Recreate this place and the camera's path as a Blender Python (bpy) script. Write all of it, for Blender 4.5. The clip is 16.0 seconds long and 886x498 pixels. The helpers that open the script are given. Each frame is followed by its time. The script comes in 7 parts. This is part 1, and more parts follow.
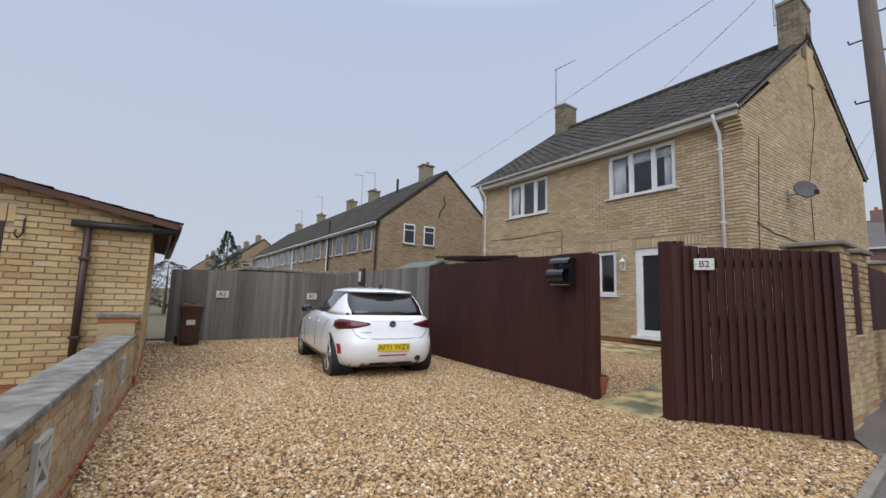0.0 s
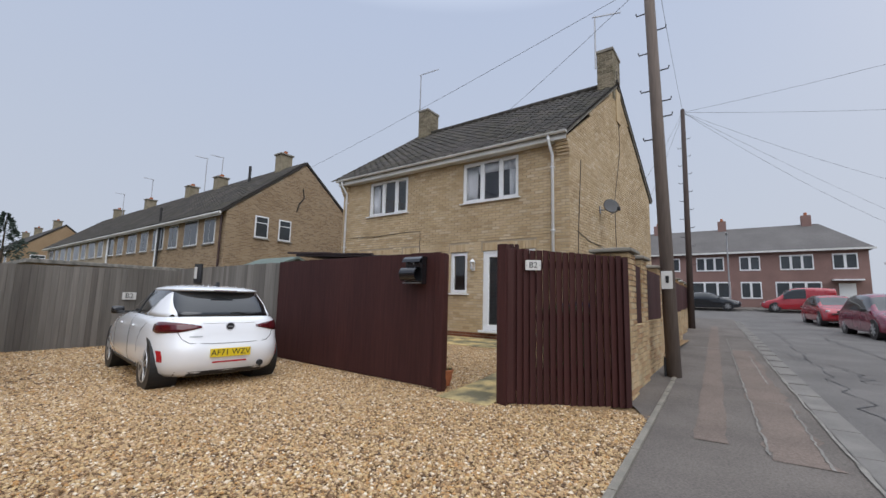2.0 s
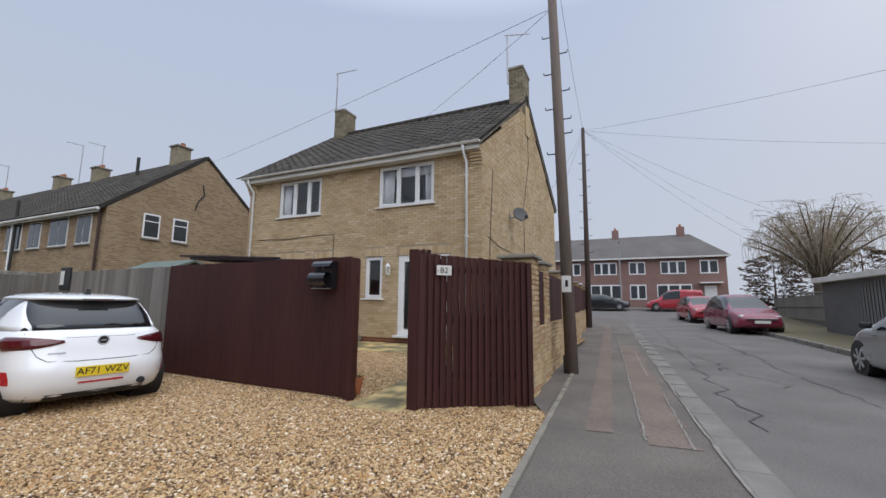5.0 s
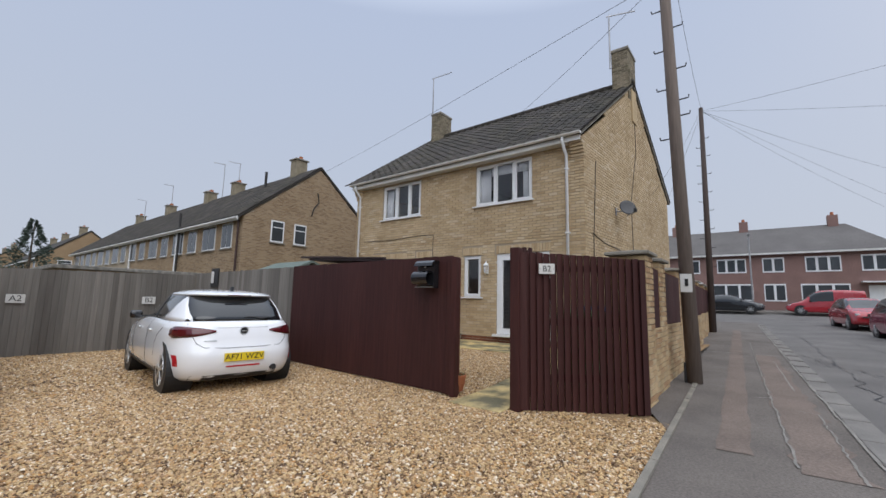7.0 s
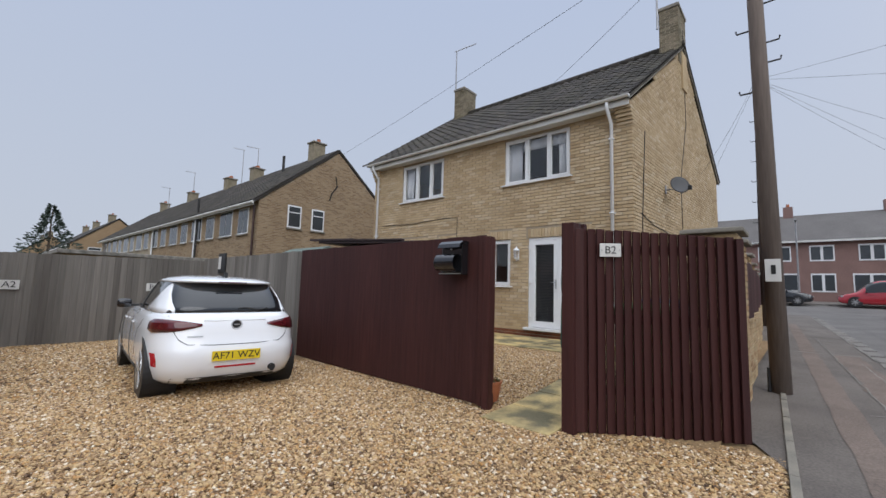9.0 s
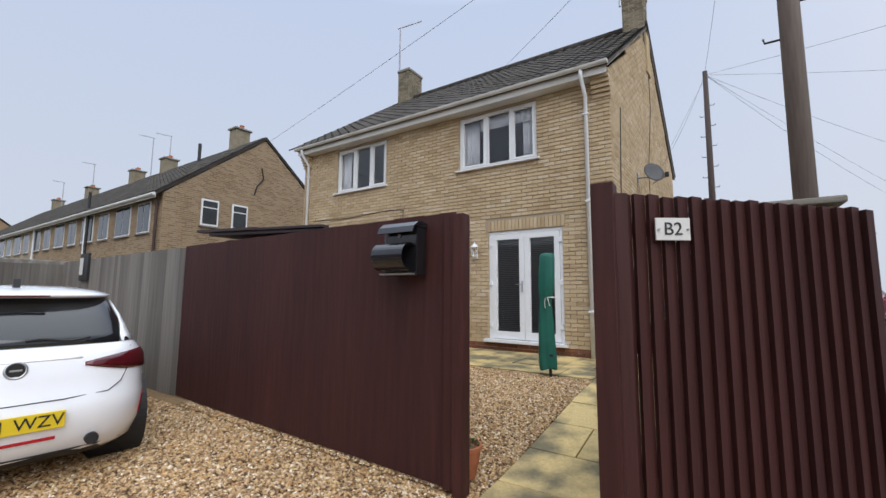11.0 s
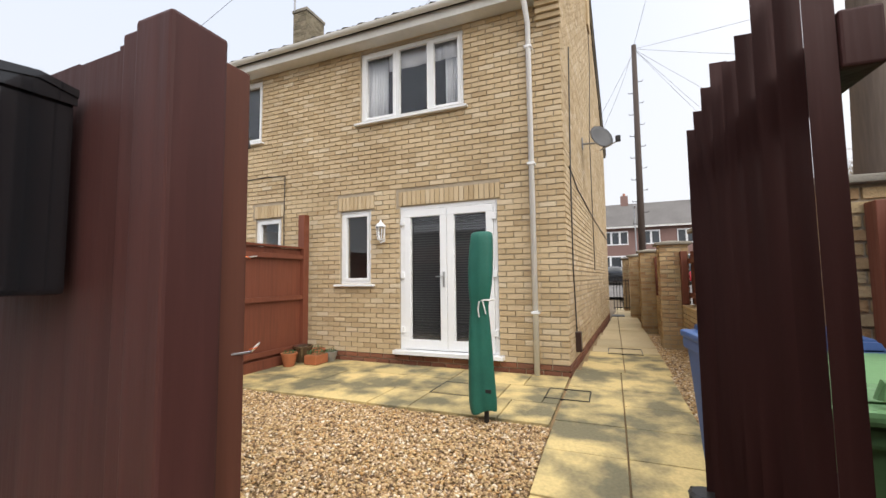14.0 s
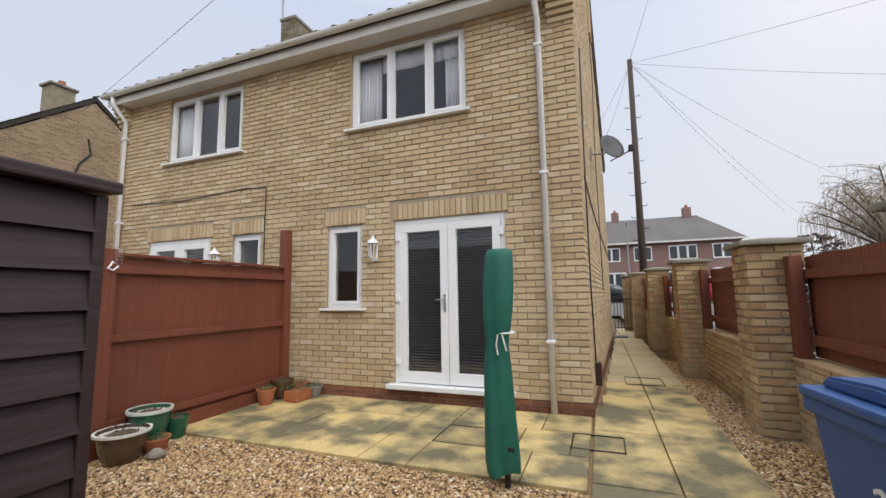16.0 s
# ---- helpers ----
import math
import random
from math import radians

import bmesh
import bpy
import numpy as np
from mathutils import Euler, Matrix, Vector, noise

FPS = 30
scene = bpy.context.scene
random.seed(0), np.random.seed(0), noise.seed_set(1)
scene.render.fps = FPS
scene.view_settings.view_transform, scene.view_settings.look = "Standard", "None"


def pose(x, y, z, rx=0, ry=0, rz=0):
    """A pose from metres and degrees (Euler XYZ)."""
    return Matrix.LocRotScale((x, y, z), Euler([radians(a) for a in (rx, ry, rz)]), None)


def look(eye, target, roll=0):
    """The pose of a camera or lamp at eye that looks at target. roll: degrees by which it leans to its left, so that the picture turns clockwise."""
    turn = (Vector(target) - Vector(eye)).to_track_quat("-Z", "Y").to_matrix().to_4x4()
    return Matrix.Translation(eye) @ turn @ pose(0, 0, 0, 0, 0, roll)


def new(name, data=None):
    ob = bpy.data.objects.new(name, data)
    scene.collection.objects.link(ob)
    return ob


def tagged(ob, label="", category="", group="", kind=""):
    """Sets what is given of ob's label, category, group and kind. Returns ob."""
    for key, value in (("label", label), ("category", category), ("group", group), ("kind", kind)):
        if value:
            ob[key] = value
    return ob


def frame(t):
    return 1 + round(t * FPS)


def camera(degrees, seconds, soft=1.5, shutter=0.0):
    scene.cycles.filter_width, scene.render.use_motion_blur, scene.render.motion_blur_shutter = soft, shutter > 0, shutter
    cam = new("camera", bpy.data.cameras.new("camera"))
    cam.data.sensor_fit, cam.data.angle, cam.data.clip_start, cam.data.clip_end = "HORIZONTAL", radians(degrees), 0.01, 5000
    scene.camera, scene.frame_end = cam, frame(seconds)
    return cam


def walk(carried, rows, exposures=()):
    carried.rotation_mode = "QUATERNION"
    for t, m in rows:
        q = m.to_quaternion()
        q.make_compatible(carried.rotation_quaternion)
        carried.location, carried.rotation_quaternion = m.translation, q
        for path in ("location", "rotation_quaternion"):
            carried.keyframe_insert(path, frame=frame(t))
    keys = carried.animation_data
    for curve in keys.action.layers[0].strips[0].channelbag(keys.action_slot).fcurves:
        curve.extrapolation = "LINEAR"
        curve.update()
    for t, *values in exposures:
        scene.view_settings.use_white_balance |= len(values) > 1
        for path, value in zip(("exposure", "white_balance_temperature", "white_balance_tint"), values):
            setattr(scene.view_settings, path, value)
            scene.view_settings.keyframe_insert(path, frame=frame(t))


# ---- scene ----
cam = camera(94.7, 16.0, soft=1.5)
EXPOSURES = [(0, 0.13, 6200, 10), (3, 0.08, 6250, 10), (8.5, 0.08, 6200, 10), (11, 0.3, 6250, 10), (12.5, 0.58, 6500, 10), (13.5, 0.74, 6850, 10), (14, 0.82, 6950, 10), (15, 0.68, 6900, 10), (16, 0.46, 6650, 10)]
PATH = [
    (0, (0.048, -0.07, 1.247), (1.178, 1.564, 1.477), 1.8),
    (0.5, (0.071, -0.082, 1.242), (1.287, 1.49, 1.474), 1.8),
    (1, (0.097, -0.091, 1.245), (1.424, 1.386, 1.479), 1.7),
    (1.5, (0.131, -0.106, 1.244), (1.598, 1.233, 1.481), 1.5),
    (2, (0.175, -0.128, 1.242), (1.776, 1.046, 1.484), 1.4),
    (2.5, (0.192, -0.141, 1.237), (1.91, 0.851, 1.484), 1.4),
    (3, (0.231, -0.174, 1.259), (2.037, 0.651, 1.502), 1.0),
    (5.5, (0.23, -0.188, 1.259), (2.022, 0.655, 1.538), 0.4),
    (6, (0.209, -0.184, 1.271), (1.918, 0.815, 1.554), 0.6),
    (6.5, (0.19, -0.163, 1.265), (1.815, 0.969, 1.543), 0.9),
    (7, (0.239, -0.124, 1.26), (1.796, 1.106, 1.515), 1.3),
    (7.5, (0.349, -0.077, 1.246), (1.86, 1.215, 1.472), 1.5),
    (8, (0.501, 0.104, 1.216), (1.989, 1.425, 1.42), 1.6),
    (8.5, (0.729, 0.345, 1.246), (2.215, 1.669, 1.441), 1.7),
    (11, (2.354, 1.785, 1.323), (4.015, 2.877, 1.538), 0.4),
    (11.5, (2.654, 1.99, 1.356), (4.369, 2.999, 1.562), -0.0),
    (12, (3.037, 2.154, 1.377), (4.801, 3.076, 1.574), -0.5),
    (12.5, (3.414, 2.302, 1.411), (5.212, 3.157, 1.601), -0.9),
    (13, (3.753, 2.402, 1.435), (5.575, 3.209, 1.615), -0.8),
    (13.5, (4.089, 2.469, 1.452), (5.923, 3.248, 1.618), -0.8),
    (14, (4.353, 2.602, 1.466), (6.196, 3.364, 1.612), -0.7),
    (14.5, (4.552, 2.732, 1.483), (6.399, 3.486, 1.618), -0.7),
    (15, (4.748, 2.84, 1.505), (6.602, 3.577, 1.645), -0.8),
    (15.5, (4.868, 2.938, 1.521), (6.724, 3.662, 1.697), -0.9),
    (16, (4.908, 2.988, 1.546), (6.764, 3.697, 1.774), -0.9),
]
walk(cam, [(t, look(eye, target, roll)) for t, eye, target, roll in PATH], EXPOSURES)

# ---- world and sun: a bright overcast, misty sky ----
world = bpy.data.worlds.new("overcast_sky")
scene.world = world
world.use_nodes = True
wn, wl = world.node_tree.nodes, world.node_tree.links
wn.clear()
sky = wn.new("ShaderNodeTexSky")
sky.sky_type, sky.sun_disc = "NISHITA", False
sky.sun_elevation, sky.sun_rotation, sky.dust_density, sky.air_density = radians(35), radians(120), 6.0, 1.5
coord = wn.new("ShaderNodeTexCoord")
sep = wn.new("ShaderNodeSeparateXYZ")
wl.new(coord.outputs["Generated"], sep.inputs[0])
cloud = wn.new("ShaderNodeValToRGB")
cloud.color_ramp.elements[0].position, cloud.color_ramp.elements[0].color = 0.0, (5.8, 6.15, 6.8, 1)
cloud.color_ramp.elements[1].position, cloud.color_ramp.elements[1].color = 0.6, (5.1, 5.75, 7.2, 1)
zen = cloud.color_ramp.elements.new(1.0)
zen.color = (20.0, 20.8, 22.2, 1)
wl.new(sep.outputs["Z"], cloud.inputs[0])
mixsky = wn.new("ShaderNodeMix")
mixsky.data_type = "RGBA"
mixsky.inputs[0].default_value = 0.97
wl.new(sky.outputs[0], mixsky.inputs[6])
wl.new(cloud.outputs[0], mixsky.inputs[7])
back = wn.new("ShaderNodeBackground")
back.inputs["Strength"].default_value = 0.09
wl.new(mixsky.outputs[2], back.inputs["Color"])
wl.new(back.outputs[0], wn.new("ShaderNodeOutputWorld").inputs["Surface"])
sun = new("sun", bpy.data.lights.new("sun", "SUN"))
sun.data.energy, sun.data.angle, sun.data.color = 1.5, radians(60), (1.0, 0.97, 0.93)
sun.matrix_world = look((0, -8, 13), (10, 4, 0))


# ---- materials ----
def mat(name, c1, c2=None, rough=0.8, scale=3.0, fine=60.0, bump=0.15, metal=0.0, ramp=None, rnd="", fine_amt=0.25,
        stretch=(1, 1, 1), spec=0.4, coat=0.0, big=0.5):
    m = bpy.data.materials.new(name)
    m.use_nodes = True
    n, l = m.node_tree.nodes, m.node_tree.links
    p = n["Principled BSDF"]
    c2 = c2 or tuple(v * 0.75 for v in c1)
    geo = n.new("ShaderNodeNewGeometry")
    mp = n.new("ShaderNodeMapping")
    mp.inputs["Scale"].default_value = stretch
    l.new(geo.outputs["Position"], mp.inputs["Vector"])
    n1, n2 = n.new("ShaderNodeTexNoise"), n.new("ShaderNodeTexNoise")
    n1.inputs["Scale"].default_value, n1.inputs["Detail"].default_value = scale, 5
    n2.inputs["Scale"].default_value, n2.inputs["Detail"].default_value = fine, 3
    l.new(mp.outputs[0], n1.inputs["Vector"])
    l.new(mp.outputs[0], n2.inputs["Vector"])
    mx = n.new("ShaderNodeMix")
    mx.data_type = "RGBA"
    stain = n.new("ShaderNodeMapRange")
    stain.inputs["From Min"].default_value, stain.inputs["From Max"].default_value = 0.5 - big / 2, 0.5 + big / 2
    l.new(n1.outputs["Fac"], stain.inputs["Value"])
    l.new(stain.outputs[0], mx.inputs[0])
    mx.inputs[6].default_value, mx.inputs[7].default_value = (*c1, 1), (*c2, 1)
    col = mx.outputs[2]
    if rnd:
        cr = n.new("ShaderNodeValToRGB")
        els = cr.color_ramp.elements
        for i, (pos, c) in enumerate(ramp):
            e = els[i] if i < 2 else els.new(pos)
            e.position, e.color = pos, (*c, 1)
        if rnd == "object":
            l.new(n.new("ShaderNodeObjectInfo").outputs["Random"], cr.inputs[0])
        else:
            l.new(geo.outputs["Random Per Island"], cr.inputs[0])
        mm = n.new("ShaderNodeMix")
        mm.data_type, mm.blend_type = "RGBA", "MULTIPLY"
        mm.inputs[0].default_value = 1
        l.new(cr.outputs[0], mm.inputs[6])
        l.new(col, mm.inputs[7])
        col = mm.outputs[2]
    fm = n.new("ShaderNodeMapRange")
    fm.inputs["To Min"].default_value, fm.inputs["To Max"].default_value = 1 - fine_amt, 1 + fine_amt
    l.new(n2.outputs["Fac"], fm.inputs["Value"])
    m2 = n.new("ShaderNodeMix")
    m2.data_type, m2.blend_type = "RGBA", "MULTIPLY"
    m2.inputs[0].default_value = 1
    l.new(col, m2.inputs[6])
    l.new(fm.outputs[0], m2.inputs[7])
    l.new(m2.outputs[2], p.inputs["Base Color"])
    rr = n.new("ShaderNodeMapRange")
    rr.inputs["To Min"].default_value, rr.inputs["To Max"].default_value = max(rough - 0.12, 0.02), min(rough + 0.12, 1)
    l.new(n1.outputs["Fac"], rr.inputs["Value"])
    l.new(rr.outputs[0], p.inputs["Roughness"])
    p.inputs["Metallic"].default_value = metal
    p.inputs["Specular IOR Level"].default_value = spec
    p.inputs["Coat Weight"].default_value = coat
    p.inputs["Coat Roughness"].default_value = 0.05
    if bump:
        b = n.new("ShaderNodeBump")
        b.inputs["Strength"].default_value, b.inputs["Distance"].default_value = bump, 0.01
        l.new(n2.outputs["Fac"], b.inputs["Height"])
        l.new(b.outputs[0], p.inputs["Normal"])
    return m


def glass(name, tint=(1, 1, 1), rough=0.0):
    m = bpy.data.materials.new(name)
    m.use_nodes = True
    p = m.node_tree.nodes["Principled BSDF"]
    p.inputs["Base Color"].default_value = (*tint, 1)
    p.inputs["Transmission Weight"].default_value = 1
    p.inputs["Roughness"].default_value = rough
    p.inputs["IOR"].default_value = 1.45
    return m


W3 = (1, 1, 1)
BUFF = [(0.0, (0.46, 0.34, 0.2)), (0.25, (0.56, 0.43, 0.26)), (0.55, (0.61, 0.48, 0.31)), (0.8, (0.53, 0.4, 0.24)), (1.0, (0.66, 0.55, 0.39))]
BUFF2 = [(0.0, (0.42, 0.24, 0.12)), (0.15, (0.5, 0.36, 0.18)), (0.5, (0.58, 0.45, 0.24)), (0.8, (0.5, 0.37, 0.2)), (1.0, (0.62, 0.5, 0.3))]
M_BRICK_O = mat("buff_brick_piece", W3, (0.8, 0.78, 0.76), 0.9, 1.3, 90, 0.5, rnd="object", ramp=BUFF)
M_BRICK = mat("buff_brick", W3, (0.8, 0.78, 0.76), 0.9, 1.3, 90, 0.5, rnd="island", ramp=BUFF)
M_BRICK_L = mat("yellow_brick", W3, (0.84, 0.8, 0.76), 0.9, 1.8, 90, 0.5, rnd="island", ramp=BUFF2)
M_BRICK_W = mat("weathered_wall_brick", (1, 0.98, 0.95), (0.62, 0.6, 0.52), 0.92, 2.5, 80, 0.6, rnd="island",
                ramp=[(0, (0.4, 0.25, 0.14)), (0.3, (0.5, 0.36, 0.21)), (0.7, (0.57, 0.43, 0.26)), (1, (0.48, 0.39, 0.26))])
M_RED = mat("red_brick", W3, (0.75, 0.72, 0.7), 0.9, 2, 80, 0.5, rnd="island", ramp=[(0, (0.19, 0.075, 0.045)), (0.5, (0.26, 0.105, 0.06)), (1, (0.21, 0.1, 0.065))])
M_ORANGE = mat("orange_engineering_brick", W3, (0.75, 0.72, 0.7), 0.85, 3, 80, 0.4, rnd="island", ramp=[(0, (0.36, 0.12, 0.055)), (1, (0.45, 0.17, 0.08))])
M_CHIM = mat("sooty_chimney_brick", W3, (0.6, 0.62, 0.55), 0.92, 4, 80, 0.6, rnd="island", ramp=[(0, (0.2, 0.17, 0.125)), (0.5, (0.3, 0.25, 0.18)), (1, (0.36, 0.31, 0.23))])
M_MORTAR = mat("buff_mortar", (0.42, 0.35, 0.26), (0.33, 0.275, 0.2), 0.95, 2, 150, 0.4)
# red brick with distance haze put into the colour: greyed and slightly paled
M_FARBRICK = mat("hazed_terrace_brick", (0.26, 0.16, 0.14), (0.2, 0.125, 0.11), 0.9, 0.8, 12, 0.2)
M_NBRICK = mat("neighbour_brick", W3, (0.8, 0.76, 0.72), 0.9, 0.8, 60, 0.4, rnd="island", ramp=[(0, (0.24, 0.165, 0.1)), (0.5, (0.33, 0.235, 0.14)), (1, (0.39, 0.29, 0.18))])
M_TILE = mat("dark_roof_tile", W3, (0.7, 0.75, 0.6), 0.85, 1.0, 60, 0.5, rnd="island", ramp=[(0, (0.036, 0.03, 0.028)), (0.6, (0.052, 0.043, 0.039)), (1, (0.07, 0.06, 0.048))])
M_TILE_BR = mat("brown_roof_tile", W3, (0.7, 0.68, 0.62), 0.85, 2.0, 60, 0.5, rnd="island", ramp=[(0, (0.1, 0.055, 0.04)), (1, (0.15, 0.08, 0.058))])
M_GREYTILE = mat("grey_roof_tile", (0.14, 0.13, 0.125), (0.11, 0.102, 0.098), 0.85, 0.6, 10, 0.3)
M_UPVC = mat("white_upvc", (0.8, 0.81, 0.82), (0.75, 0.76, 0.77), 0.3, 2, 30, 0.0, fine_amt=0.02)
M_DIRTY = mat("weathered_white_fascia", (0.72, 0.72, 0.7), (0.55, 0.54, 0.5), 0.45, 1.5, 20, 0.0, fine_amt=0.08)
M_GLASS = glass("window_glass")
M_DARKGLASS = mat("dark_car_glass", (0.012, 0.014, 0.016), (0.014, 0.016, 0.018), 0.04, 1, 5, 0, fine_amt=0.0, spec=0.6, coat=0.5)
M_FARGLASS = mat("far_window_glass", (0.06, 0.07, 0.08), (0.04, 0.045, 0.05), 0.1, 1, 4, 0, spec=0.6)
M_DARKWOOD = mat("dark_brown_stained_wood", (0.062, 0.021, 0.018), (0.036, 0.0125, 0.012), 0.62, 1.6, 24, 0.5, stretch=(1, 1, 0.07), fine_amt=0.4, spec=0.25)
M_POSTWOOD = mat("red_stained_post", (0.13, 0.046, 0.026), (0.075, 0.028, 0.02), 0.65, 3, 26, 0.5, stretch=(1, 1, 0.06), fine_amt=0.4, spec=0.25)
M_REDWOOD = mat("red_brown_stained_wood", (0.18, 0.055, 0.03), (0.14, 0.042, 0.024), 0.6, 2.5, 30, 0.6, stretch=(1, 1, 0.06), fine_amt=0.35)
M_SHEDWOOD = mat("dark_stained_shed_board", (0.042, 0.024, 0.024), (0.03, 0.018, 0.018), 0.55, 2, 30, 0.5, stretch=(0.1, 0.1, 1), fine_amt=0.35)
M_GREYWOOD = mat("weathered_grey_wood", W3, (0.72, 0.72, 0.72), 0.85, 1.2, 28, 0.5, stretch=(1, 1, 0.05), fine_amt=0.35, rnd="object",
                 ramp=[(0, (0.145, 0.13, 0.115)), (0.5, (0.19, 0.175, 0.155)), (1, (0.235, 0.215, 0.19))])
M_GREYWOOD_PLAIN = mat("grey_rail_wood", (0.19, 0.175, 0.155), (0.14, 0.13, 0.115), 0.85, 1.2, 28, 0.4, stretch=(1, 1, 0.1), fine_amt=0.3)
M_POLE = mat("creosoted_pole", (0.2, 0.165, 0.14), (0.13, 0.1, 0.085), 0.85, 1.2, 40, 0.6, stretch=(1, 1, 0.04), fine_amt=0.35)
M_POLE2 = mat("dark_creosoted_pole", (0.09, 0.065, 0.055), (0.06, 0.045, 0.04), 0.85, 1.2, 40, 0.5, stretch=(1, 1, 0.04), fine_amt=0.35)
M_CONC = mat("weathered_concrete", (0.3, 0.27, 0.22), (0.16, 0.15, 0.13), 0.92, 3, 120, 0.5)
M_PALECONC = mat("pale_cast_block", (0.55, 0.53, 0.48), (0.4, 0.38, 0.33), 0.9, 6, 90, 0.4)
M_CONCDARK = mat("mossy_coping", (0.3, 0.28, 0.25), (0.13, 0.125, 0.11), 0.95, 7, 90, 0.8, big=0.35)
M_SLAB = mat("yellow_paving_slab", (0.6, 0.46, 0.21), (0.17, 0.15, 0.09), 0.75, 2.4, 40, 0.6, rnd="object", ramp=[(0, (0.8, 0.8, 0.8)), (0.5, (0.95, 0.95, 0.93)), (1, (1.1, 1.08, 1.05))], big=0.2)
M_SLABCLEAN = mat("buff_path_slab", (0.54, 0.44, 0.27), (0.42, 0.34, 0.2), 0.8, 1.2, 60, 0.4, rnd="object", ramp=[(0, (0.88, 0.88, 0.88)), (1, (1.08, 1.06, 1.03))])
M_SOIL = mat("dirt", (0.14, 0.1, 0.06), (0.09, 0.065, 0.04), 0.95, 3, 80, 0.6)
M_TARMAC = mat("worn_tarmac", (0.165, 0.143, 0.125), (0.105, 0.091, 0.08), 0.85, 1.1, 55, 0.9, fine_amt=0.6)
M_ROAD = mat("road_asphalt", (0.165, 0.153, 0.142), (0.11, 0.102, 0.096), 0.8, 0.8, 50, 0.8, fine_amt=0.55)
M_REDTARMAC = mat("brown_tarmac_patch", (0.2, 0.155, 0.128), (0.14, 0.11, 0.092), 0.88, 1.6, 50, 0.9, fine_amt=0.6)
M_CRACK = mat("gritty_crack_fill", (0.3, 0.28, 0.25), (0.17, 0.16, 0.145), 0.9, 6, 120, 0.6)
M_KERB = mat("concrete_kerb", (0.24, 0.225, 0.205), (0.15, 0.14, 0.13), 0.9, 2, 110, 0.5)
M_GRASS = mat("verge_grass", (0.12, 0.11, 0.06), (0.14, 0.115, 0.075), 0.95, 2, 60, 0.8)
GR = [(0, (0.09, 0.05, 0.028)), (0.2, (0.27, 0.16, 0.075)), (0.42, (0.43, 0.29, 0.15)), (0.65, (0.6, 0.43, 0.22)), (0.82, (0.44, 0.235, 0.08)), (1, (0.82, 0.73, 0.58))]
M_STONE = mat("golden_flint_gravel", W3, (0.88, 0.86, 0.83), 0.6, 0.6, 60, 0.2, rnd="island", ramp=GR, fine_amt=0.2)
M_BLACK = mat("black_gloss_paint", (0.012, 0.012, 0.014), (0.014, 0.014, 0.016), 0.15, 2, 30, 0, fine_amt=0.05, coat=0.6)
M_BLACKPL = mat("black_plastic", (0.02, 0.02, 0.021), (0.026, 0.026, 0.027), 0.5, 3, 60, 0.05)
M_RUBBER = mat("tyre_rubber", (0.018, 0.018, 0.018), (0.028, 0.027, 0.026), 0.85, 4, 50, 0.2)
M_ALLOY = mat("silver_alloy", (0.55, 0.56, 0.57), (0.45, 0.46, 0.47), 0.32, 3, 30, 0, metal=0.8, fine_amt=0.05)
M_STEEL = mat("galvanised_steel", (0.4, 0.4, 0.41), (0.3, 0.3, 0.31), 0.45, 5, 50, 0.05, metal=0.7)
M_DISH = mat("grey_dish", (0.08, 0.08, 0.083), (0.06, 0.06, 0.063), 0.5, 3, 50, 0.05)
M_WHITECAR = mat("white_car_paint", (0.85, 0.86, 0.88), (0.84, 0.85, 0.87), 0.2, 1, 10, 0, fine_amt=0.01, coat=1.0)
M_REDCAR = mat("red_car_paint", (0.36, 0.02, 0.03), (0.34, 0.018, 0.028), 0.25, 1, 10, 0, fine_amt=0.02, coat=1.0)
M_MAROON = mat("maroon_car_paint", (0.2, 0.015, 0.045), (0.18, 0.013, 0.04), 0.25, 1, 10, 0, fine_amt=0.02, coat=1.0)
M_SILVER = mat("silver_car_paint", (0.33, 0.34, 0.35), (0.31, 0.32, 0.33), 0.3, 1, 10, 0, metal=0.5, fine_amt=0.02, coat=1.0)
M_BLACKCAR = mat("black_car_paint", (0.012, 0.014, 0.018), (0.011, 0.013, 0.017), 0.2, 1, 10, 0, fine_amt=0.02, coat=1.0)
M_LAMP = mat("red_lamp_lens", (0.11, 0.006, 0.011), (0.06, 0.005, 0.008), 0.08, 4, 20, 0, coat=0.8)
M_REFL = mat("red_reflector", (0.5, 0.02, 0.03), (0.4, 0.015, 0.02), 0.25, 4, 90, 0.1)
M_YELLOW = mat("yellow_plate", (0.75, 0.56, 0.02), (0.72, 0.53, 0.02), 0.35, 3, 40, 0, fine_amt=0.03)
M_INK = mat("black_ink", (0.015, 0.015, 0.016), (0.02, 0.02, 0.02), 0.5, 3, 40, 0)
M_SIGN = mat("white_sign", (0.68, 0.67, 0.64), (0.58, 0.57, 0.54), 0.4, 4, 60, 0.05, fine_amt=0.06)
M_GREENCLOTH = mat("green_cover_cloth", (0.012, 0.12, 0.085), (0.009, 0.095, 0.068), 0.6, 4, 90, 0.25, fine_amt=0.2)
M_CORD = mat("white_cord", (0.7, 0.68, 0.64), None, 0.8, 10, 200, 0.3)
M_BLUE = mat("blue_bin_plastic", (0.03, 0.085, 0.24), (0.025, 0.07, 0.2), 0.5, 3, 60, 0.06, fine_amt=0.12)
M_GREENBIN = mat("green_bin_plastic", (0.16, 0.32, 0.14), (0.13, 0.27, 0.12), 0.5, 3, 60, 0.06, fine_amt=0.12)
M_BROWNBIN = mat("brown_bin_plastic", (0.085, 0.036, 0.02), (0.065, 0.028, 0.017), 0.5, 3, 60, 0.06, fine_amt=0.12)
M_TERRA = mat("terracotta", (0.4, 0.14, 0.06), (0.3, 0.1, 0.045), 0.75, 6, 60, 0.2)
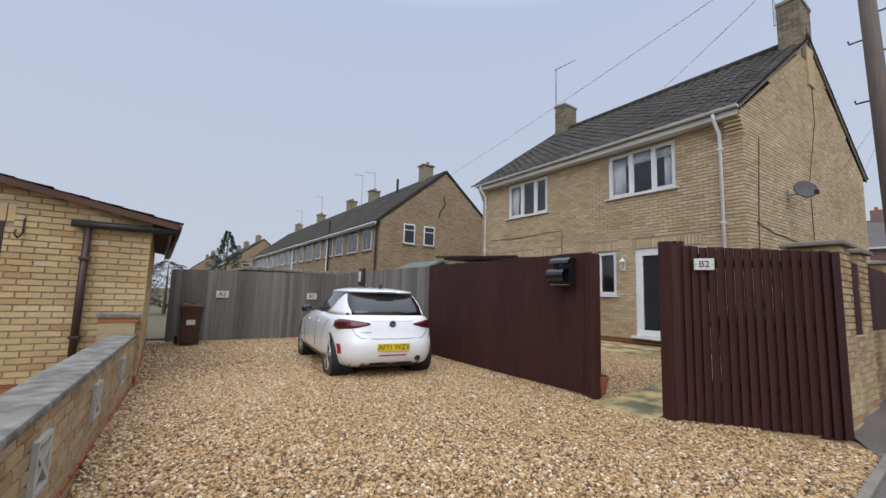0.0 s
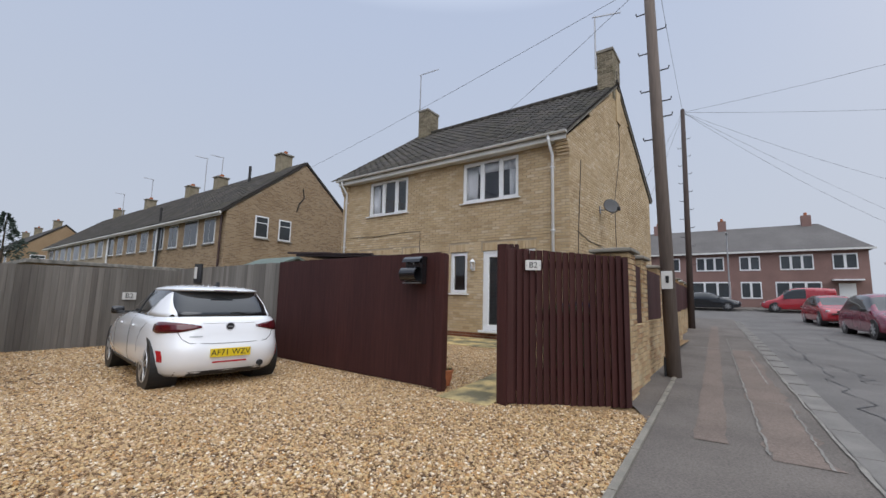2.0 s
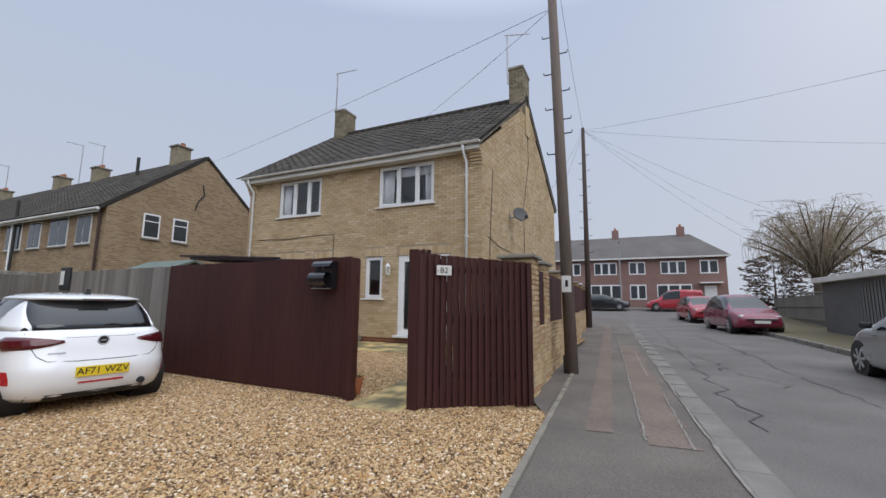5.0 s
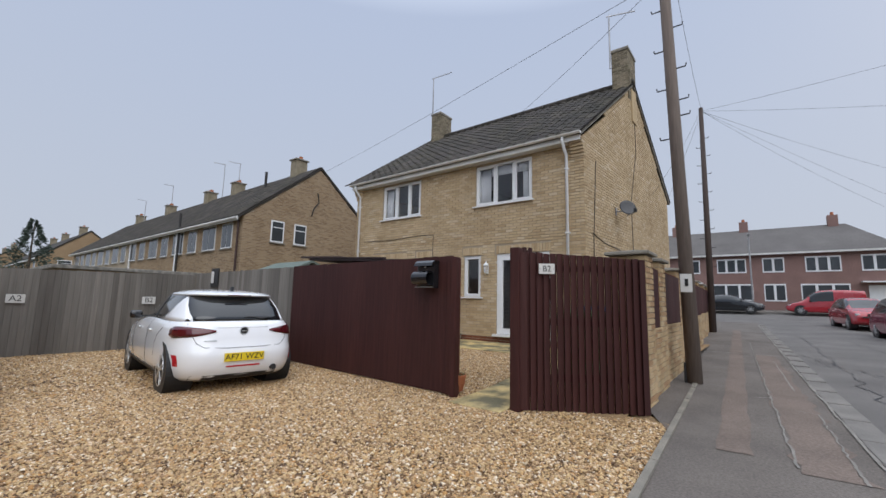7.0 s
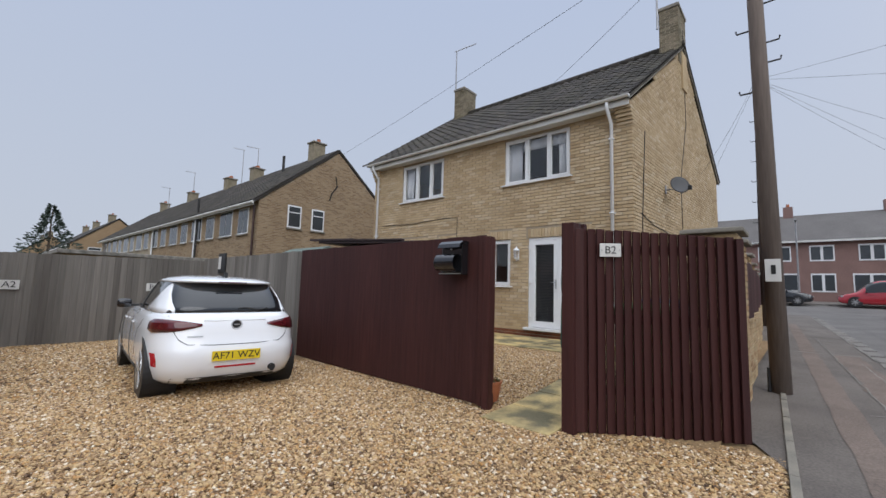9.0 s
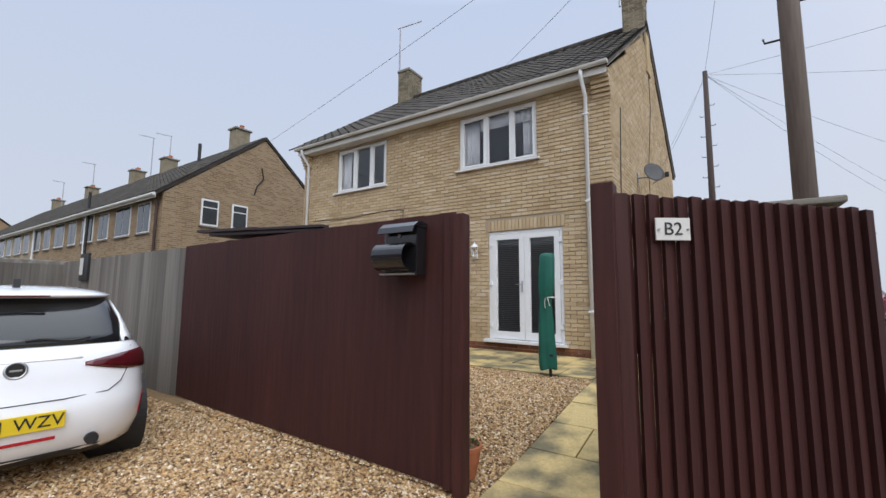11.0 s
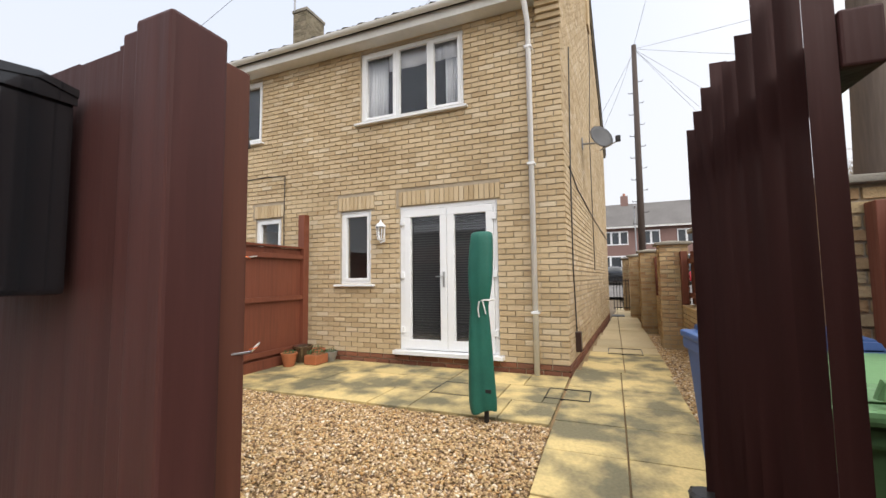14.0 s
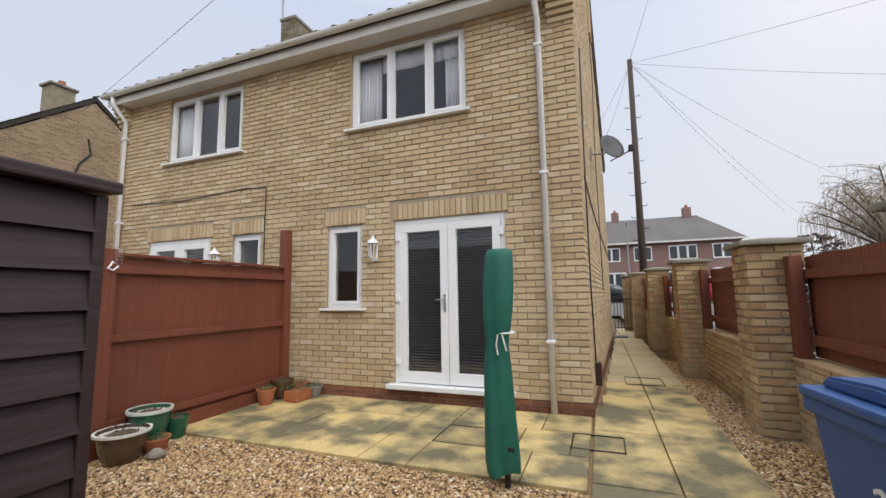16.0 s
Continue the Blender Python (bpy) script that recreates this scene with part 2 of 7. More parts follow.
M_GLAZED = mat("brown_glazed_pot", (0.1, 0.065, 0.035), (0.06, 0.035, 0.02), 0.25, 8, 60, 0.1, coat=0.4)
M_GREENPOT = mat("green_glazed_pot", (0.02, 0.12, 0.06), (0.015, 0.08, 0.045), 0.3, 8, 60, 0.1, coat=0.4)
M_PLANT = mat("green_leaf", (0.05, 0.11, 0.035), (0.03, 0.07, 0.025), 0.7, 10, 60, 0.1)
M_HEATHER = mat("dull_red_heather", (0.1, 0.04, 0.035), (0.06, 0.035, 0.025), 0.85, 10, 60, 0.1)
M_CONIFER = mat("dark_conifer_foliage", (0.075, 0.1, 0.08), (0.055, 0.075, 0.06), 0.85, 2, 30, 0.1)
M_TWIG = mat("bare_willow_twig", (0.34, 0.28, 0.2), (0.26, 0.21, 0.15), 0.9, 2, 40, 0.2)
M_BARK = mat("bark", (0.12, 0.09, 0.065), (0.08, 0.06, 0.045), 0.95, 3, 40, 0.8)
M_HEDGE = mat("bare_brown_bush", (0.11, 0.075, 0.055), (0.075, 0.055, 0.04), 0.95, 2, 40, 0.2)
M_CURTAIN = mat("pale_curtain", (0.6, 0.62, 0.66), (0.5, 0.52, 0.56), 0.9, 3, 60, 0.1)
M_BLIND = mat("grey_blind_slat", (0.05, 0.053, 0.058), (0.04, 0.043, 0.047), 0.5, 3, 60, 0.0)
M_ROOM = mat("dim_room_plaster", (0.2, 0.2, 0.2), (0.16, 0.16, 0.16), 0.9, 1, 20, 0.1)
M_LEAD = mat("lead_flashing", (0.12, 0.12, 0.125), (0.08, 0.08, 0.085), 0.6, 4, 40, 0.2)
M_IRON = mat("black_iron", (0.02, 0.02, 0.021), (0.03, 0.026, 0.024), 0.5, 6, 60, 0.1)
M_MAROONDOOR = mat("maroon_painted_door", (0.16, 0.012, 0.03), (0.14, 0.01, 0.026), 0.35, 3, 40, 0.05)
M_BROWNPIPE = mat("brown_plastic_pipe", (0.055, 0.028, 0.024), (0.045, 0.023, 0.02), 0.4, 3, 40, 0.03)
M_PANEL = mat("grey_corrugated_sheet", (0.19, 0.19, 0.19), (0.15, 0.15, 0.15), 0.7, 1, 30, 0.1)
M_ORANGEPL = mat("orange_enamel", (0.75, 0.16, 0.02), (0.7, 0.14, 0.02), 0.4, 5, 40, 0)
M_GREENROOF = mat("grey_green_felt", (0.15, 0.19, 0.17), (0.12, 0.15, 0.135), 0.9, 3, 80, 0.3)


# ---- mesh helpers ----
def thing(name, label, category, at=(0, 0, 0), group="", kind=""):
    ob = new(name)
    ob.matrix_basis = pose(*at)
    ob.empty_display_size = 0.1
    return tagged(ob, label, category, group, kind)


def base_of(ob):
    m = ob.matrix_basis.copy()
    while ob.parent:
        ob = ob.parent
        m = ob.matrix_basis @ m
    return m


def part(name, bm, material, parent=None, label="", smooth=False):
    """Links a bmesh given in world places as one mesh under parent."""
    me = bpy.data.meshes.new(name)
    if parent:
        bm.transform(base_of(parent).inverted())
    bm.normal_update()
    if smooth:
        for f in bm.faces:
            f.smooth = True
    bm.to_mesh(me)
    bm.free()
    me.materials.append(material)
    ob = new(name, me)
    if parent:
        ob.parent = parent
    if label:
        ob["label"] = label
    return ob


def single(name, bm, material, label, category, kind="", group="", smooth=False):
    return tagged(part(name, bm, material, None, smooth=smooth), label, category, group, kind)


def raw(name, verts, faces, material, parent=None, label="", smooth=False):
    me = bpy.data.meshes.new(name)
    v = np.array(verts, dtype=float)
    if parent:
        m = np.array(base_of(parent).inverted())
        v = v @ m[:3, :3].T + m[:3, 3]
    me.from_pydata([tuple(q) for q in v], [], faces)
    me.materials.append(material)
    if smooth:
        me.polygons.foreach_set("use_smooth", [True] * len(me.polygons))
    me.update()
    ob = new(name, me)
    if parent:
        ob.parent = parent
    if label:
        ob["label"] = label
    return ob


def bx(x0, x1, y0, y1, z0, z1, bevel=0.0, bm=None, m=None):
    """A box, with rounded edges where bevel is given, added to bm."""
    b = bmesh.new()
    bmesh.ops.create_cube(b, size=1, matrix=Matrix.Translation(((x0 + x1) / 2, (y0 + y1) / 2, (z0 + z1) / 2)) @ Matrix.Diagonal((abs(x1 - x0), abs(y1 - y0), abs(z1 - z0), 1)))
    if bevel:
        bmesh.ops.bevel(b, geom=b.edges[:], offset=bevel, segments=2, affect="EDGES", profile=0.6)
    if m:
        b.transform(m)
    if bm is None:
        return b
    me = bpy.data.meshes.new("tmp")
    b.to_mesh(me)
    b.free()
    bm.from_mesh(me)
    bpy.data.meshes.remove(me)
    return bm


def cyl(p0, p1, r0, r1=None, n=12, bm=None, caps=True):
    b = bm or bmesh.new()
    p0, p1 = Vector(p0), Vector(p1)
    d = p1 - p0
    q = d.to_track_quat("Z", "Y").to_matrix().to_4x4()
    bmesh.ops.create_cone(b, cap_ends=caps, segments=n, radius1=r0, radius2=r0 if r1 is None else r1, depth=d.length,
                          matrix=Matrix.Translation((p0 + p1) / 2) @ q)
    return b


def tube(pts, r, n=8, bm=None):
    b = bm or bmesh.new()
    P = [Vector(p) for p in pts]
    rings, up = [], None
    for i, p in enumerate(P):
        d = (P[min(i + 1, len(P) - 1)] - P[max(i - 1, 0)]).normalized()
        u = (up - d * up.dot(d)).normalized() if up and (up - d * up.dot(d)).length > 0.01 else d.orthogonal().normalized()
        w, up = d.cross(u), u
        rings.append([b.verts.new(p + (u * math.cos(6.2832 * k / n) + w * math.sin(6.2832 * k / n)) * r) for k in range(n)])
    for a, c in zip(rings[:-1], rings[1:]):
        for k in range(n):
            b.faces.new((a[k], a[(k + 1) % n], c[(k + 1) % n], c[k]))
    b.faces.new(rings[0][::-1])
    b.faces.new(rings[-1])
    return b


def lathe(prof, at, n=20):
    """A turned shape from (radius, height) pairs about the upright through at."""
    b = bmesh.new()
    rings = []
    for r, z in prof:
        rings.append([b.verts.new((at[0] + r * math.cos(2 * math.pi * i / n), at[1] + r * math.sin(2 * math.pi * i / n), at[2] + z)) for i in range(n)])
    for a, c in zip(rings[:-1], rings[1:]):
        for i in range(n):
            b.faces.new((a[i], a[(i + 1) % n], c[(i + 1) % n], c[i]))
    b.faces.new(rings[0][::-1])
    b.faces.new(rings[-1])
    return b


def prism(poly, axis, a0, a1):
    """A polygon given in the two other axes, drawn out along axis from a0 to a1."""
    b = bmesh.new()
    put = {"x": lambda p, a: (a, p[0], p[1]), "y": lambda p, a: (p[0], a, p[1]), "z": lambda p, a: (p[0], p[1], a)}[axis]
    lo = [b.verts.new(put(p, a0)) for p in poly]
    hi = [b.verts.new(put(p, a1)) for p in poly]
    n = len(poly)
    b.faces.new(lo)
    b.faces.new(hi[::-1])
    for i in range(n):
        b.faces.new((lo[(i + 1) % n], lo[i], hi[i], hi[(i + 1) % n]))
    bmesh.ops.recalc_face_normals(b, faces=b.faces[:])
    return b


def along(p, d, n):
    """A frame at p with local x along d, local y along n and z up."""
    d, n = Vector(d).normalized(), Vector(n).normalized()
    m = Matrix.Identity(4)
    m.col[0][:3], m.col[1][:3], m.col[2][:3], m.col[3][:3] = d, n, (0, 0, 1), p
    return m


def write(text, size, m, material, parent, name="lettering", depth=0.002):
    cu = bpy.data.curves.new(name, "FONT")
    cu.body, cu.size, cu.align_x, cu.align_y, cu.extrude = text, size, "CENTER", "CENTER", depth
    tmp = bpy.data.objects.new("tmp_text", cu)
    me = bpy.data.meshes.new_from_object(tmp)
    bpy.data.objects.remove(tmp)
    bm = bmesh.new()
    bm.from_mesh(me)
    bpy.data.meshes.remove(me)
    bm.transform(m)
    return part(name, bm, material, parent)


def holed(spans, w, h):
    """Rectangles that fill w = (a, b) by h = (c, d) but for the openings in spans (a0, a1, z0, z1)."""
    xs = sorted({w[0], w[1], *[v for s in spans for v in s[:2]]})
    zs = sorted({h[0], h[1], *[v for s in spans for v in s[2:]]})
    out = []
    for z0, z1 in zip(zs[:-1], zs[1:]):
        run = None
        for x0, x1 in zip(xs[:-1], xs[1:]):
            cx, cz = (x0 + x1) / 2, (z0 + z1) / 2
            if any(s[0] < cx < s[1] and s[2] < cz < s[3] for s in spans):
                if run:
                    out.append((*run, z0, z1))
                run = None
            else:
                run = (run[0], x1) if run else (x0, x1)
        if run:
            out.append((*run, z0, z1))
    return out


def courses(w, h, spans=(), top=None, c=0.075, bl=0.225, j=0.01):
    """Stretcher-bond bricks (a0, a1, z0, z1) on a face, cut round the openings."""
    out, k, z = [], 0, h[0]
    while z < h[1] - 0.02:
        z1 = min(z + c - j, h[1])
        a = w[0] - (bl / 2 if k % 2 else 0)
        while a < w[1] - 0.01:
            parts = [(max(a, w[0]), min(a + bl - j, w[1]))]
            for s in spans:
                if z1 > s[2] + 0.01 and z < s[3] - 0.01:
                    parts = [q for p0, p1 in parts for q in ((p0, min(p1, s[0])), (max(p0, s[1]), p1)) if q[1] - q[0] > 0.02]
            for p0, p1 in parts:
                if p1 - p0 > 0.02 and (top is None or (z + z1) / 2 < top((p0 + p1) / 2)):
                    out.append((p0, p1, z, z1))
            a += bl
        z += c
        k += 1
    return out


def brick_mesh(name, bricks, put, depth, material, parent=None, label=""):
    """Many bricks, each an island of its own, as one mesh. put(a, z, d) gives the place d proud of the face."""
    v, f = [], []
    for a0, a1, z0, z1 in bricks:
        i = len(v)
        e = 0.004
        d = depth + random.uniform(-0.002, 0.002)
        v += [put(a0, z0, -0.02), put(a1, z0, -0.02), put(a1, z1, -0.02), put(a0, z1, -0.02),
              put(a0 + e, z0 + e, d), put(a1 - e, z0 + e, d), put(a1 - e, z1 - e, d), put(a0 + e, z1 - e, d)]
        f += [(i + 4, i + 5, i + 6, i + 7), (i, i + 1, i + 5, i + 4), (i + 1, i + 2, i + 6, i + 5), (i + 2, i + 3, i + 7, i + 6), (i + 3, i, i + 4, i + 7)]
    ob = raw(name, v, f, material, parent, label)
    bmm = bmesh.new()
    bmm.from_mesh(ob.data)
    bmesh.ops.recalc_face_normals(bmm, faces=bmm.faces[:])
    bmm.to_mesh(ob.data)
    bmm.free()
    return tagged(ob, kind="stuff")


def smooth_step(a, b, x):
    t = min(max((x - a) / (b - a), 0), 1)
    return t * t * (3 - 2 * t)


def street(x):
    """The street's height: almost level by the drive, rising gently beyond the house."""
    return 0.28 * smooth_step(5, 22, x) + 0.9 * smooth_step(18, 50, x)


def lie(x):
    """How far the street has swung towards the houses at x."""
    return 0.05 * (x - 3.6)


def yard(x, y=0):
    """The height of the drive and of the garden that rises towards the house."""
    return 0.22 * smooth_step(4.6, 8.0, x) - (0.08 * smooth_step(4.0, 9.0, y) * (1 - smooth_step(3.8, 4.9, x)) if y > 4 else 0)


# ---- ground ----
def sheet(name, xs, y0, y1, zf, material, label, category, ny=2, swing=False, cap=None):
    v, f = [], []
    ys = [y0 + (y1 - y0) * j / (ny - 1) for j in range(ny)]
    for x in xs:
        for j, y in enumerate(ys):
            yy = y + (lie(min(max(x, -60), 60)) if swing else 0)
            if cap and j == ny - 1:
                yy = cap(x)
            v.append((x, yy, zf(x, y)))
    for i in range(len(xs) - 1):
        for j in range(ny - 1):
            a = i * ny + j
            f.append((a, a + ny, a + ny + 1, a + 1))
    return tagged(raw(name, v, f, material, smooth=True), label, category, kind="structure")


FAR = [-400, -60] + [-20 + 1.0 * i for i in range(80)] + [70, 120, 500, 1500]
sheet("ground", FAR, -1500, 1500, lambda x, y: street(x) - 0.25, M_SOIL, "bare brown earth under the whole place", "ground")
sheet("road", FAR, -5.7, -1.05, lambda x, y: street(x) - 0.1, M_ROAD, "worn grey asphalt road with cracks", "road", 2, True)
sheet("pavement", [v for v in FAR if -60 <= v <= 28], -0.89, 1.28, lambda x, y: street(x) + 0.004, M_TARMAC, "patched dark tarmac pavement with brown strip", "pavement", 2, True, lambda x: 0.6 + 0.045 * (x - 2.9) if x < 5.9 else 1.12 + 0.05 * (x - 5.6))
sheet("verge", FAR, -30, -5.7, lambda x, y: street(x) + 0.02, M_GRASS, "rough verge beyond the road", "verge", 2, True)
sheet("ground_behind_wall", [v for v in FAR if -60 <= v <= 120], 12.7, 120, lambda x, y: -0.05, M_GRASS, "rough grass behind the back fence", "ground")
tagged(raw("road_crossing", [(28, -7.0, street(28) - 0.1), (40.5, -7.0, street(40.5) - 0.1), (40.5, 40, street(40.5) - 0.1), (28, 40, street(28) - 0.1)], [(0, 1, 2, 3)], M_ROAD),
       "asphalt of the crossing road", "road", kind="structure")
# kerb stones
kerb = thing("kerb", "row of worn concrete kerb stones beside the road", "kerb", (0, -0.9, 0), kind="structure")
for i in range(34):
    x = -4 + 0.915 * i
    ks = bx(0, 0.912, -0.17, 0.08, -0.2, 0.012, 0.012)
    ks.transform(along((x, -0.97 + lie(x), street(x + 0.45)), (1, 0.05, 0), (-0.05, 1, 0)))
    part("kerb_stone", ks, M_KERB, kerb)
kerb2 = thing("kerb", "row of worn concrete kerb stones on the far side", "kerb", (0, -5.7, 0), kind="structure")
for i in range(34):
    x = 2 + 0.915 * i
    part("kerb_stone", bx(x, x + 0.905, -5.83 + lie(x + 0.45), -5.67 + lie(x + 0.45), street(x + 0.45) - 0.2, street(x + 0.45) + 0.03, 0.012), M_KERB, kerb2)
# edging between gravel and pavement
edging = thing("edging", "pale concrete edging strip beside the gravel", "edging", (4, 0.85, 0), kind="structure")
for i in range(16):
    x = -6 + 0.915 * i
    y = 0.62 + 0.045 * (x - 2.9) if x < 9 else 1.1
    bmk = bx(0, 0.905, -0.03, 0.03, -0.15, 0.03 + street(x), 0.006)
    bmk.transform(along((x, y, 0), (1, 0.045, 0), (-0.045, 1, 0)))
    part("edging_stone", bmk, M_CONC, edging)


def ribbon(name, pts, w, material, label, z=0.008, jit=0.006):
    v, f = [], []
    pts = [(x, y + lie(x)) for x, y in pts]
    for i, (x, y) in enumerate(pts):
        d = Vector((pts[min(i + 1, len(pts) - 1)][0] - pts[max(i - 1, 0)][0], pts[min(i + 1, len(pts) - 1)][1] - pts[max(i - 1, 0)][1])).normalized()
        a, b = w / 2 + random.uniform(-jit, jit), w / 2 + random.uniform(-jit, jit)
        h = street(x) + z
        v += [(x - d.y * a, y + d.x * a, h), (x + d.y * b, y - d.x * b, h)]
    for i in range(len(pts) - 1):
        f.append((2 * i, 2 * i + 1, 2 * i + 3, 2 * i + 2))
    return tagged(raw(name, v, f, material), label, "pavement", kind="structure")


def wander(x0, x1, y0, y1, amp, n):
    return [(x0 + (x1 - x0) * i / n, y0 + (y1 - y0) * i / n + amp * noise.noise((i * 0.7, x0, y1))) for i in range(n + 1)]


ribbon("pavement_strip", wander(4.8, 22, 0.12, 0.02, 0.03, 60), 0.26, M_REDTARMAC, "brown tarmac trench repair along the pavement", 0.01)
ribbon("pavement_strip", wander(4.6, 13, -0.5, -0.5, 0.03, 40), 0.42, M_REDTARMAC, "brown tarmac trench repair beside the kerb", 0.009, 0.05)
for a in (wander(4.7, 16, -0.3, -0.28, 0.03, 90), wander(4.6, 7.0, -0.68, -0.7, 0.02, 30), wander(8.5, 12, -0.62, -0.6, 0.02, 30), wander(7.0, 7.05, -0.72, -0.5, 0.01, 5), wander(7.6, 7.7, -0.1, -0.3, 0.02, 6)):
    ribbon("pavement_crack", a, 0.018, M_CRACK, "pale gritty crack along the pavement", 0.014)
for a in (wander(-6, 26, -0.87, -0.87, 0.01, 140),):
    ribbon("gutter_grit", a, 0.03, M_CRACK, "pale grit along the kerb", 0.016, 0.014)
for a in (wander(13.0, 13.06, 0.9, -0.75, 0.04, 14),):
    ribbon("pavement_crack", a, 0.06, M_CRACK, "pale joint across the pavement", 0.014)
for k, a in enumerate((wander(6, 22, -1.6, -2.0, 0.35, 40), wander(9, 15, -2.7, -1.3, 0.5, 30), wander(8, 20, -3.4, -3.2, 0.3, 40))):
    v = ribbon("road_crack", a, 0.02, M_INK, "dark crack in the road", -0.094, 0.008)

# drive and garden gravel: a stony bed with loose stones on it
# bed colour is darkened to give the shade in the gaps between stones
M_BED = mat("shaded_gravel_bed", (0.3, 0.2, 0.1), (0.2, 0.125, 0.06), 0.8, 1.2, 45, 1.0, fine_amt=0.6)
xs = [-0.35 + 0.25 * i for i in range(60)]
sheet("gravel_drive", [-9 + 0.5 * i for i in range(18)] + [x for x in xs if x <= 5.8], 0.5, 12.7, lambda x, y: yard(x, y) - 0.012 if x < 4.75 else -0.013, M_BED, "golden gravel drive", "gravel", 14)
sheet("garden_gravel", [x for x in xs if 4.7 <= x <= 14.4], 1.2, 12.7, lambda x, y: yard(x) - 0.014, M_BED, "golden gravel garden bed", "gravel", 6)


def stones(name, n, x0, x1, y0, y1, s0, s1, keep, label, near=None):
    rng = np.random.default_rng(7 + n)
    px, py = rng.uniform(x0, x1, n), rng.uniform(y0, y1, n)
    ok = np.array([keep(a, b) for a, b in zip(px, py)])
    px, py = px[ok], py[ok]
    n = len(px)
    pz = np.array([yard(a, c_) if a < 4.9 else (yard(a) if c_ > 1.6 or a > 6 else 0.0) for a, c_ in zip(px, py)]) - 0.004
    oct_v = np.array([(1, 0, 0), (0, 1, 0), (-1, 0, 0), (0, -1, 0), (0.1, 0, 1), (0, 0, -1)], float)
    oct_f = np.array([(0, 1, 4), (1, 2, 4), (2, 3, 4), (3, 0, 4), (1, 0, 5), (2, 1, 5), (3, 2, 5), (0, 3, 5)])
    s = rng.uniform(s0, s1, n) * rng.uniform(0.7, 1.2, n)
    sc = np.stack([s, s * rng.uniform(0.6, 0.95, n), s * rng.uniform(0.35, 0.6, n)], 1)
    v = oct_v[None] * sc[:, None] * rng.uniform(0.7, 1.25, (n, 6, 3))
    a, tl = rng.uniform(0, 6.283, n), rng.uniform(-0.5, 0.5, n)
    c, sn = np.cos(a)[:, None], np.sin(a)[:, None]
    z = v[:, :, 2] + v[:, :, 0] * tl[:, None]
    x, y = v[:, :, 0] * c - v[:, :, 1] * sn, v[:, :, 0] * sn + v[:, :, 1] * c
    vv = np.stack([x + px[:, None], y + py[:, None], z + pz[:, None]], 2).reshape(-1, 3)
    ff = (oct_f[None] + 6 * np.arange(n)[:, None, None]).reshape(-1, 3)
    me = bpy.data.meshes.new(name)
    me.vertices.add(len(vv))
    me.vertices.foreach_set("co", vv.ravel())
    me.loops.add(ff.size)
    me.loops.foreach_set("vertex_index", ff.ravel())
    me.polygons.add(len(ff))
    me.polygons.foreach_set("loop_start", np.arange(0, ff.size, 3))
    me.polygons.foreach_set("loop_total", np.full(len(ff), 3))
    me.update(calc_edges=True)
    me.materials.append(M_STONE)
    return tagged(new(name, me), label, "gravel", kind="stuff")


def edge_y(x):
    return 0.66 + 0.045 * (x - 2.9)


def on_drive(x, y):
    return y > edge_y(x) and not (x > 4.75 and y < 2.3 and y < 2.32 - 1.48 * (x - 4.73)) or False


def drive_ok(x, y):
    if y < edge_y(x) or x < -0.28 + 0.06 * max(y - 3, 0) * 0.3:
        return False
    lim = 4.78 if y > 2.3 else 4.73 + (2.32 - y) * 0.674
    return x < lim - 0.01


def garden_ok(x, y):
    return (y > 3.13 and x < 7.92) or (y < 1.98 and x > 7.2)


stones("gravel", 165000, -0.3, 5.4, 0.6, 7.0, 0.0105, 0.029, drive_ok, "loose golden flint stones on the drive")
stones("gravel", 50000, -0.3, 5.1, 7.0, 12.5, 0.016, 0.036, drive_ok, "loose golden flint stones by the back fence")
stones("gravel", 62000, 4.8, 7.95, 3.1, 7.15, 0.012, 0.025, garden_ok, "loose golden flint stones in the garden")
stones("gravel", 15000, 7.2, 14.0, 1.4, 2.0, 0.012, 0.025, garden_ok, "loose golden flint stones beside the low wall")

# ---- paving slabs of the garden ----
patio = thing("patio", "yellow riven paving slabs stained dark and mossy", "paving", (8.8, 5, 0.22), kind="structure")


def slab(x0, x1, y0, y1, z, material, parent, zs=None):
    za, zb = zs or (z, z)
    b = bx(x0 + 0.006, x1 - 0.006, y0 + 0.006, y1 - 0.006, z - 0.05, z + random.uniform(-0.002, 0.003), 0.006)
    if zs:
        for vv in b.verts:
            vv.co.z += (za - z) + (zb - za) * (vv.co.x - x0) / (x1 - x0)
    return part("slab", b, material, parent)


ZP = 0.232
for r, (x0, x1) in enumerate(((7.95, 8.55), (8.55, 9.15), (9.15, 9.73))):
    y = 7.2
    k = 0
    while y > 3.2:
        w = (0.9, 0.6, 0.75, 0.45)[(k + 2 * r) % 4]
        yy = max(y - w, 3.14)
        slab(x0, x1, yy, y, ZP, M_SLAB, patio)
        y = yy
        k += 1
x, k = 4.5, 0
while x < 21.5:
    w = 0.6 if x < 9 else (0.9, 0.6)[k % 2]
    za, zb = yard(x) + 0.01, yard(x + w) + 0.01
    if x < 6.2:
        rows = ((2.36, 3.12),) if x < 5.2 else ((2.36, 2.74), (2.74, 3.12))
    else:
        rows = ((1.98, 2.55), (2.55, 3.12)) if x < 9.7 else ((1.95, 2.5), (2.5, 3.1 - 0.05 * (x + w - 9.7)))
    for y0, y1 in rows:
        slab(x, x + w, y0, y1, (za + zb) / 2, M_SLAB if x < 11 else M_SLABCLEAN, patio, (za, zb))
    x += w
    k += 1


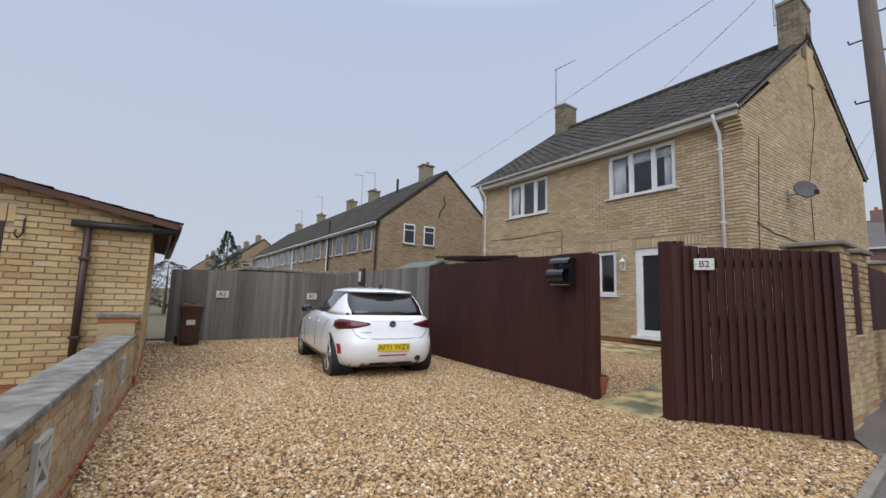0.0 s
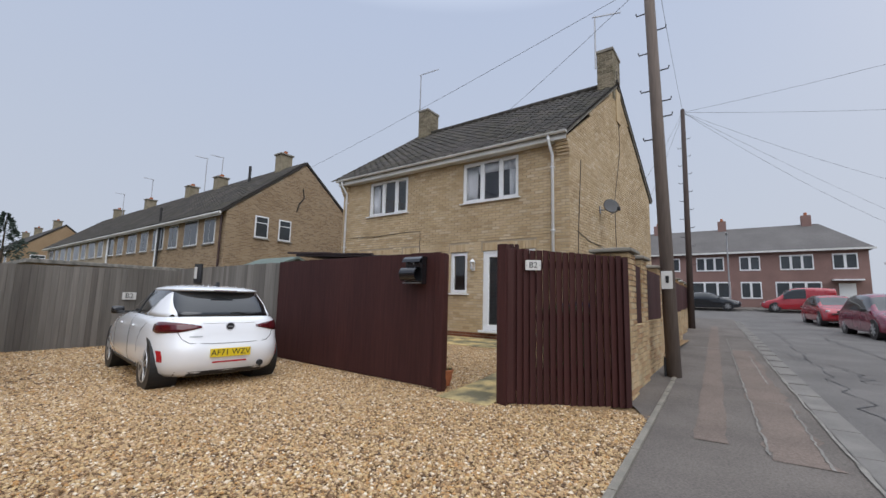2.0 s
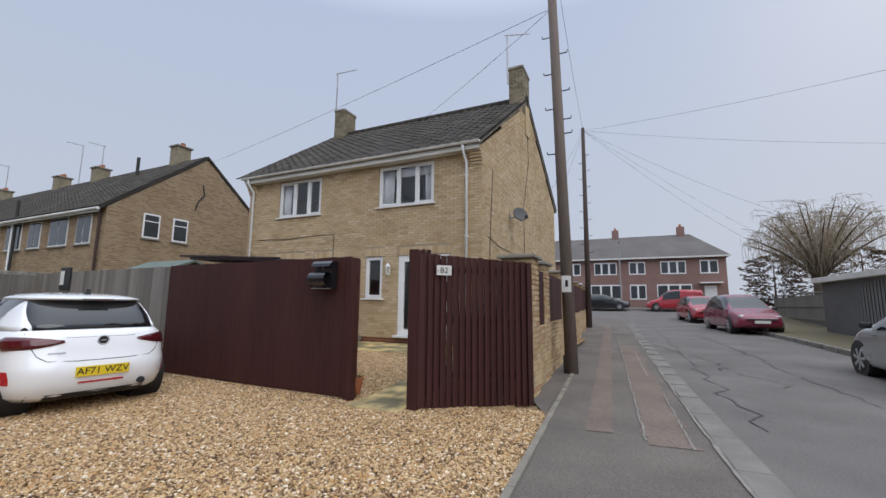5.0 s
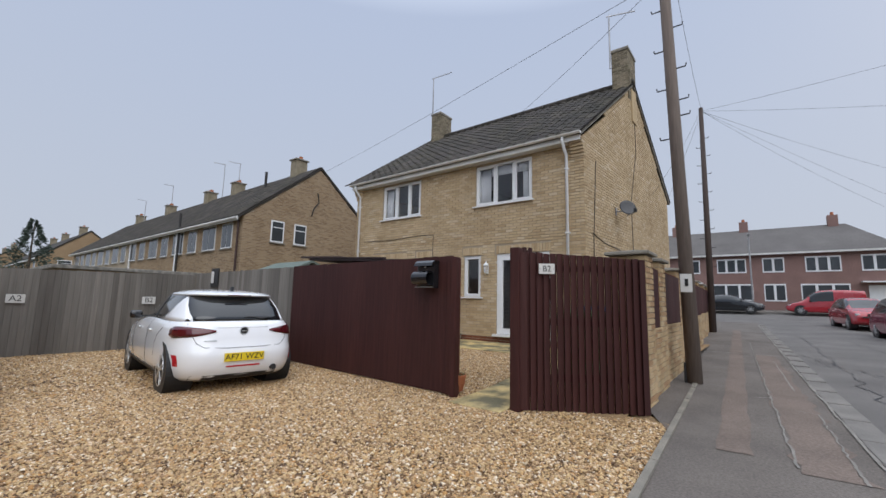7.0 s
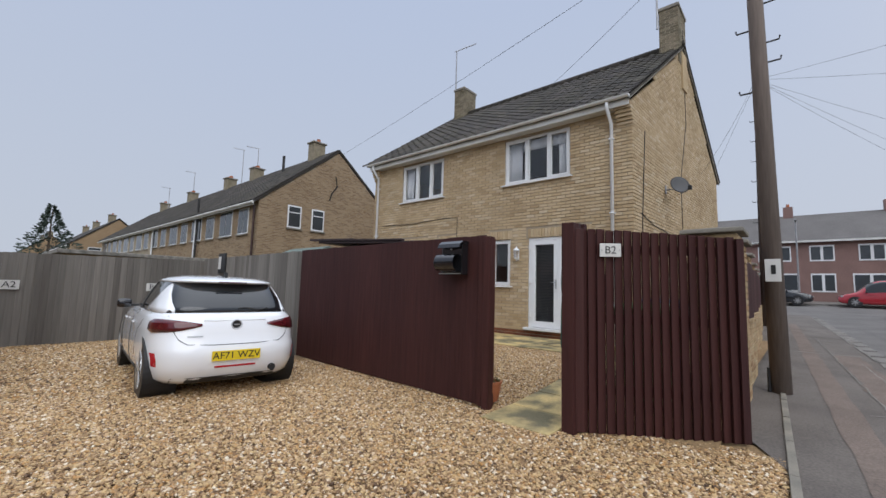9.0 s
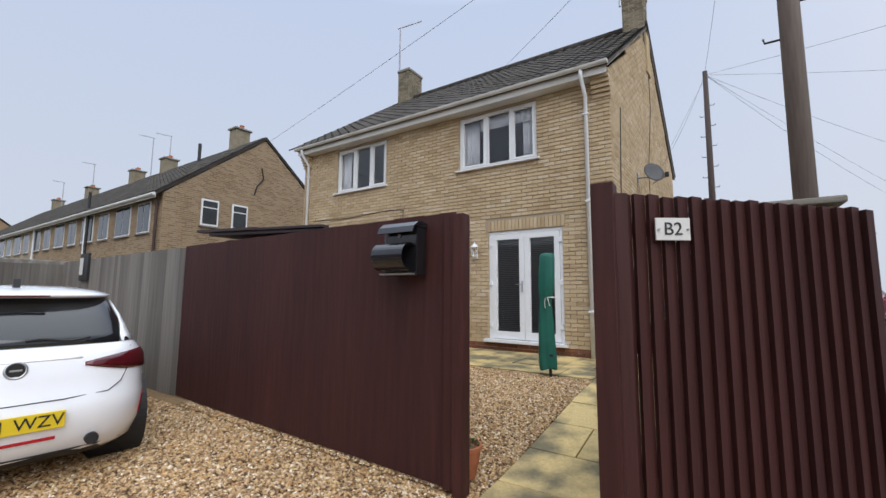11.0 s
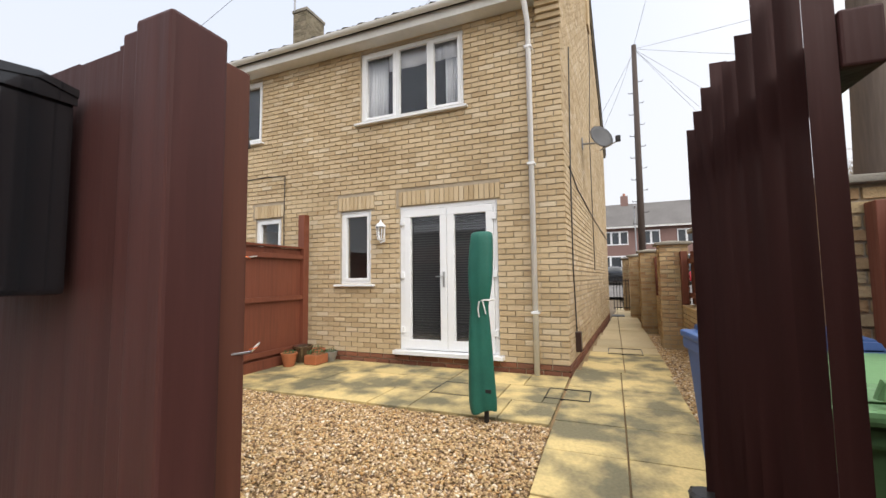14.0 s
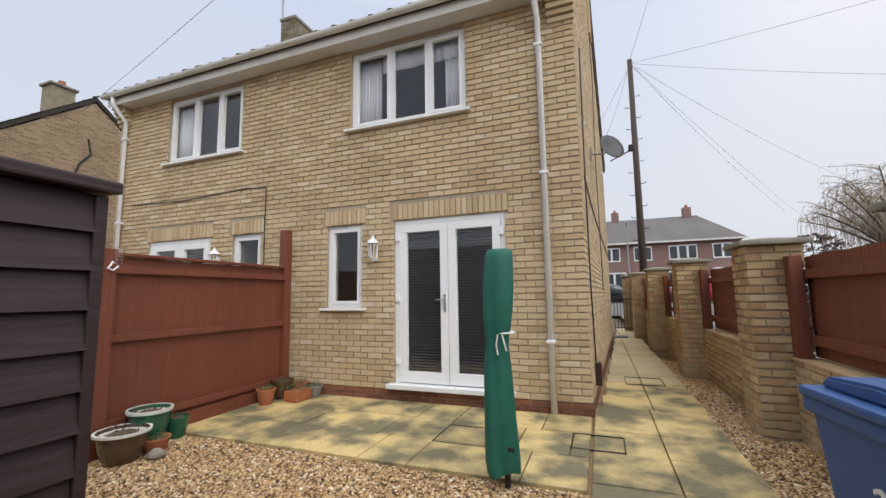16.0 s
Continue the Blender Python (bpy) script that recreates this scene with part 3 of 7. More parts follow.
def cover(x0, x1, y0, y1):
    t = thing("manhole_cover", "slab-filled manhole cover with a thin dark frame", "manhole cover", (x0, y0, ZP))
    for a in ((x0, x1, y0, y0 + 0.01), (x0, x1, y1 - 0.01, y1), (x0, x0 + 0.01, y0, y1), (x1 - 0.01, x1, y0, y1)):
        part("frame_bar", bx(a[0], a[1], a[2], a[3], ZP - 0.01, ZP + 0.007), M_IRON, t)


cover(8.72, 9.12, 2.86, 3.3)
cover(11.55, 12.1, 2.2, 2.72)
cover(8.5, 9.0, 4.0, 4.5)


# ---- the house ----
HX, HY0, HY1, SH = 9.75, 3.13, 11.42, -0.049
HB, EAVE = 0.2, 5.2
DEP = 8.3


def hs(u, v, z):
    """A place in the house: u metres behind its front, v along it."""
    return (HX + u, v + SH * u, z)


OPEN = [(4.49, 6.245, 3.95, 5.12), (8.34, 10.08, 3.95, 5.12), (4.03, 5.54, 0.43, 2.56), (6.04, 6.62, 1.4, 2.56),
        (8.93, 10.42, 0.43, 2.56), (7.85, 8.45, 1.4, 2.56)]
house = thing("house", "two-storey buff brick house with dark tiled gable roof", "house", (HX, 7, HB))


def shear_box(bm, u0, u1, v0, v1, z0, z1):
    bx(u0, u1, v0, v1, z0, z1, 0, bm)
    return bm


def sheared(bm):
    for q in bm.verts:
        q.co = Vector(hs(q.co.x, q.co.y, q.co.z))
    return bm


bm = bmesh.new()
for a0, a1, z0, z1 in holed(OPEN, (HY0 + 0.016, HY1 - 0.016), (HB - 0.3, EAVE + 0.05)):
    shear_box(bm, 0.012, 0.26, a0, a1, z0, z1)
front = part("wall_front", sheared(bm), M_MORTAR, house)
RZ, RU = 8.45, 4.2


def gable_top(u):
    return EAVE + 0.1 + (RZ - EAVE - 0.1) * (u / RU if u < RU else max(0, (DEP - u) / (DEP - RU)))


for nm, v0, v1 in (("wall_side", HY0 + 0.012, HY0 + 0.26), ("wall_side", HY1 - 0.26, HY1 - 0.012)):
    b = prism([(0.262, HB - 0.3), (DEP, HB - 0.3), (DEP, EAVE), (RU, RZ - 0.1), (0.262, EAVE + 0.1)], "y", v0, v1)
    part(nm, sheared(b), M_MORTAR, house)
b = bx(DEP - 0.25, DEP - 0.001, HY0 + 0.262, HY1 - 0.262, HB, EAVE - 0.1)
part("wall_back", sheared(b), M_MORTAR, house)
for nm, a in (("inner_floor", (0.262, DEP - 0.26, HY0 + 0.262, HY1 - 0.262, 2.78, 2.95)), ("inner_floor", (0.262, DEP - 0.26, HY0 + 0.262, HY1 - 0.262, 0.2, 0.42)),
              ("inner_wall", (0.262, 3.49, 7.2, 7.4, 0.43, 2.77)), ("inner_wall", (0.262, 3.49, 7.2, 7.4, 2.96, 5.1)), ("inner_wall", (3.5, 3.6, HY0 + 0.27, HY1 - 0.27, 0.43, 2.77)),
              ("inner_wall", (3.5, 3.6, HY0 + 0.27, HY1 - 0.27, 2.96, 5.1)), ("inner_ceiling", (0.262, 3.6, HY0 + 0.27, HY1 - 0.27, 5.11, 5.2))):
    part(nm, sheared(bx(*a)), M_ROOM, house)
# soldier courses above the ground-floor openings
SOLD = [(3.98, 5.6, 2.57, 2.785), (5.98, 6.68, 2.57, 2.785), (8.88, 10.47, 2.57, 2.785), (7.79, 8.51, 2.57, 2.785)]
PLINTH = HB + 0.165
BR = courses((HY0, HY1), (PLINTH, EAVE + 0.04), [*OPEN, *SOLD])
near = [b for b in BR if 3.14 < b[0] < 8.0 and b[3] < 2.9 and b[1] - b[0] > 0.2]
random.Random(3).shuffle(near)
near = set(near[:290])
brick_mesh("brickwork", [b for b in BR if b not in near], lambda a, z, d: hs(-d, a, z), 0.004, M_BRICK, front)
bk = bx(-0.004, 0.02, 0, 0.215, 0, 0.065)
bk_me = bpy.data.meshes.new("brick")
bk.to_mesh(bk_me)
bk.free()
bk_me.materials.append(M_BRICK_O)
fi = base_of(front).inverted()
for a0, a1, z0, z1 in sorted(near):
    o = new("brick", bk_me)
    o.parent = front
    o.matrix_basis = fi @ pose(HX, a0, z0)
SB = [(a + 0.075 * i + 0.004, a + 0.075 * (i + 1) - 0.004, z0, z1) for a, b_, z0, z1 in SOLD for i in range(int((b_ - a) / 0.075))]
brick_mesh("soldier_course", SB, lambda a, z, d: hs(-d, a, z), 0.006, M_BRICK, front)
brick_mesh("plinth", courses((HY0, HY1), (HB - 0.06, PLINTH), [OPEN[2], OPEN[4]]), lambda a, z, d: hs(-d, a, z), 0.006, M_RED, front, "dark red brick plinth")
side = courses((0.0, DEP), (PLINTH, RZ), top=gable_top)
brick_mesh("side_brickwork", side, lambda a, z, d: hs(a, HY0 - d, z), 0.004, M_BRICK, house)
brick_mesh("side_plinth", courses((0.0, DEP), (HB - 0.06, PLINTH)), lambda a, z, d: hs(a, HY0 - d, z), 0.006, M_RED, house)
brick_mesh("side_brickwork", courses((0.0, DEP), (1.4, RZ), top=gable_top), lambda a, z, d: hs(a, HY1 + d, z), 0.004, M_BRICK, house)
# corbels under the eaves at the two ends
for v0 in (HY0 - 0.03, HY1 - 0.29):
    for i in range(6):
        part("corbel_brick", sheared(bx(-0.03 - 0.035 * i, 0.01, v0, v0 + 0.32, EAVE - 0.36 + 0.075 * i, EAVE - 0.36 + 0.075 * i + 0.064, 0.004)), M_BRICK_O, house)


# roof tiles in courses, each a curved pan
def tiled(name, u_eave, z_eave, u_ridge, z_ridge, v0, v1, parent, material, gauge=0.29, tw=0.3, put=hs):
    L = math.hypot(u_ridge - u_eave, z_ridge - z_eave)
    du, dz = (u_ridge - u_eave) / L, (z_ridge - z_eave) / L
    nu, nz = -abs(dz) * (1 if du > 0 else -1), abs(du)
    v, f = [], []
    n = int(L / gauge) + 1
    prof = [(0, 0.0), (0.18, -0.008), (0.5, -0.013), (0.72, 0.01), (0.86, 0.02), (1.0, 0.004)]
    for r in range(n):
        s0, s1 = r * gauge - 0.02, min((r + 1) * gauge + 0.05, L + 0.03)
        a = v0
        while a < v1 - 0.01:
            i = len(v)
            jit = random.uniform(-0.005, 0.005)
            for s, lift in ((s0, 0.026), (s1, 0.008)):
                for t, h in prof:
                    hh = h + lift + jit
                    v.append(put(u_eave + du * s + nu * hh, a + tw * t, z_eave + dz * s + nz * hh))
            for t, h in prof:
                v.append(put(u_eave + du * s0 + nu * 0.01, a + tw * t, z_eave + dz * s0 + nz * 0.01))
            m = len(prof)
            for q in range(m - 1):
                f.append((i + q, i + q + 1, i + m + q + 1, i + m + q))
                f.append((i + q, i + q + 1, i + 2 * m + q + 1, i + 2 * m + q))
            a += tw
    return tagged(raw(name, v, f, material, parent), kind="stuff")


roof = part("roof", sheared(prism([(-0.27, EAVE + 0.09), (RU, RZ + 0.03), (DEP + 0.25, EAVE + 0.1), (DEP + 0.25, EAVE + 0.16), (RU, RZ + 0.1), (-0.27, EAVE + 0.16)], "y", HY0 - 0.05, HY1 + 0.05)), M_TILE, house)
tiled("roof_tiles", -0.3, EAVE + 0.17, RU, RZ + 0.11, HY0 - 0.07, HY1 + 0.06, roof, M_TILE)
tiled("roof_tiles", DEP + 0.28, EAVE + 0.17, RU, RZ + 0.11, HY0 - 0.07, HY1 + 0.06, roof, M_TILE)
for i in range(19):
    v0 = HY0 - 0.06 + 0.447 * i
    p = hs(RU, v0, RZ + 0.1)
    q = hs(RU, v0 + 0.44, RZ + 0.1)
    part("ridge_tile", cyl(p, q, 0.13, 0.13, 10), M_TILE, roof, smooth=True)
# barge boards on the gable
for s in ((-0.27, EAVE + 0.06, RU, RZ), (DEP + 0.2, EAVE + 0.06, RU, RZ)):
    part("verge_board", sheared(prism([(s[0], s[1]), (s[2], s[3]), (s[2], s[3] + 0.09), (s[0], s[1] + 0.09)], "y", HY0 - 0.05, HY0 - 0.02)), M_CONC, house)
part("fascia", sheared(bx(-0.245, -0.22, HY0 - 0.02, HY1 + 0.02, EAVE - 0.03, EAVE + 0.17, 0.004)), M_DIRTY, house, "white weathered fascia board")
part("soffit", sheared(bx(-0.22, -0.005, HY0 + 0.3, HY1 - 0.3, EAVE - 0.03, EAVE - 0.012)), M_DIRTY, house)
gut = bmesh.new()
ring = [(-0.26 - 0.055 + 0.055 * math.cos(a), 0.06 * math.sin(a)) for a in [math.pi + math.pi * i / 8 for i in range(9)]]
ring = [(u, EAVE + 0.15 + w) for u, w in ring]
part("gutter", sheared(prism(ring, "y", HY0 - 0.06, HY1 + 0.06)), M_DIRTY, house, "white half-round gutter", smooth=False)


def downpipe(v, parent):
    t = part("downpipe", sheared(tube([(-0.3, v, EAVE + 0.1), (-0.3, v, EAVE - 0.02), (-0.06, v, EAVE - 0.3), (-0.06, v, HB + 0.03)], 0.036, 10)), M_UPVC, parent, "white plastic downpipe", True)
    for z in (1.0, 2.95, 4.55):
        part("pipe_clip", sheared(bx(-0.1, 0.0, v - 0.05, v + 0.05, z, z + 0.035, 0.008)), M_UPVC, t)


downpipe(3.53, house)
downpipe(11.2, house)


# chimneys
def chimney(p, w, d, z0, z1, parent, material=M_CHIM, pot=True):
    c = part("chimney", bx(p[0] - d / 2 + 0.01, p[0] + d / 2 - 0.01, p[1] - w / 2 + 0.01, p[1] + w / 2 - 0.01, z0, z1 - 0.1), M_MORTAR, parent)
    for face in range(4):
        x0, y0 = p[0] - d / 2, p[1] - w / 2
        L = w if face % 2 else d
        puts = (lambda a, z, k: (x0 + a, y0 - k, z), lambda a, z, k: (x0 - k, y0 + a, z), lambda a, z, k: (x0 + a, y0 + w + k, z), lambda a, z, k: (x0 + d + k, y0 + a, z))
        brick_mesh("chimney_brickwork", courses((0, L), (z0, z1 - 0.1)), puts[face], 0.002, material, c)
    part("chimney_cap", bx(p[0] - d / 2 - 0.03, p[0] + d / 2 + 0.03, p[1] - w / 2 - 0.03, p[1] + w / 2 + 0.03, z1 - 0.1, z1, 0.02), M_CONC, c)
    return c


chimney(hs(RU, HY0 + 0.24, 0), 0.5, 0.95, RZ - 0.6, 9.62, house)
chimney(hs(RU, HY1 - 0.26, 0), 0.5, 0.8, RZ - 0.6, 9.6, house)


def aerial(p, h, arm, label):
    t = thing("tv_aerial", label, "aerial", p)
    part("mast", cyl(p, (p[0], p[1], p[2] + h), 0.03, 0.024, 8), M_STEEL, t)
    b = cyl((p[0] - 0.1 * arm[0], p[1] - 0.1 * arm[1], p[2] + h - 0.03), (p[0] + arm[0], p[1] + arm[1], p[2] + h + arm[2]), 0.02, 0.02, 6)
    part("boom", b, M_STEEL, t)
    for i in range(9):
        f = i / 8
        c = Vector((p[0] + arm[0] * f, p[1] + arm[1] * f, p[2] + h + arm[2] * f))
        part("element", cyl(c - Vector((0, 0, 0.07)), c + Vector((0, 0, 0.07)), 0.004, 0.004, 5), M_STEEL, t)
    return t


pa = hs(RU - 0.42, HY1 - 0.1, 9.55)
aerial(pa, 1.75, (0.35, -0.75, 0.2), "thin grey television aerial on the chimney")
pb = hs(RU - 0.5, HY0 + 0.5, 9.0)
aerial(pb, 1.9, (0.3, -0.75, 0.02), "thin grey television aerial beside the chimney")


# windows and doors of the house
def pane(name, u0, u1, v0, v1, z0, z1, parent):
    o = part(name, sheared(bx(u0, u1, v0, v1, z0, z1)), M_GLASS, parent)
    o.visible_shadow = False
    return o


def window(op, name, lights, sill=True, label="white plastic framed casement window", blind=False):
    v0, v1, z0, z1 = op
    t = tagged(thing(name, label, "window", hs(0.05, v0, z0)), kind="structure")
    fw, u0, u1 = 0.055, 0.045, 0.115
    for a in ((v0, v1, z0, z0 + fw), (v0, v1, z1 - fw, z1)):
        part("window_frame", sheared(bx(u0, u1, *a, 0.006)), M_UPVC, t)
    for a in ((v0, v0 + fw), (v1 - fw, v1)):
        part("window_frame", sheared(bx(u0 + 0.001, u1 - 0.001, *a, z0 + fw, z1 - fw, 0.004)), M_UPVC, t)
    edges = [v0 + fw + (v1 - v0 - 2 * fw) * f for f in lights]
    for e in edges[1:-1]:
        part("mullion", sheared(bx(u0 + 0.001, u1 - 0.001, e - 0.03, e + 0.03, z0 + fw, z1 - fw, 0.004)), M_UPVC, t)
    for i, (a, b_) in enumerate(zip(edges[:-1], edges[1:])):
        a, b_ = a + (0.03 if i else 0), b_ - (0.03 if i < len(edges) - 2 else 0)
        w = 0.04 if len(edges) == 2 or i != len(edges) // 2 - (0 if len(edges) % 2 else 0) or True else 0.0
        if len(edges) == 4 and i == 1:
            w = 0.012
        for q in ((a, b_, z0 + fw, z0 + fw + w), (a, b_, z1 - fw - w, z1 - fw), (a, a + w, z0 + fw + w, z1 - fw - w), (b_ - w, b_, z0 + fw + w, z1 - fw - w)):
            part("sash", sheared(bx(u0 - 0.012, u1 - 0.02, *q, 0.003)), M_UPVC, t)
        pane("pane", 0.085, 0.091, a + w, b_ - w, z0 + fw + w, z1 - fw - w, t)
    if sill:
        part("window_sill", sheared(bx(-0.07, 0.044, v0 - 0.07, v1 + 0.07, z0 - 0.035, z0 - 0.002, 0.006)), M_UPVC, t)
    part("vent_strip", sheared(bx(u0 - 0.012, u0 - 0.001, v0 + 0.25, v0 + 0.6, z1 - 0.035, z1 - 0.02)), M_DIRTY, t)
    return t


def curtain(v0, v1, z0, z1, label, u=0.2, material=M_CURTAIN, amp=0.025):
    n, vv, ff = 40, [], []
    for i in range(n + 1):
        a = v0 + (v1 - v0) * i / n
        o = amp * math.sin(i * 1.3) + 0.01 * math.sin(i * 0.41)
        vv += [hs(u + o, a, z0), hs(u + o, a, z1)]
    for i in range(n):
        ff.append((2 * i, 2 * i + 2, 2 * i + 3, 2 * i + 1))
    ob = raw("curtain" if amp else "blind", vv, ff, material, smooth=True)
    md = ob.modifiers.new("thick", "SOLIDIFY")
    md.thickness = 0.004
    return tagged(ob, label, "curtain" if amp else "blind")


window(OPEN[0], "window_1", (0, 0.3, 0.64, 1), label="white three-light bedroom window with curtains behind")
window(OPEN[1], "window_2", (0, 0.3, 0.64, 1), label="white three-light bedroom window with curtains behind")
window(OPEN[3], "window_3", (0, 1), label="narrow white kitchen window on the ground floor")
window(OPEN[5], "window_4", (0, 1), label="narrow white window behind the red fence")
for v0, v1 in ((4.5, 4.85), (5.85, 6.24), (8.35, 8.6), (9.75, 10.07)):
    curtain(v0, v1, 3.9, 5.08, "pale curtain drawn aside behind the window")
for v0, v1 in ((4.9, 5.8), (4.6, 4.95)):
    curtain(v0, v1, 4.8, 5.1, "pale roller blind partly down", 0.16, M_CURTAIN, 0.0)


def french(op, name, label):
    v0, v1, z0, z1 = op
    t = tagged(thing(name, label, "door", hs(0.05, v0, z0)), kind="structure")
    fw = 0.06
    part("door_frame", sheared(bx(0.03, 0.1, v0, v1, z1 - fw, z1, 0.006)), M_UPVC, t)
    for a in ((v0, v0 + fw), (v1 - fw, v1)):
        part("door_frame", sheared(bx(0.031, 0.1, *a, z0, z1 - fw, 0.005)), M_UPVC, t)
    part("door_sill", sheared(bx(-0.1, 0.1, v0 - 0.07, v1 + 0.07, z0 - 0.05, z0 + 0.01, 0.008)), M_UPVC, t)
    mid = (v0 + v1) / 2
    for k, (a, b_) in enumerate(((v0 + fw + 0.004, mid - 0.003), (mid + 0.003, v1 - fw - 0.004))):
        st, zb, zt = 0.105, z0 + 0.02, z1 - fw - 0.004
        leaf = part("door_leaf", sheared(bx(0.02, 0.085, a, b_, zb, zb + 0.14, 0.005)), M_UPVC, t)
        part("rail", sheared(bx(0.02, 0.085, a, b_, zt - st, zt, 0.005)), M_UPVC, leaf)
        for s in ((a, a + st), (b_ - st, b_)):
            part("stile", sheared(bx(0.021, 0.084, *s, zb + 0.14, zt - st, 0.004)), M_UPVC, leaf)
        pane("pane", 0.05, 0.056, a + st, b_ - st, zb + 0.14, zt - st, leaf)
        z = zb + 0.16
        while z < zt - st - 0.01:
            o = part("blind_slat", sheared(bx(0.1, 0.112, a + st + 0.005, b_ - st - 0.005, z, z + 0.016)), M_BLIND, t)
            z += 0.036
        for z in (z0 + 0.25, z0 + 1.05, z0 + 1.85):
            vv = a - 0.02 if k == 0 else b_ + 0.02
            part("hinge", sheared(bx(0.0, 0.03, vv - 0.03, vv + 0.03, z, z + 0.09, 0.006)), M_UPVC, leaf)
    h = part("door_handle", sheared(bx(0.005, 0.02, mid + 0.03, mid + 0.06, z0 + 0.92, z0 + 1.14, 0.005)), M_ALLOY, t)
    part("lever", sheared(bx(-0.03, -0.015, mid + 0.03, mid + 0.16, z0 + 1.06, z0 + 1.08, 0.005)), M_ALLOY, h)
    return t


french(OPEN[2], "door_1", "closed white plastic french doors with blinds inside")
french(OPEN[4], "door_2", "closed white plastic french doors behind the fence")


def lantern(p, n):
    t = thing("wall_lantern", "white metal coach lantern on the brick wall", "lamp", p, "wall lanterns")
    x, y, z = p
    part("back_plate", bx(x - 0.015, x, y - 0.03, y + 0.03, z - 0.14, z + 0.06, 0.006), M_UPVC, t)
    part("arm", tube([(x, y, z - 0.12), (x - 0.09, y, z - 0.15), (x - 0.09, y, z - 0.1)], 0.01, 8), M_UPVC, t)
    part("lantern_base", lathe([(0.02, -0.13), (0.045, -0.11), (0.055, -0.09)], (x - 0.09, y, z), 8), M_UPVC, t)
    part("lantern_roof", lathe([(0.085, 0.09), (0.06, 0.13), (0.02, 0.165), (0.012, 0.2)], (x - 0.09, y, z), 8), M_UPVC, t)
    g = part("lamp_glass", lathe([(0.045, -0.09), (0.062, 0.09)], (x - 0.09, y, z), 8), M_GLASS, t)
    g.visible_shadow = False
    for i in range(8):
        a = 2 * math.pi * i / 8
        part("lantern_bar", cyl((x - 0.09 + 0.05 * math.cos(a), y + 0.05 * math.sin(a), z - 0.09), (x - 0.09 + 0.068 * math.cos(a), y + 0.068 * math.sin(a), z + 0.09), 0.006, 0.006, 5), M_UPVC, t)


lantern((HX - 0.006, 5.81, 2.17), 0)
lantern((HX - 0.006, 8.71, 2.17), 0)
part("wall_cable", sheared(tube([(-0.012, 10.95, 3.28), (-0.012, 9.6, 3.24), (-0.012, 8.2, 3.3), (-0.012, 7.77, 3.27), (-0.012, 7.78, 2.6), (-0.012, 7.76, 1.5)], 0.008, 6)), M_BLACKPL, house, "black cable clipped to the bricks")
part("wall_cable", sheared(tube([(0.4, HY0 - 0.015, 3.0), (1.2, HY0 - 0.015, 2.85), (4.0, HY0 - 0.015, 2.7), (8.0, HY0 - 0.015, 2.6)], 0.009, 6)), M_BLACKPL, house)
part("wall_cable", sheared(tube([(0.75, HY0 - 0.015, 4.9), (0.7, HY0 - 0.015, 4.5), (0.5, HY0 - 0.015, 2.9), (0.45, HY0 - 0.015, 1.6), (0.6, HY0 - 0.015, 0.7)], 0.009, 6)), M_BLACKPL, house)
part("wall_cable", sheared(tube([(RU, HY0 - 0.015, 9.0), (RU + 0.1, HY0 - 0.015, 6.2), (RU - 0.6, HY0 - 0.015, 4.4), (RU - 0.5, HY0 - 0.015, 1.6)], 0.008, 6)), M_BLACKPL, house)
part("cable_box", sheared(bx(0.5, 0.62, HY0 - 0.08, HY0 - 0.002, 0.45, 0.72, 0.01)), M_BROWNPIPE, house)
part("flue_step", sheared(bx(RU - 0.2, RU + 0.25, HY0 - 0.05, HY0 - 0.002, RZ - 1.3, RZ - 0.2, 0.01)), M_BRICK_O, house)

# satellite dish
dish = thing("satellite_dish", "grey satellite dish on an arm on the gable wall", "dish", (11.95, HY0 + SH * 2.2, 3.87))
wy = HY0 + SH * 2.2 - 0.004
part("wall_bracket", bx(11.9, 12.0, wy - 0.02, wy, 3.75, 3.95, 0.004), M_STEEL, dish)
part("arm", tube([(11.95, wy, 3.85), (11.93, wy - 0.22, 3.83), (11.9, wy - 0.28, 3.87)], 0.018, 8), M_STEEL, dish)
b = lathe([(0.002, 0), (0.1, 0.006), (0.2, 0.025), (0.27, 0.05), (0.275, 0.055), (0.2, 0.035), (0.1, 0.016), (0.002, 0.01)], (0, 0, 0), 28)
b.transform(Matrix.Translation((11.9, wy - 0.31, 3.9)) @ Matrix.Scale(0.82, 4) @ Vector((-0.75, -0.6, 0.32)).to_track_quat("Z", "Y").to_matrix().to_4x4())
part("reflector", b, M_DISH, dish, smooth=True)
part("feed_arm", tube([(11.9, wy - 0.3, 3.68), (11.6, wy - 0.58, 3.72)], 0.012, 6), M_STEEL, dish)
part("receiver", bx(11.54, 11.62, wy - 0.63, wy - 0.55, 3.7, 3.8, 0.015), M_BLACKPL, dish)


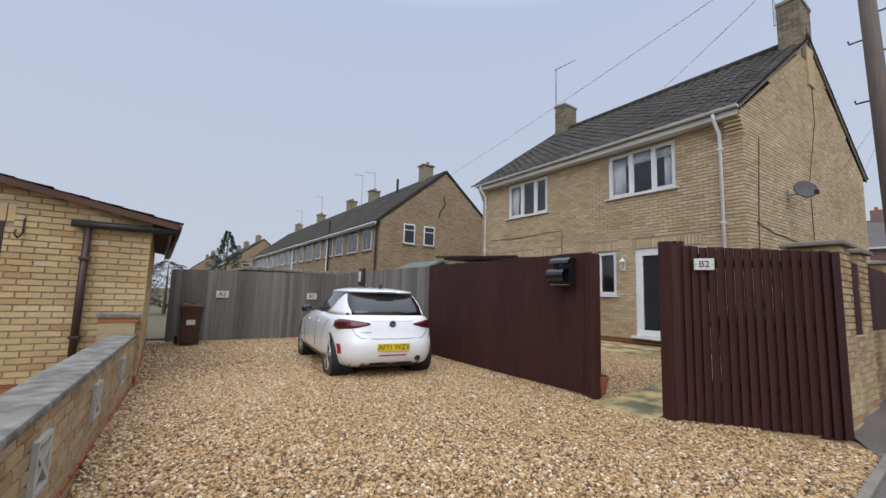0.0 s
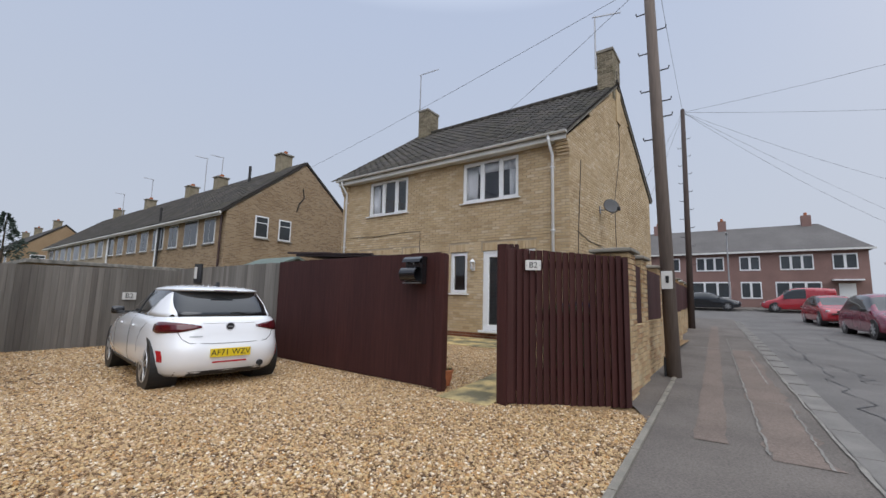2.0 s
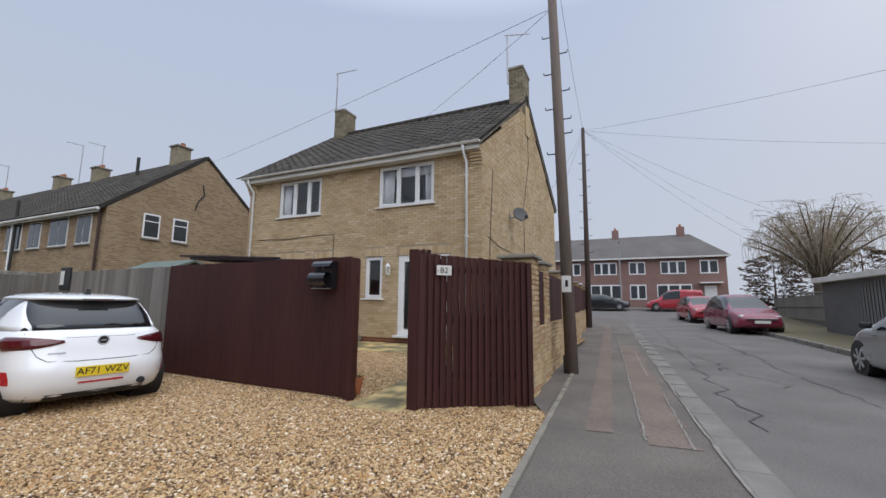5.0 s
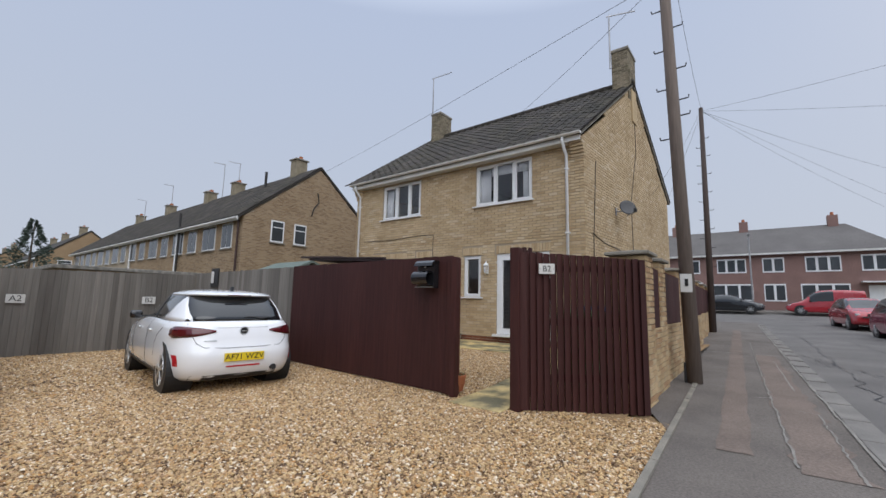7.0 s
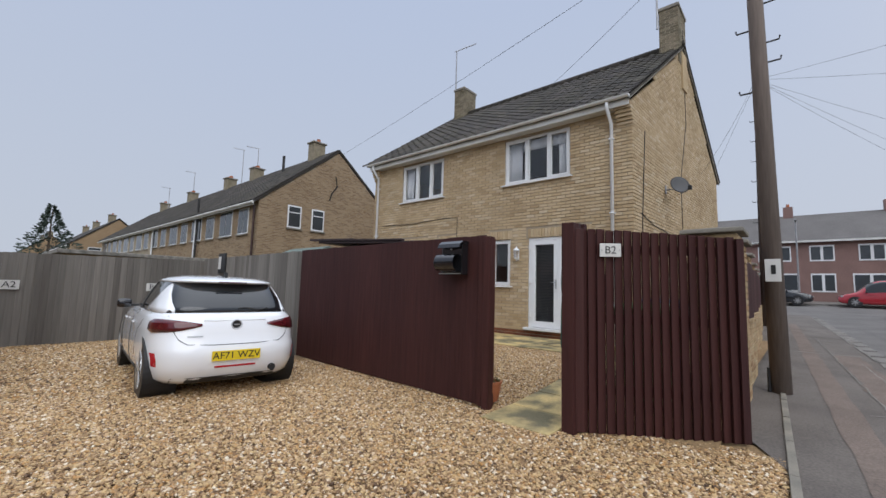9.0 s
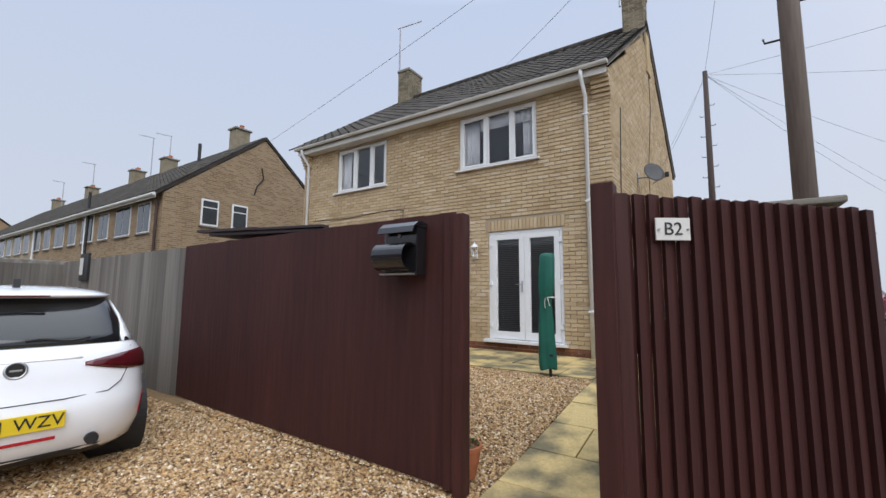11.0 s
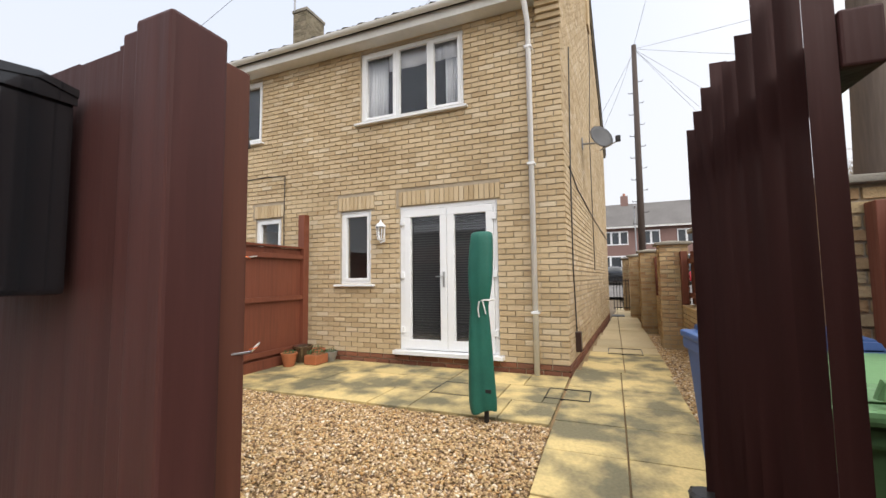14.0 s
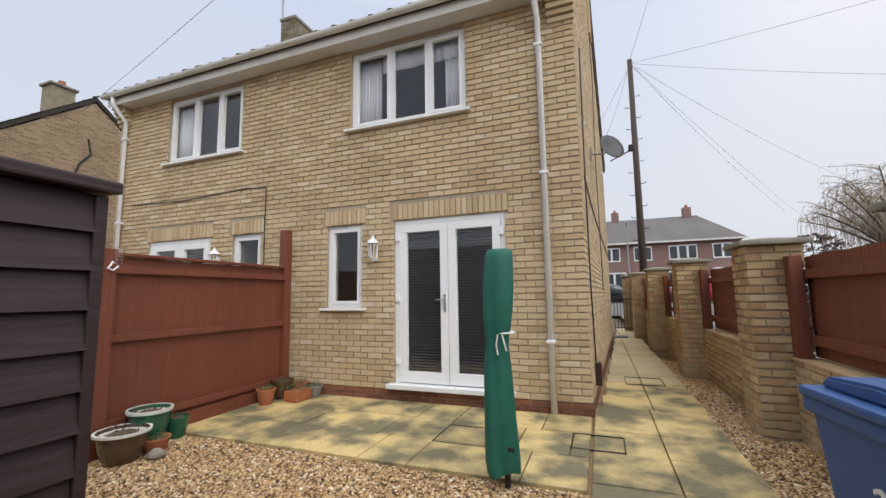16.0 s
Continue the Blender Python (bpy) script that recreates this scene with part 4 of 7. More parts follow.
# ---- fences ----
def board_fence(name, p0, p1, h0, h1, bw, material, label, z0=0.0, lap=0.016, posts=(), rails=(0.35, 1.0, 1.65), wav=0.01, group="", flip=1, gap=0.0, post_side=-1):
    """Upright featheredge boards from p0 to p1; the plain rails stand behind."""
    d = Vector((p1[0] - p0[0], p1[1] - p0[1], 0))
    L = d.length
    d.normalize()
    nrm = Vector((d.y, -d.x, 0)) * flip
    t = thing(name, label, "fence", (p0[0], p0[1], z0), group)
    n = max(1, round(L / bw))
    w = L / n
    for i in range(n):
        hh = h0 + (h1 - h0) * (i + 0.5) / n + random.uniform(-wav, wav)
        b = bmesh.new()
        prof = [(i * w + gap, 0.0), (i * w + gap, lap + 0.006), ((i + 1) * w - 0.001, 0.006), ((i + 1) * w - 0.001, 0.0)]
        b = prism(prof, "z", 0.012, hh)
        b.transform(along((p0[0], p0[1], z0), d, nrm))
        part("board", b, material, t)
    for z in rails:
        b = bx(0.01, L - 0.01, -0.05, -0.002, z, z + 0.08, 0.004)
        b.transform(along((p0[0], p0[1], z0), d, nrm))
        part("rail", b, material if material is not M_GREYWOOD else M_GREYWOOD_PLAIN, t)
    for s, top, sz in posts:
        b = bx(s - sz / 2, s + sz / 2, -0.05 - sz if post_side < 0 else -sz / 2, -0.052 if post_side < 0 else sz / 2, -0.05, top, 0.006)
        b.transform(along((p0[0], p0[1], z0), d, nrm))
        part("post", b, material if material is not M_GREYWOOD else M_GREYWOOD_PLAIN, t)
    return t


# long dark fence beside the drive, plain boards, with a square end post
fl = board_fence("fence", (4.95, 7.5), (4.8, 3.28), 1.9, 1.89, 0.145, M_DARKWOOD, "dark brown stained close-boarded fence beside the gravel drive", 0.01, lap=0.003, wav=0.004, flip=1, posts=((1.4, 1.85, 0.09), (2.9, 1.85, 0.09)))
part("post", bx(4.735, 4.832, 3.19, 3.275, 0.0, 1.875, 0.006), M_DARKWOOD, fl)
part("post_facing", bx(4.834, 4.925, 3.242, 3.31, 0.0, 1.87, 0.004), M_POSTWOOD, fl, "orange-brown stained inner post")
part("cover_strip", bx(4.765, 4.785, 3.278, 3.36, 0.02, 1.89, 0.004), M_DARKWOOD, fl)
# angled dark fence by the pavement
fr = board_fence("fence", (4.8, 2.215), (5.6, 1.0), 1.89, 1.81, 0.08, M_DARKWOOD, "dark brown featheredge fence panel set at an angle", 0.0, lap=0.034, wav=0.008, flip=1, gap=0.003, posts=((1.38, 1.8, 0.1),))
part("gate_post", bx(4.68, 4.8, 2.21, 2.33, -0.02, 1.94, 0.006), M_DARKWOOD, fr)
dd, nn = Vector((0.8, -1.215, 0)).normalized(), Vector((-1.215, -0.8, 0)).normalized()
mm = along((4.8, 2.215, 0), dd, nn)
b = bx(-0.1, 0.04, 0.035, 0.055, 0.02, 1.885, 0.004)
b.transform(mm)
part("cover_board", b, M_DARKWOOD, fr)
# sign
sg = thing("house_sign", "white plate with letter and figure on the dark fence", "sign", tuple(mm @ Vector((0.3, 0.04, 1.66))))
b = bx(0.185, 0.375, 0.05, 0.062, 1.62, 1.745, 0.003)
b.transform(mm)
part("plate", b, M_SIGN, sg)


def text_frame(p, right, up):
    r, u = Vector(right).normalized(), Vector(up).normalized()
    m = Matrix.Identity(4)
    m.col[0][:3], m.col[1][:3], m.col[2][:3], m.col[3][:3] = r, u, r.cross(u), p
    return m


write("B2", 0.1, text_frame(mm @ Vector((0.28, 0.064, 1.68)), dd, (0, 0, 1)), M_INK, sg)
for s in (0.2, 0.36):
    part("screw", cyl(mm @ Vector((s, 0.062, 1.68)), mm @ Vector((s, 0.075, 1.68)), 0.006, 0.006, 8), M_STEEL, sg)
# open gate leaf inside the entrance
gate = board_fence("gate", (5.03, 2.31), (5.8, 2.35), 1.94, 1.86, 0.088, M_DARKWOOD, "open dark brown boarded garden gate", 0.06, lap=0.03, wav=0.03, flip=-1, gap=0.014, rails=(0.25, 1.0, 1.68))
part("latch_ring", lathe([(0.035, 0), (0.045, 0.008), (0.035, 0.016)], (5.72, 2.385, 0.85), 14), M_IRON, gate, "black iron ring latch")
b = prism([(0.1, 0.35), (0.2, 0.35), (0.9, 1.66), (0.8, 1.66)], "y", 2.235, 2.262)
b.transform(Matrix.Translation((4.96, 0, 0.06)))
part("brace", b, M_DARKWOOD, gate)

# letter box on the dark fence
mb = thing("letter_box", "glossy black wall letter box with rounded newspaper holder", "letter box", (4.79, 3.8, 1.44))
fx = 4.785
part("back_box", bx(fx - 0.115, fx - 0.002, 3.53, 3.84, 1.445, 1.805, 0.01), M_BLACK, mb)
lid = [(fx - 0.002, 1.83), (fx - 0.06, 1.842), (fx - 0.115, 1.835), (fx - 0.165, 1.8), (fx - 0.185, 1.755), (fx - 0.178, 1.752), (fx - 0.158, 1.79), (fx - 0.11, 1.82), (fx - 0.06, 1.829), (fx - 0.002, 1.815)]
part("lid", prism(lid, "y", 3.52, 3.85), M_BLACK, mb)
part("lid_cheek", prism([(fx - 0.002, 1.8), (fx - 0.002, 1.832), (fx - 0.06, 1.842), (fx - 0.115, 1.835), (fx - 0.115, 1.8)], "y", 3.524, 3.532), M_BLACK, mb)
ring_ = [math.pi * 0.22 + math.pi * 1.5 * i / 24 for i in range(25)]
cyr = [(fx - 0.165 + 0.1 * math.cos(a), 1.58 + 0.1 * math.sin(a)) for a in ring_]
cyi = [(fx - 0.165 + 0.096 * math.cos(a), 1.58 + 0.096 * math.sin(a)) for a in ring_]
part("paper_holder", prism(cyr + cyi[::-1], "y", 3.55, 3.835), M_BLACK, mb)
part("holder_lip", bx(fx - 0.17, fx - 0.002, 3.545, 3.835, 1.452, 1.462, 0.002), M_STEEL, mb)
lk = part("lock", cyl((fx - 0.114, 3.69, 1.74), (fx - 0.124, 3.69, 1.74), 0.012, 0.012, 14), M_ALLOY, mb)
part("key_slot", bx(fx - 0.126, fx - 0.1235, 3.688, 3.692, 1.734, 1.746), M_INK, lk)

# weathered grey fences at the back of the drive
board_fence("fence", (4.96, 12.35), (4.95, 7.52), 1.87, 1.9, 0.12, M_GREYWOOD, "weathered grey boarded fence behind the car", 0.0, lap=0.012, wav=0.008, flip=1)
bfence = board_fence("fence", (0.3, 12.2), (4.95, 12.38), 1.81, 1.92, 0.115, M_GREYWOOD, "weathered grey boarded fence and gates across the drive's end", -0.09, lap=0.012, wav=0.01, flip=1)
for s, txt, lab in ((1.33, "A2", "white plate with letter and figure on the grey fence"), (3.72, "B2", "small white plate on the grey fence behind the car")):
    y = 12.2 + 0.0387 * (s - 0.3)
    t = thing("house_sign", lab, "sign", (s, y, 1.1))
    part("plate", bx(s, s + 0.29, y - 0.05, y - 0.036, 1.03, 1.21, 0.003), M_SIGN, t)
    write(txt, 0.17, text_frame((s + 0.145, y - 0.052, 1.12), (1, 0, 0), (0, 0, 1)), M_INK, t)
t = thing("gate_latch_board", "small dark board with white notice on the grey fence", "sign", (4.93, 11, 1.6))
part("backing", bx(4.9, 4.938, 10.9, 11.3, 1.5, 1.98, 0.004), M_BLACKPL, t)
part("notice", bx(4.893, 4.899, 11.12, 11.27, 1.6, 1.9), M_SIGN, t)

# red fence between the gardens
rf = board_fence("fence", (9.5, 7.2), (7.3, 7.2), 1.72, 1.72, 0.105, M_REDWOOD, "red-brown stained panel fence between the two gardens", 0.24, lap=0.024, wav=0.003, flip=1, rails=())
for z in (0.17, 0.93, 1.56):
    part("rail", bx(7.34, 9.5, 7.14, 7.176, 0.24 + z, 0.24 + z + 0.07, 0.006), M_REDWOOD, rf)
part("gravel_board", bx(7.3, 9.56, 7.15, 7.19, 0.18, 0.37, 0.005), M_REDWOOD, rf)
part("top_rail", bx(7.34, 9.5, 7.15, 7.24, 1.965, 1.995, 0.004), M_REDWOOD, rf)
part("post", bx(9.5, 9.62, 7.13, 7.25, 0.2, 2.52, 0.006), M_REDWOOD, rf)
part("post", bx(7.2, 7.32, 7.1, 7.24, 0.15, 2.02, 0.006), M_REDWOOD, rf)
ft = thing("rain_gauge", "clear plastic rain gauge hung on the fence post", "rain gauge", (7.26, 7.05, 1.9))
g = part("tube", lathe([(0.03, 0), (0.035, 0.02), (0.04, 0.15), (0.036, 0.15), (0.03, 0.02)], (7.3, 7.05, 1.88), 14), M_GLASS, ft)
g.visible_shadow = False
part("hook", tube([(7.28, 7.1, 1.9), (7.24, 7.06, 1.86), (7.22, 7.06, 1.84), (7.26, 7.05, 1.82), (7.3, 7.05, 1.86)], 0.008, 6), M_UPVC, ft)

# shed behind the dark fence
shed = thing("shed", "dark stained shiplap garden shed with flat felt roof", "shed", (5.4, 5.6, 0.1))
part("shed_core", bx(5.02, 5.69, 4.475, 6.95, 0.06, 1.884), M_SHEDWOOD, shed)
z, k = 0.08, 0
while z < 1.86:
    b = prism([(4.444, z), (4.474, z), (4.474, z + 0.122), (4.469, z + 0.122)], "x", 5.015, 5.7)
    part("board", b, M_SHEDWOOD, shed)
    b = prism([(5.715, z), (5.691, z), (5.691, z + 0.122), (5.699, z + 0.122)], "y", 4.476, 6.95)
    part("board", b, M_SHEDWOOD, shed)
    z += 0.12
part("corner_trim", bx(5.69, 5.725, 4.445, 4.475, 0.06, 1.88, 0.004), M_SHEDWOOD, shed)
def tipped(bm):
    for q in bm.verts:
        q.co.z += 0.05 * (q.co.y - 4.41)
    return bm


part("shed_roof", tipped(bx(4.99, 5.745, 4.41, 7.05, 1.885, 1.925, 0.008)), M_SHEDWOOD, shed, "dark felted flat roof")
part("roof_trim", tipped(bx(4.97, 5.05, 4.9, 6.1, 1.927, 1.955, 0.004)), M_SHEDWOOD, shed)
part("roof_trim", tipped(bx(4.96, 5.06, 6.0, 7.3, 1.93, 1.965, 0.004)), M_SHEDWOOD, shed)

# butterflies on the fence post, pots by the fence
def wing(p, span, chord, lean):
    """A thin rounded wing from p outwards, leaning lean degrees."""
    b = lathe([(0.001, 0), (0.5, 0.02), (0.52, 0.05), (0.001, 0.07)], (0, 0, 0), 16)
    b.transform(pose(*p) @ pose(0, 0, 0, 90 + lean, 0, 20) @ Matrix.Translation((0, span * 0.5, 0)) @ Matrix.Diagonal((chord, span, 0.03, 1)))
    return b


for p, lean in zip(((4.93, 3.262, 1.595), (4.93, 3.252, 1.511), (4.93, 3.232, 1.334)), (-60, 80, 40)):
    t = thing("garden_ornament", "orange and white tin butterfly ornament on the post", "ornament", p, "butterfly ornaments")
    part("wing", wing(p, 0.024, 0.014, lean), M_UPVC, t, "white wing", smooth=True)
    part("wing", wing((p[0] - 0.004, p[1], p[2] + 0.006), 0.016, 0.013, lean + 35), M_ORANGEPL, t, smooth=True)
    part("pin", cyl((p[0], p[1] + 0.001, p[2]), (4.87, p[1] + 0.02, p[2]), 0.002, 0.002, 6), M_STEEL, t)
by, bz = 3.267, 1.731
hb = thing("post_bracket", "black iron hanging bracket on the inner post", "bracket", (4.88, by + 0.02, bz))
part("hook", tube([(4.87, by + 0.03, bz + 0.055), (4.9, by + 0.01, bz + 0.05), (4.93, by - 0.008, bz + 0.03), (4.935, by - 0.01, bz), (4.91, by, bz - 0.015), (4.87, by + 0.025, bz - 0.012)], 0.006, 8), M_IRON, hb)


def tuft(at, r, h, material, n=60):
    b = bmesh.new()
    rr = random.Random(int(at[0] * 1000) + n)
    for i in range(n):
        a, d = rr.uniform(0, 6.283), r * math.sqrt(rr.random())
        c = Vector((at[0] + d * math.cos(a), at[1] + d * math.sin(a), at[2] + h * rr.random() * (1 - d / r * 0.6)))
        u = Vector((rr.uniform(-1, 1), rr.uniform(-1, 1), rr.uniform(0, 1))).normalized() * rr.uniform(0.012, 0.035)
        w = u.orthogonal().normalized() * 0.008
        vs = [b.verts.new(c - w), b.verts.new(c + u * 0.6 + w), b.verts.new(c + u), b.verts.new(c + u * 0.4 - w * 1.4)]
        b.faces.new(vs)
    return b


def pot(at, r, h, material, label, plant=M_PLANT, ph=0.08, band=None):
    t = thing("plant_pot", label, "plant pot", at, "garden pots")
    part("pot", lathe([(r * 0.66, 0), (r * 0.9, h * 0.5), (r * 0.98, h * 0.86), (r * 1.08, h * 0.88), (r * 1.08, h), (r * 0.94, h), (r * 0.9, h * 0.85)], at, 24), material, t, smooth=False)
    part("soil", lathe([(r * 0.88, h * 0.8), (r * 0.5, h * 0.93), (0.002, h * 0.95)], at, 16), M_SOIL, t)
    part("plant", tuft((at[0], at[1], at[2] + h * 0.9), r * 0.85, ph, plant), plant, t)
    if band:
        part("rim", lathe([(r * 1.04, h * 0.9), (r * 1.1, h * 0.93), (r * 1.1, h * 1.01), (r * 1.0, h * 1.01), (r * 0.9, h * 0.82)], at, 24), band, t)
    return t


pot((7.32, 6.86, 0.2), 0.19, 0.25, M_GLAZED, "brown glazed bowl pot of dull heather", M_HEATHER, 0.12, M_SIGN)
pot((7.62, 6.98, 0.215), 0.17, 0.33, M_GREENPOT, "large green and cream glazed pot beside the fence", M_HEATHER, 0.08, M_SIGN)
pot((7.55, 6.78, 0.21), 0.11, 0.12, M_TERRA, "shallow terracotta pot on the gravel", M_PLANT, 0.04)
pot((7.85, 6.92, 0.22), 0.1, 0.2, M_GREENPOT, "small dark green plastic pot", M_SOIL, 0.02)
pot((9.05, 6.98, 0.235), 0.11, 0.19, M_TERRA, "small orange terracotta pot with green plant", M_PLANT, 0.08)
pot((9.38, 7.02, 0.235), 0.14, 0.24, M_GLAZED, "brown patterned glazed pot in the corner", M_HEATHER, 0.08)
pot((9.62, 6.95, 0.235), 0.12, 0.16, M_TERRA, "terracotta pot with trailing plant by the wall", M_PLANT, 0.1)
pot((9.6, 6.66, 0.235), 0.09, 0.14, M_CONC, "small pale stone pot by the wall", M_PLANT, 0.07)
pot((4.98, 3.32, 0.04), 0.12, 0.22, M_TERRA, "terracotta pot just inside the entrance", M_PLANT, 0.07)
tr = thing("planter_trough", "terracotta trough of green plants by the wall", "planter", (9.35, 6.72, 0.235))
part("trough", bx(9.2, 9.48, 6.62, 6.84, 0.235, 0.37, 0.015), M_TERRA, tr)
part("plant", tuft((9.34, 6.73, 0.37), 0.14, 0.1, M_PLANT, 120), M_PLANT, tr)
st = lathe([(0.02, 0), (0.07, 0.02), (0.075, 0.05), (0.03, 0.085), (0.002, 0.09)], (7.45, 6.62, 0.195), 9)
single("stone", st, M_CONC, "round brown stone lying on the gravel", "stone", smooth=True)

# covered parasol / rotary line
um = thing("covered_parasol", "closed garden parasol in green cover tied with white cord", "parasol", (7.86, 3.66, 0.22))
ux, uy = 7.86, 3.66
n, rows = 26, [(0.1, 0.33, 1.1), (0.12, 0.36, 1.0), (0.105, 0.7, 0.9), (0.1, 1.0, 0.8), (0.085, 1.2, 0.8), (0.075, 1.27, 0.7), (0.1, 1.36, 0.8), (0.115, 1.6, 0.6), (0.105, 1.85, 0.5), (0.1, 1.94, 0.4), (0.07, 1.955, 0.2)]
b = bmesh.new()
rings = []
for j, (r, z, wv) in enumerate(rows):
    ring = []
    for i in range(n):
        a = 2 * math.pi * i / n
        q = r * (1 + 0.16 * wv * math.sin(3 * a + j * 0.25) + 0.07 * wv * math.sin(7 * a + j * 0.6))
        ring.append(b.verts.new((ux + 0.012 * math.sin(j * 0.8) + q * math.cos(a), uy + 0.03 + 0.02 * math.sin(j * 0.5) + q * math.sin(a), z * 0.965 + (0.02 * math.sin(2 * a) if j == 0 else 0))))
    rings.append(ring)
for r0, r1 in zip(rings[:-1], rings[1:]):
    for i in range(n):
        b.faces.new((r0[i], r0[(i + 1) % n], r1[(i + 1) % n], r1[i]))
b.faces.new(rings[-1])
cv = part("cover", b, M_GREENCLOTH, um, smooth=True)
sub = cv.modifiers.new("soft", "SUBSURF")
sub.levels = sub.render_levels = 1
part("pole", cyl((ux, uy, 0.2), (ux, uy, 0.6), 0.022, 0.022, 10), M_IRON, um)
part("tie_cord", lathe([(0.082, 1.27), (0.09, 1.275), (0.082, 1.285)], (ux, uy, 0), 18), M_CORD, um)
part("cord_tail", tube([(ux - 0.09, uy + 0.02, 1.27), (ux - 0.1, uy + 0.03, 1.2), (ux - 0.1, uy + 0.02, 1.13)], 0.006, 6), M_CORD, um)
part("cord_tail", tube([(ux - 0.09, uy - 0.01, 1.27), (ux - 0.105, uy - 0.03, 1.21), (ux - 0.1, uy - 0.04, 1.16)], 0.006, 6), M_CORD, um)
part("logo_mark", bx(ux - 0.125, ux - 0.115, uy - 0.08, uy - 0.03, 0.5, 0.53, 0.003), M_INK, um)


# ---- wheelie bins ----
def bin_(name, label, material, pos, rz, w=0.58, d=0.72, h=1.06):
    """Its front with the lid's handle side looks along local -y."""
    t = thing(name, label, "wheelie bin", (0, 0, 0), "wheelie bins")
    b = bmesh.new()
    lo = [(-w * 0.38, -d * 0.36, 0.03), (w * 0.38, -d * 0.36, 0.03), (w * 0.38, d * 0.3, 0.03), (-w * 0.38, d * 0.3, 0.03)]
    hi = [(-w * 0.48, -d * 0.5, h - 0.1), (w * 0.48, -d * 0.5, h - 0.1), (w * 0.48, d * 0.44, h - 0.1), (-w * 0.48, d * 0.44, h - 0.1)]
    lv, hv = [b.verts.new(p) for p in lo], [b.verts.new(p) for p in hi]
    b.faces.new(lv[::-1])
    b.faces.new(hv)
    for i in range(4):
        b.faces.new((lv[i], lv[(i + 1) % 4], hv[(i + 1) % 4], hv[i]))
    bmesh.ops.bevel(b, geom=b.edges[:], offset=0.03, segments=3, affect="EDGES")
    part("body", b, material, t)
    part("rim", bx(-w / 2, w / 2, -d * 0.52, d * 0.46, h - 0.13, h - 0.07, 0.012), material, t)
    lid = bx(-w / 2 - 0.012, w / 2 + 0.012, -d * 0.56, d * 0.46, h - 0.069, h - 0.03, 0.014)
    ld = part("lid", lid, material, t)
    top = prism([(-d * 0.46, h - 0.032), (-d * 0.4, h + 0.01), (0, h + 0.03), (d * 0.36, h + 0.015), (d * 0.42, h - 0.032)], "x", -w * 0.42, w * 0.42)
    bmesh.ops.bevel(top, geom=top.edges[:], offset=0.012, segments=2, affect="EDGES")
    part("lid_dome", top, material, ld)
    part("lid_grip", tube([(-0.09, -d * 0.5, h - 0.01), (-0.08, -d * 0.5, h + 0.03), (0.08, -d * 0.5, h + 0.03), (0.09, -d * 0.5, h - 0.01)], 0.012, 8), material, ld)
    part("handle_bar", cyl((-w * 0.4, d * 0.52, h - 0.12), (w * 0.4, d * 0.52, h - 0.12), 0.015, 0.015, 10), material, t)
    for s in (-1, 1):
        wh = part("wheel", cyl((s * w * 0.46 - 0.025, d * 0.36, 0.1), (s * w * 0.46 + 0.025, d * 0.36, 0.1), 0.1, 0.1, 20), M_RUBBER, t)
    t.matrix_basis = pose(*pos, 0, 0, rz)
    return t


blue = bin_("wheelie_bin", "blue plastic wheelie bin with a painted number", M_BLUE, (6.72, 1.93, 0.14), -84)
write("2", 0.14, blue.matrix_basis @ pose(-0.272, -0.02, 0.72, 90, 0, -90), M_SIGN, blue, depth=0.004)
bin_("wheelie_bin", "pale green plastic wheelie bin beside the blue one", M_GREENBIN, (6.1, 1.92, 0.1), -88)
bb = bin_("wheelie_bin", "dark brown wheelie bin with white number label", M_BROWNBIN, (0.74, 11.4, -0.08), 4, 0.48, 0.55, 0.95)
bm = bx(-0.09, 0.09, -0.252, -0.24, 0.48, 0.6, 0.002)
bm.transform(bb.matrix_basis)
part("label_plate", bm, M_SIGN, bb)


# ---- boundary wall with piers along the pavement ----
bw = thing("boundary_wall", "low weathered brick wall with tall capped piers", "wall", (9, 1.3, 0))


def wy0(x):
    return 1.06 + 0.05 * (x - 6)


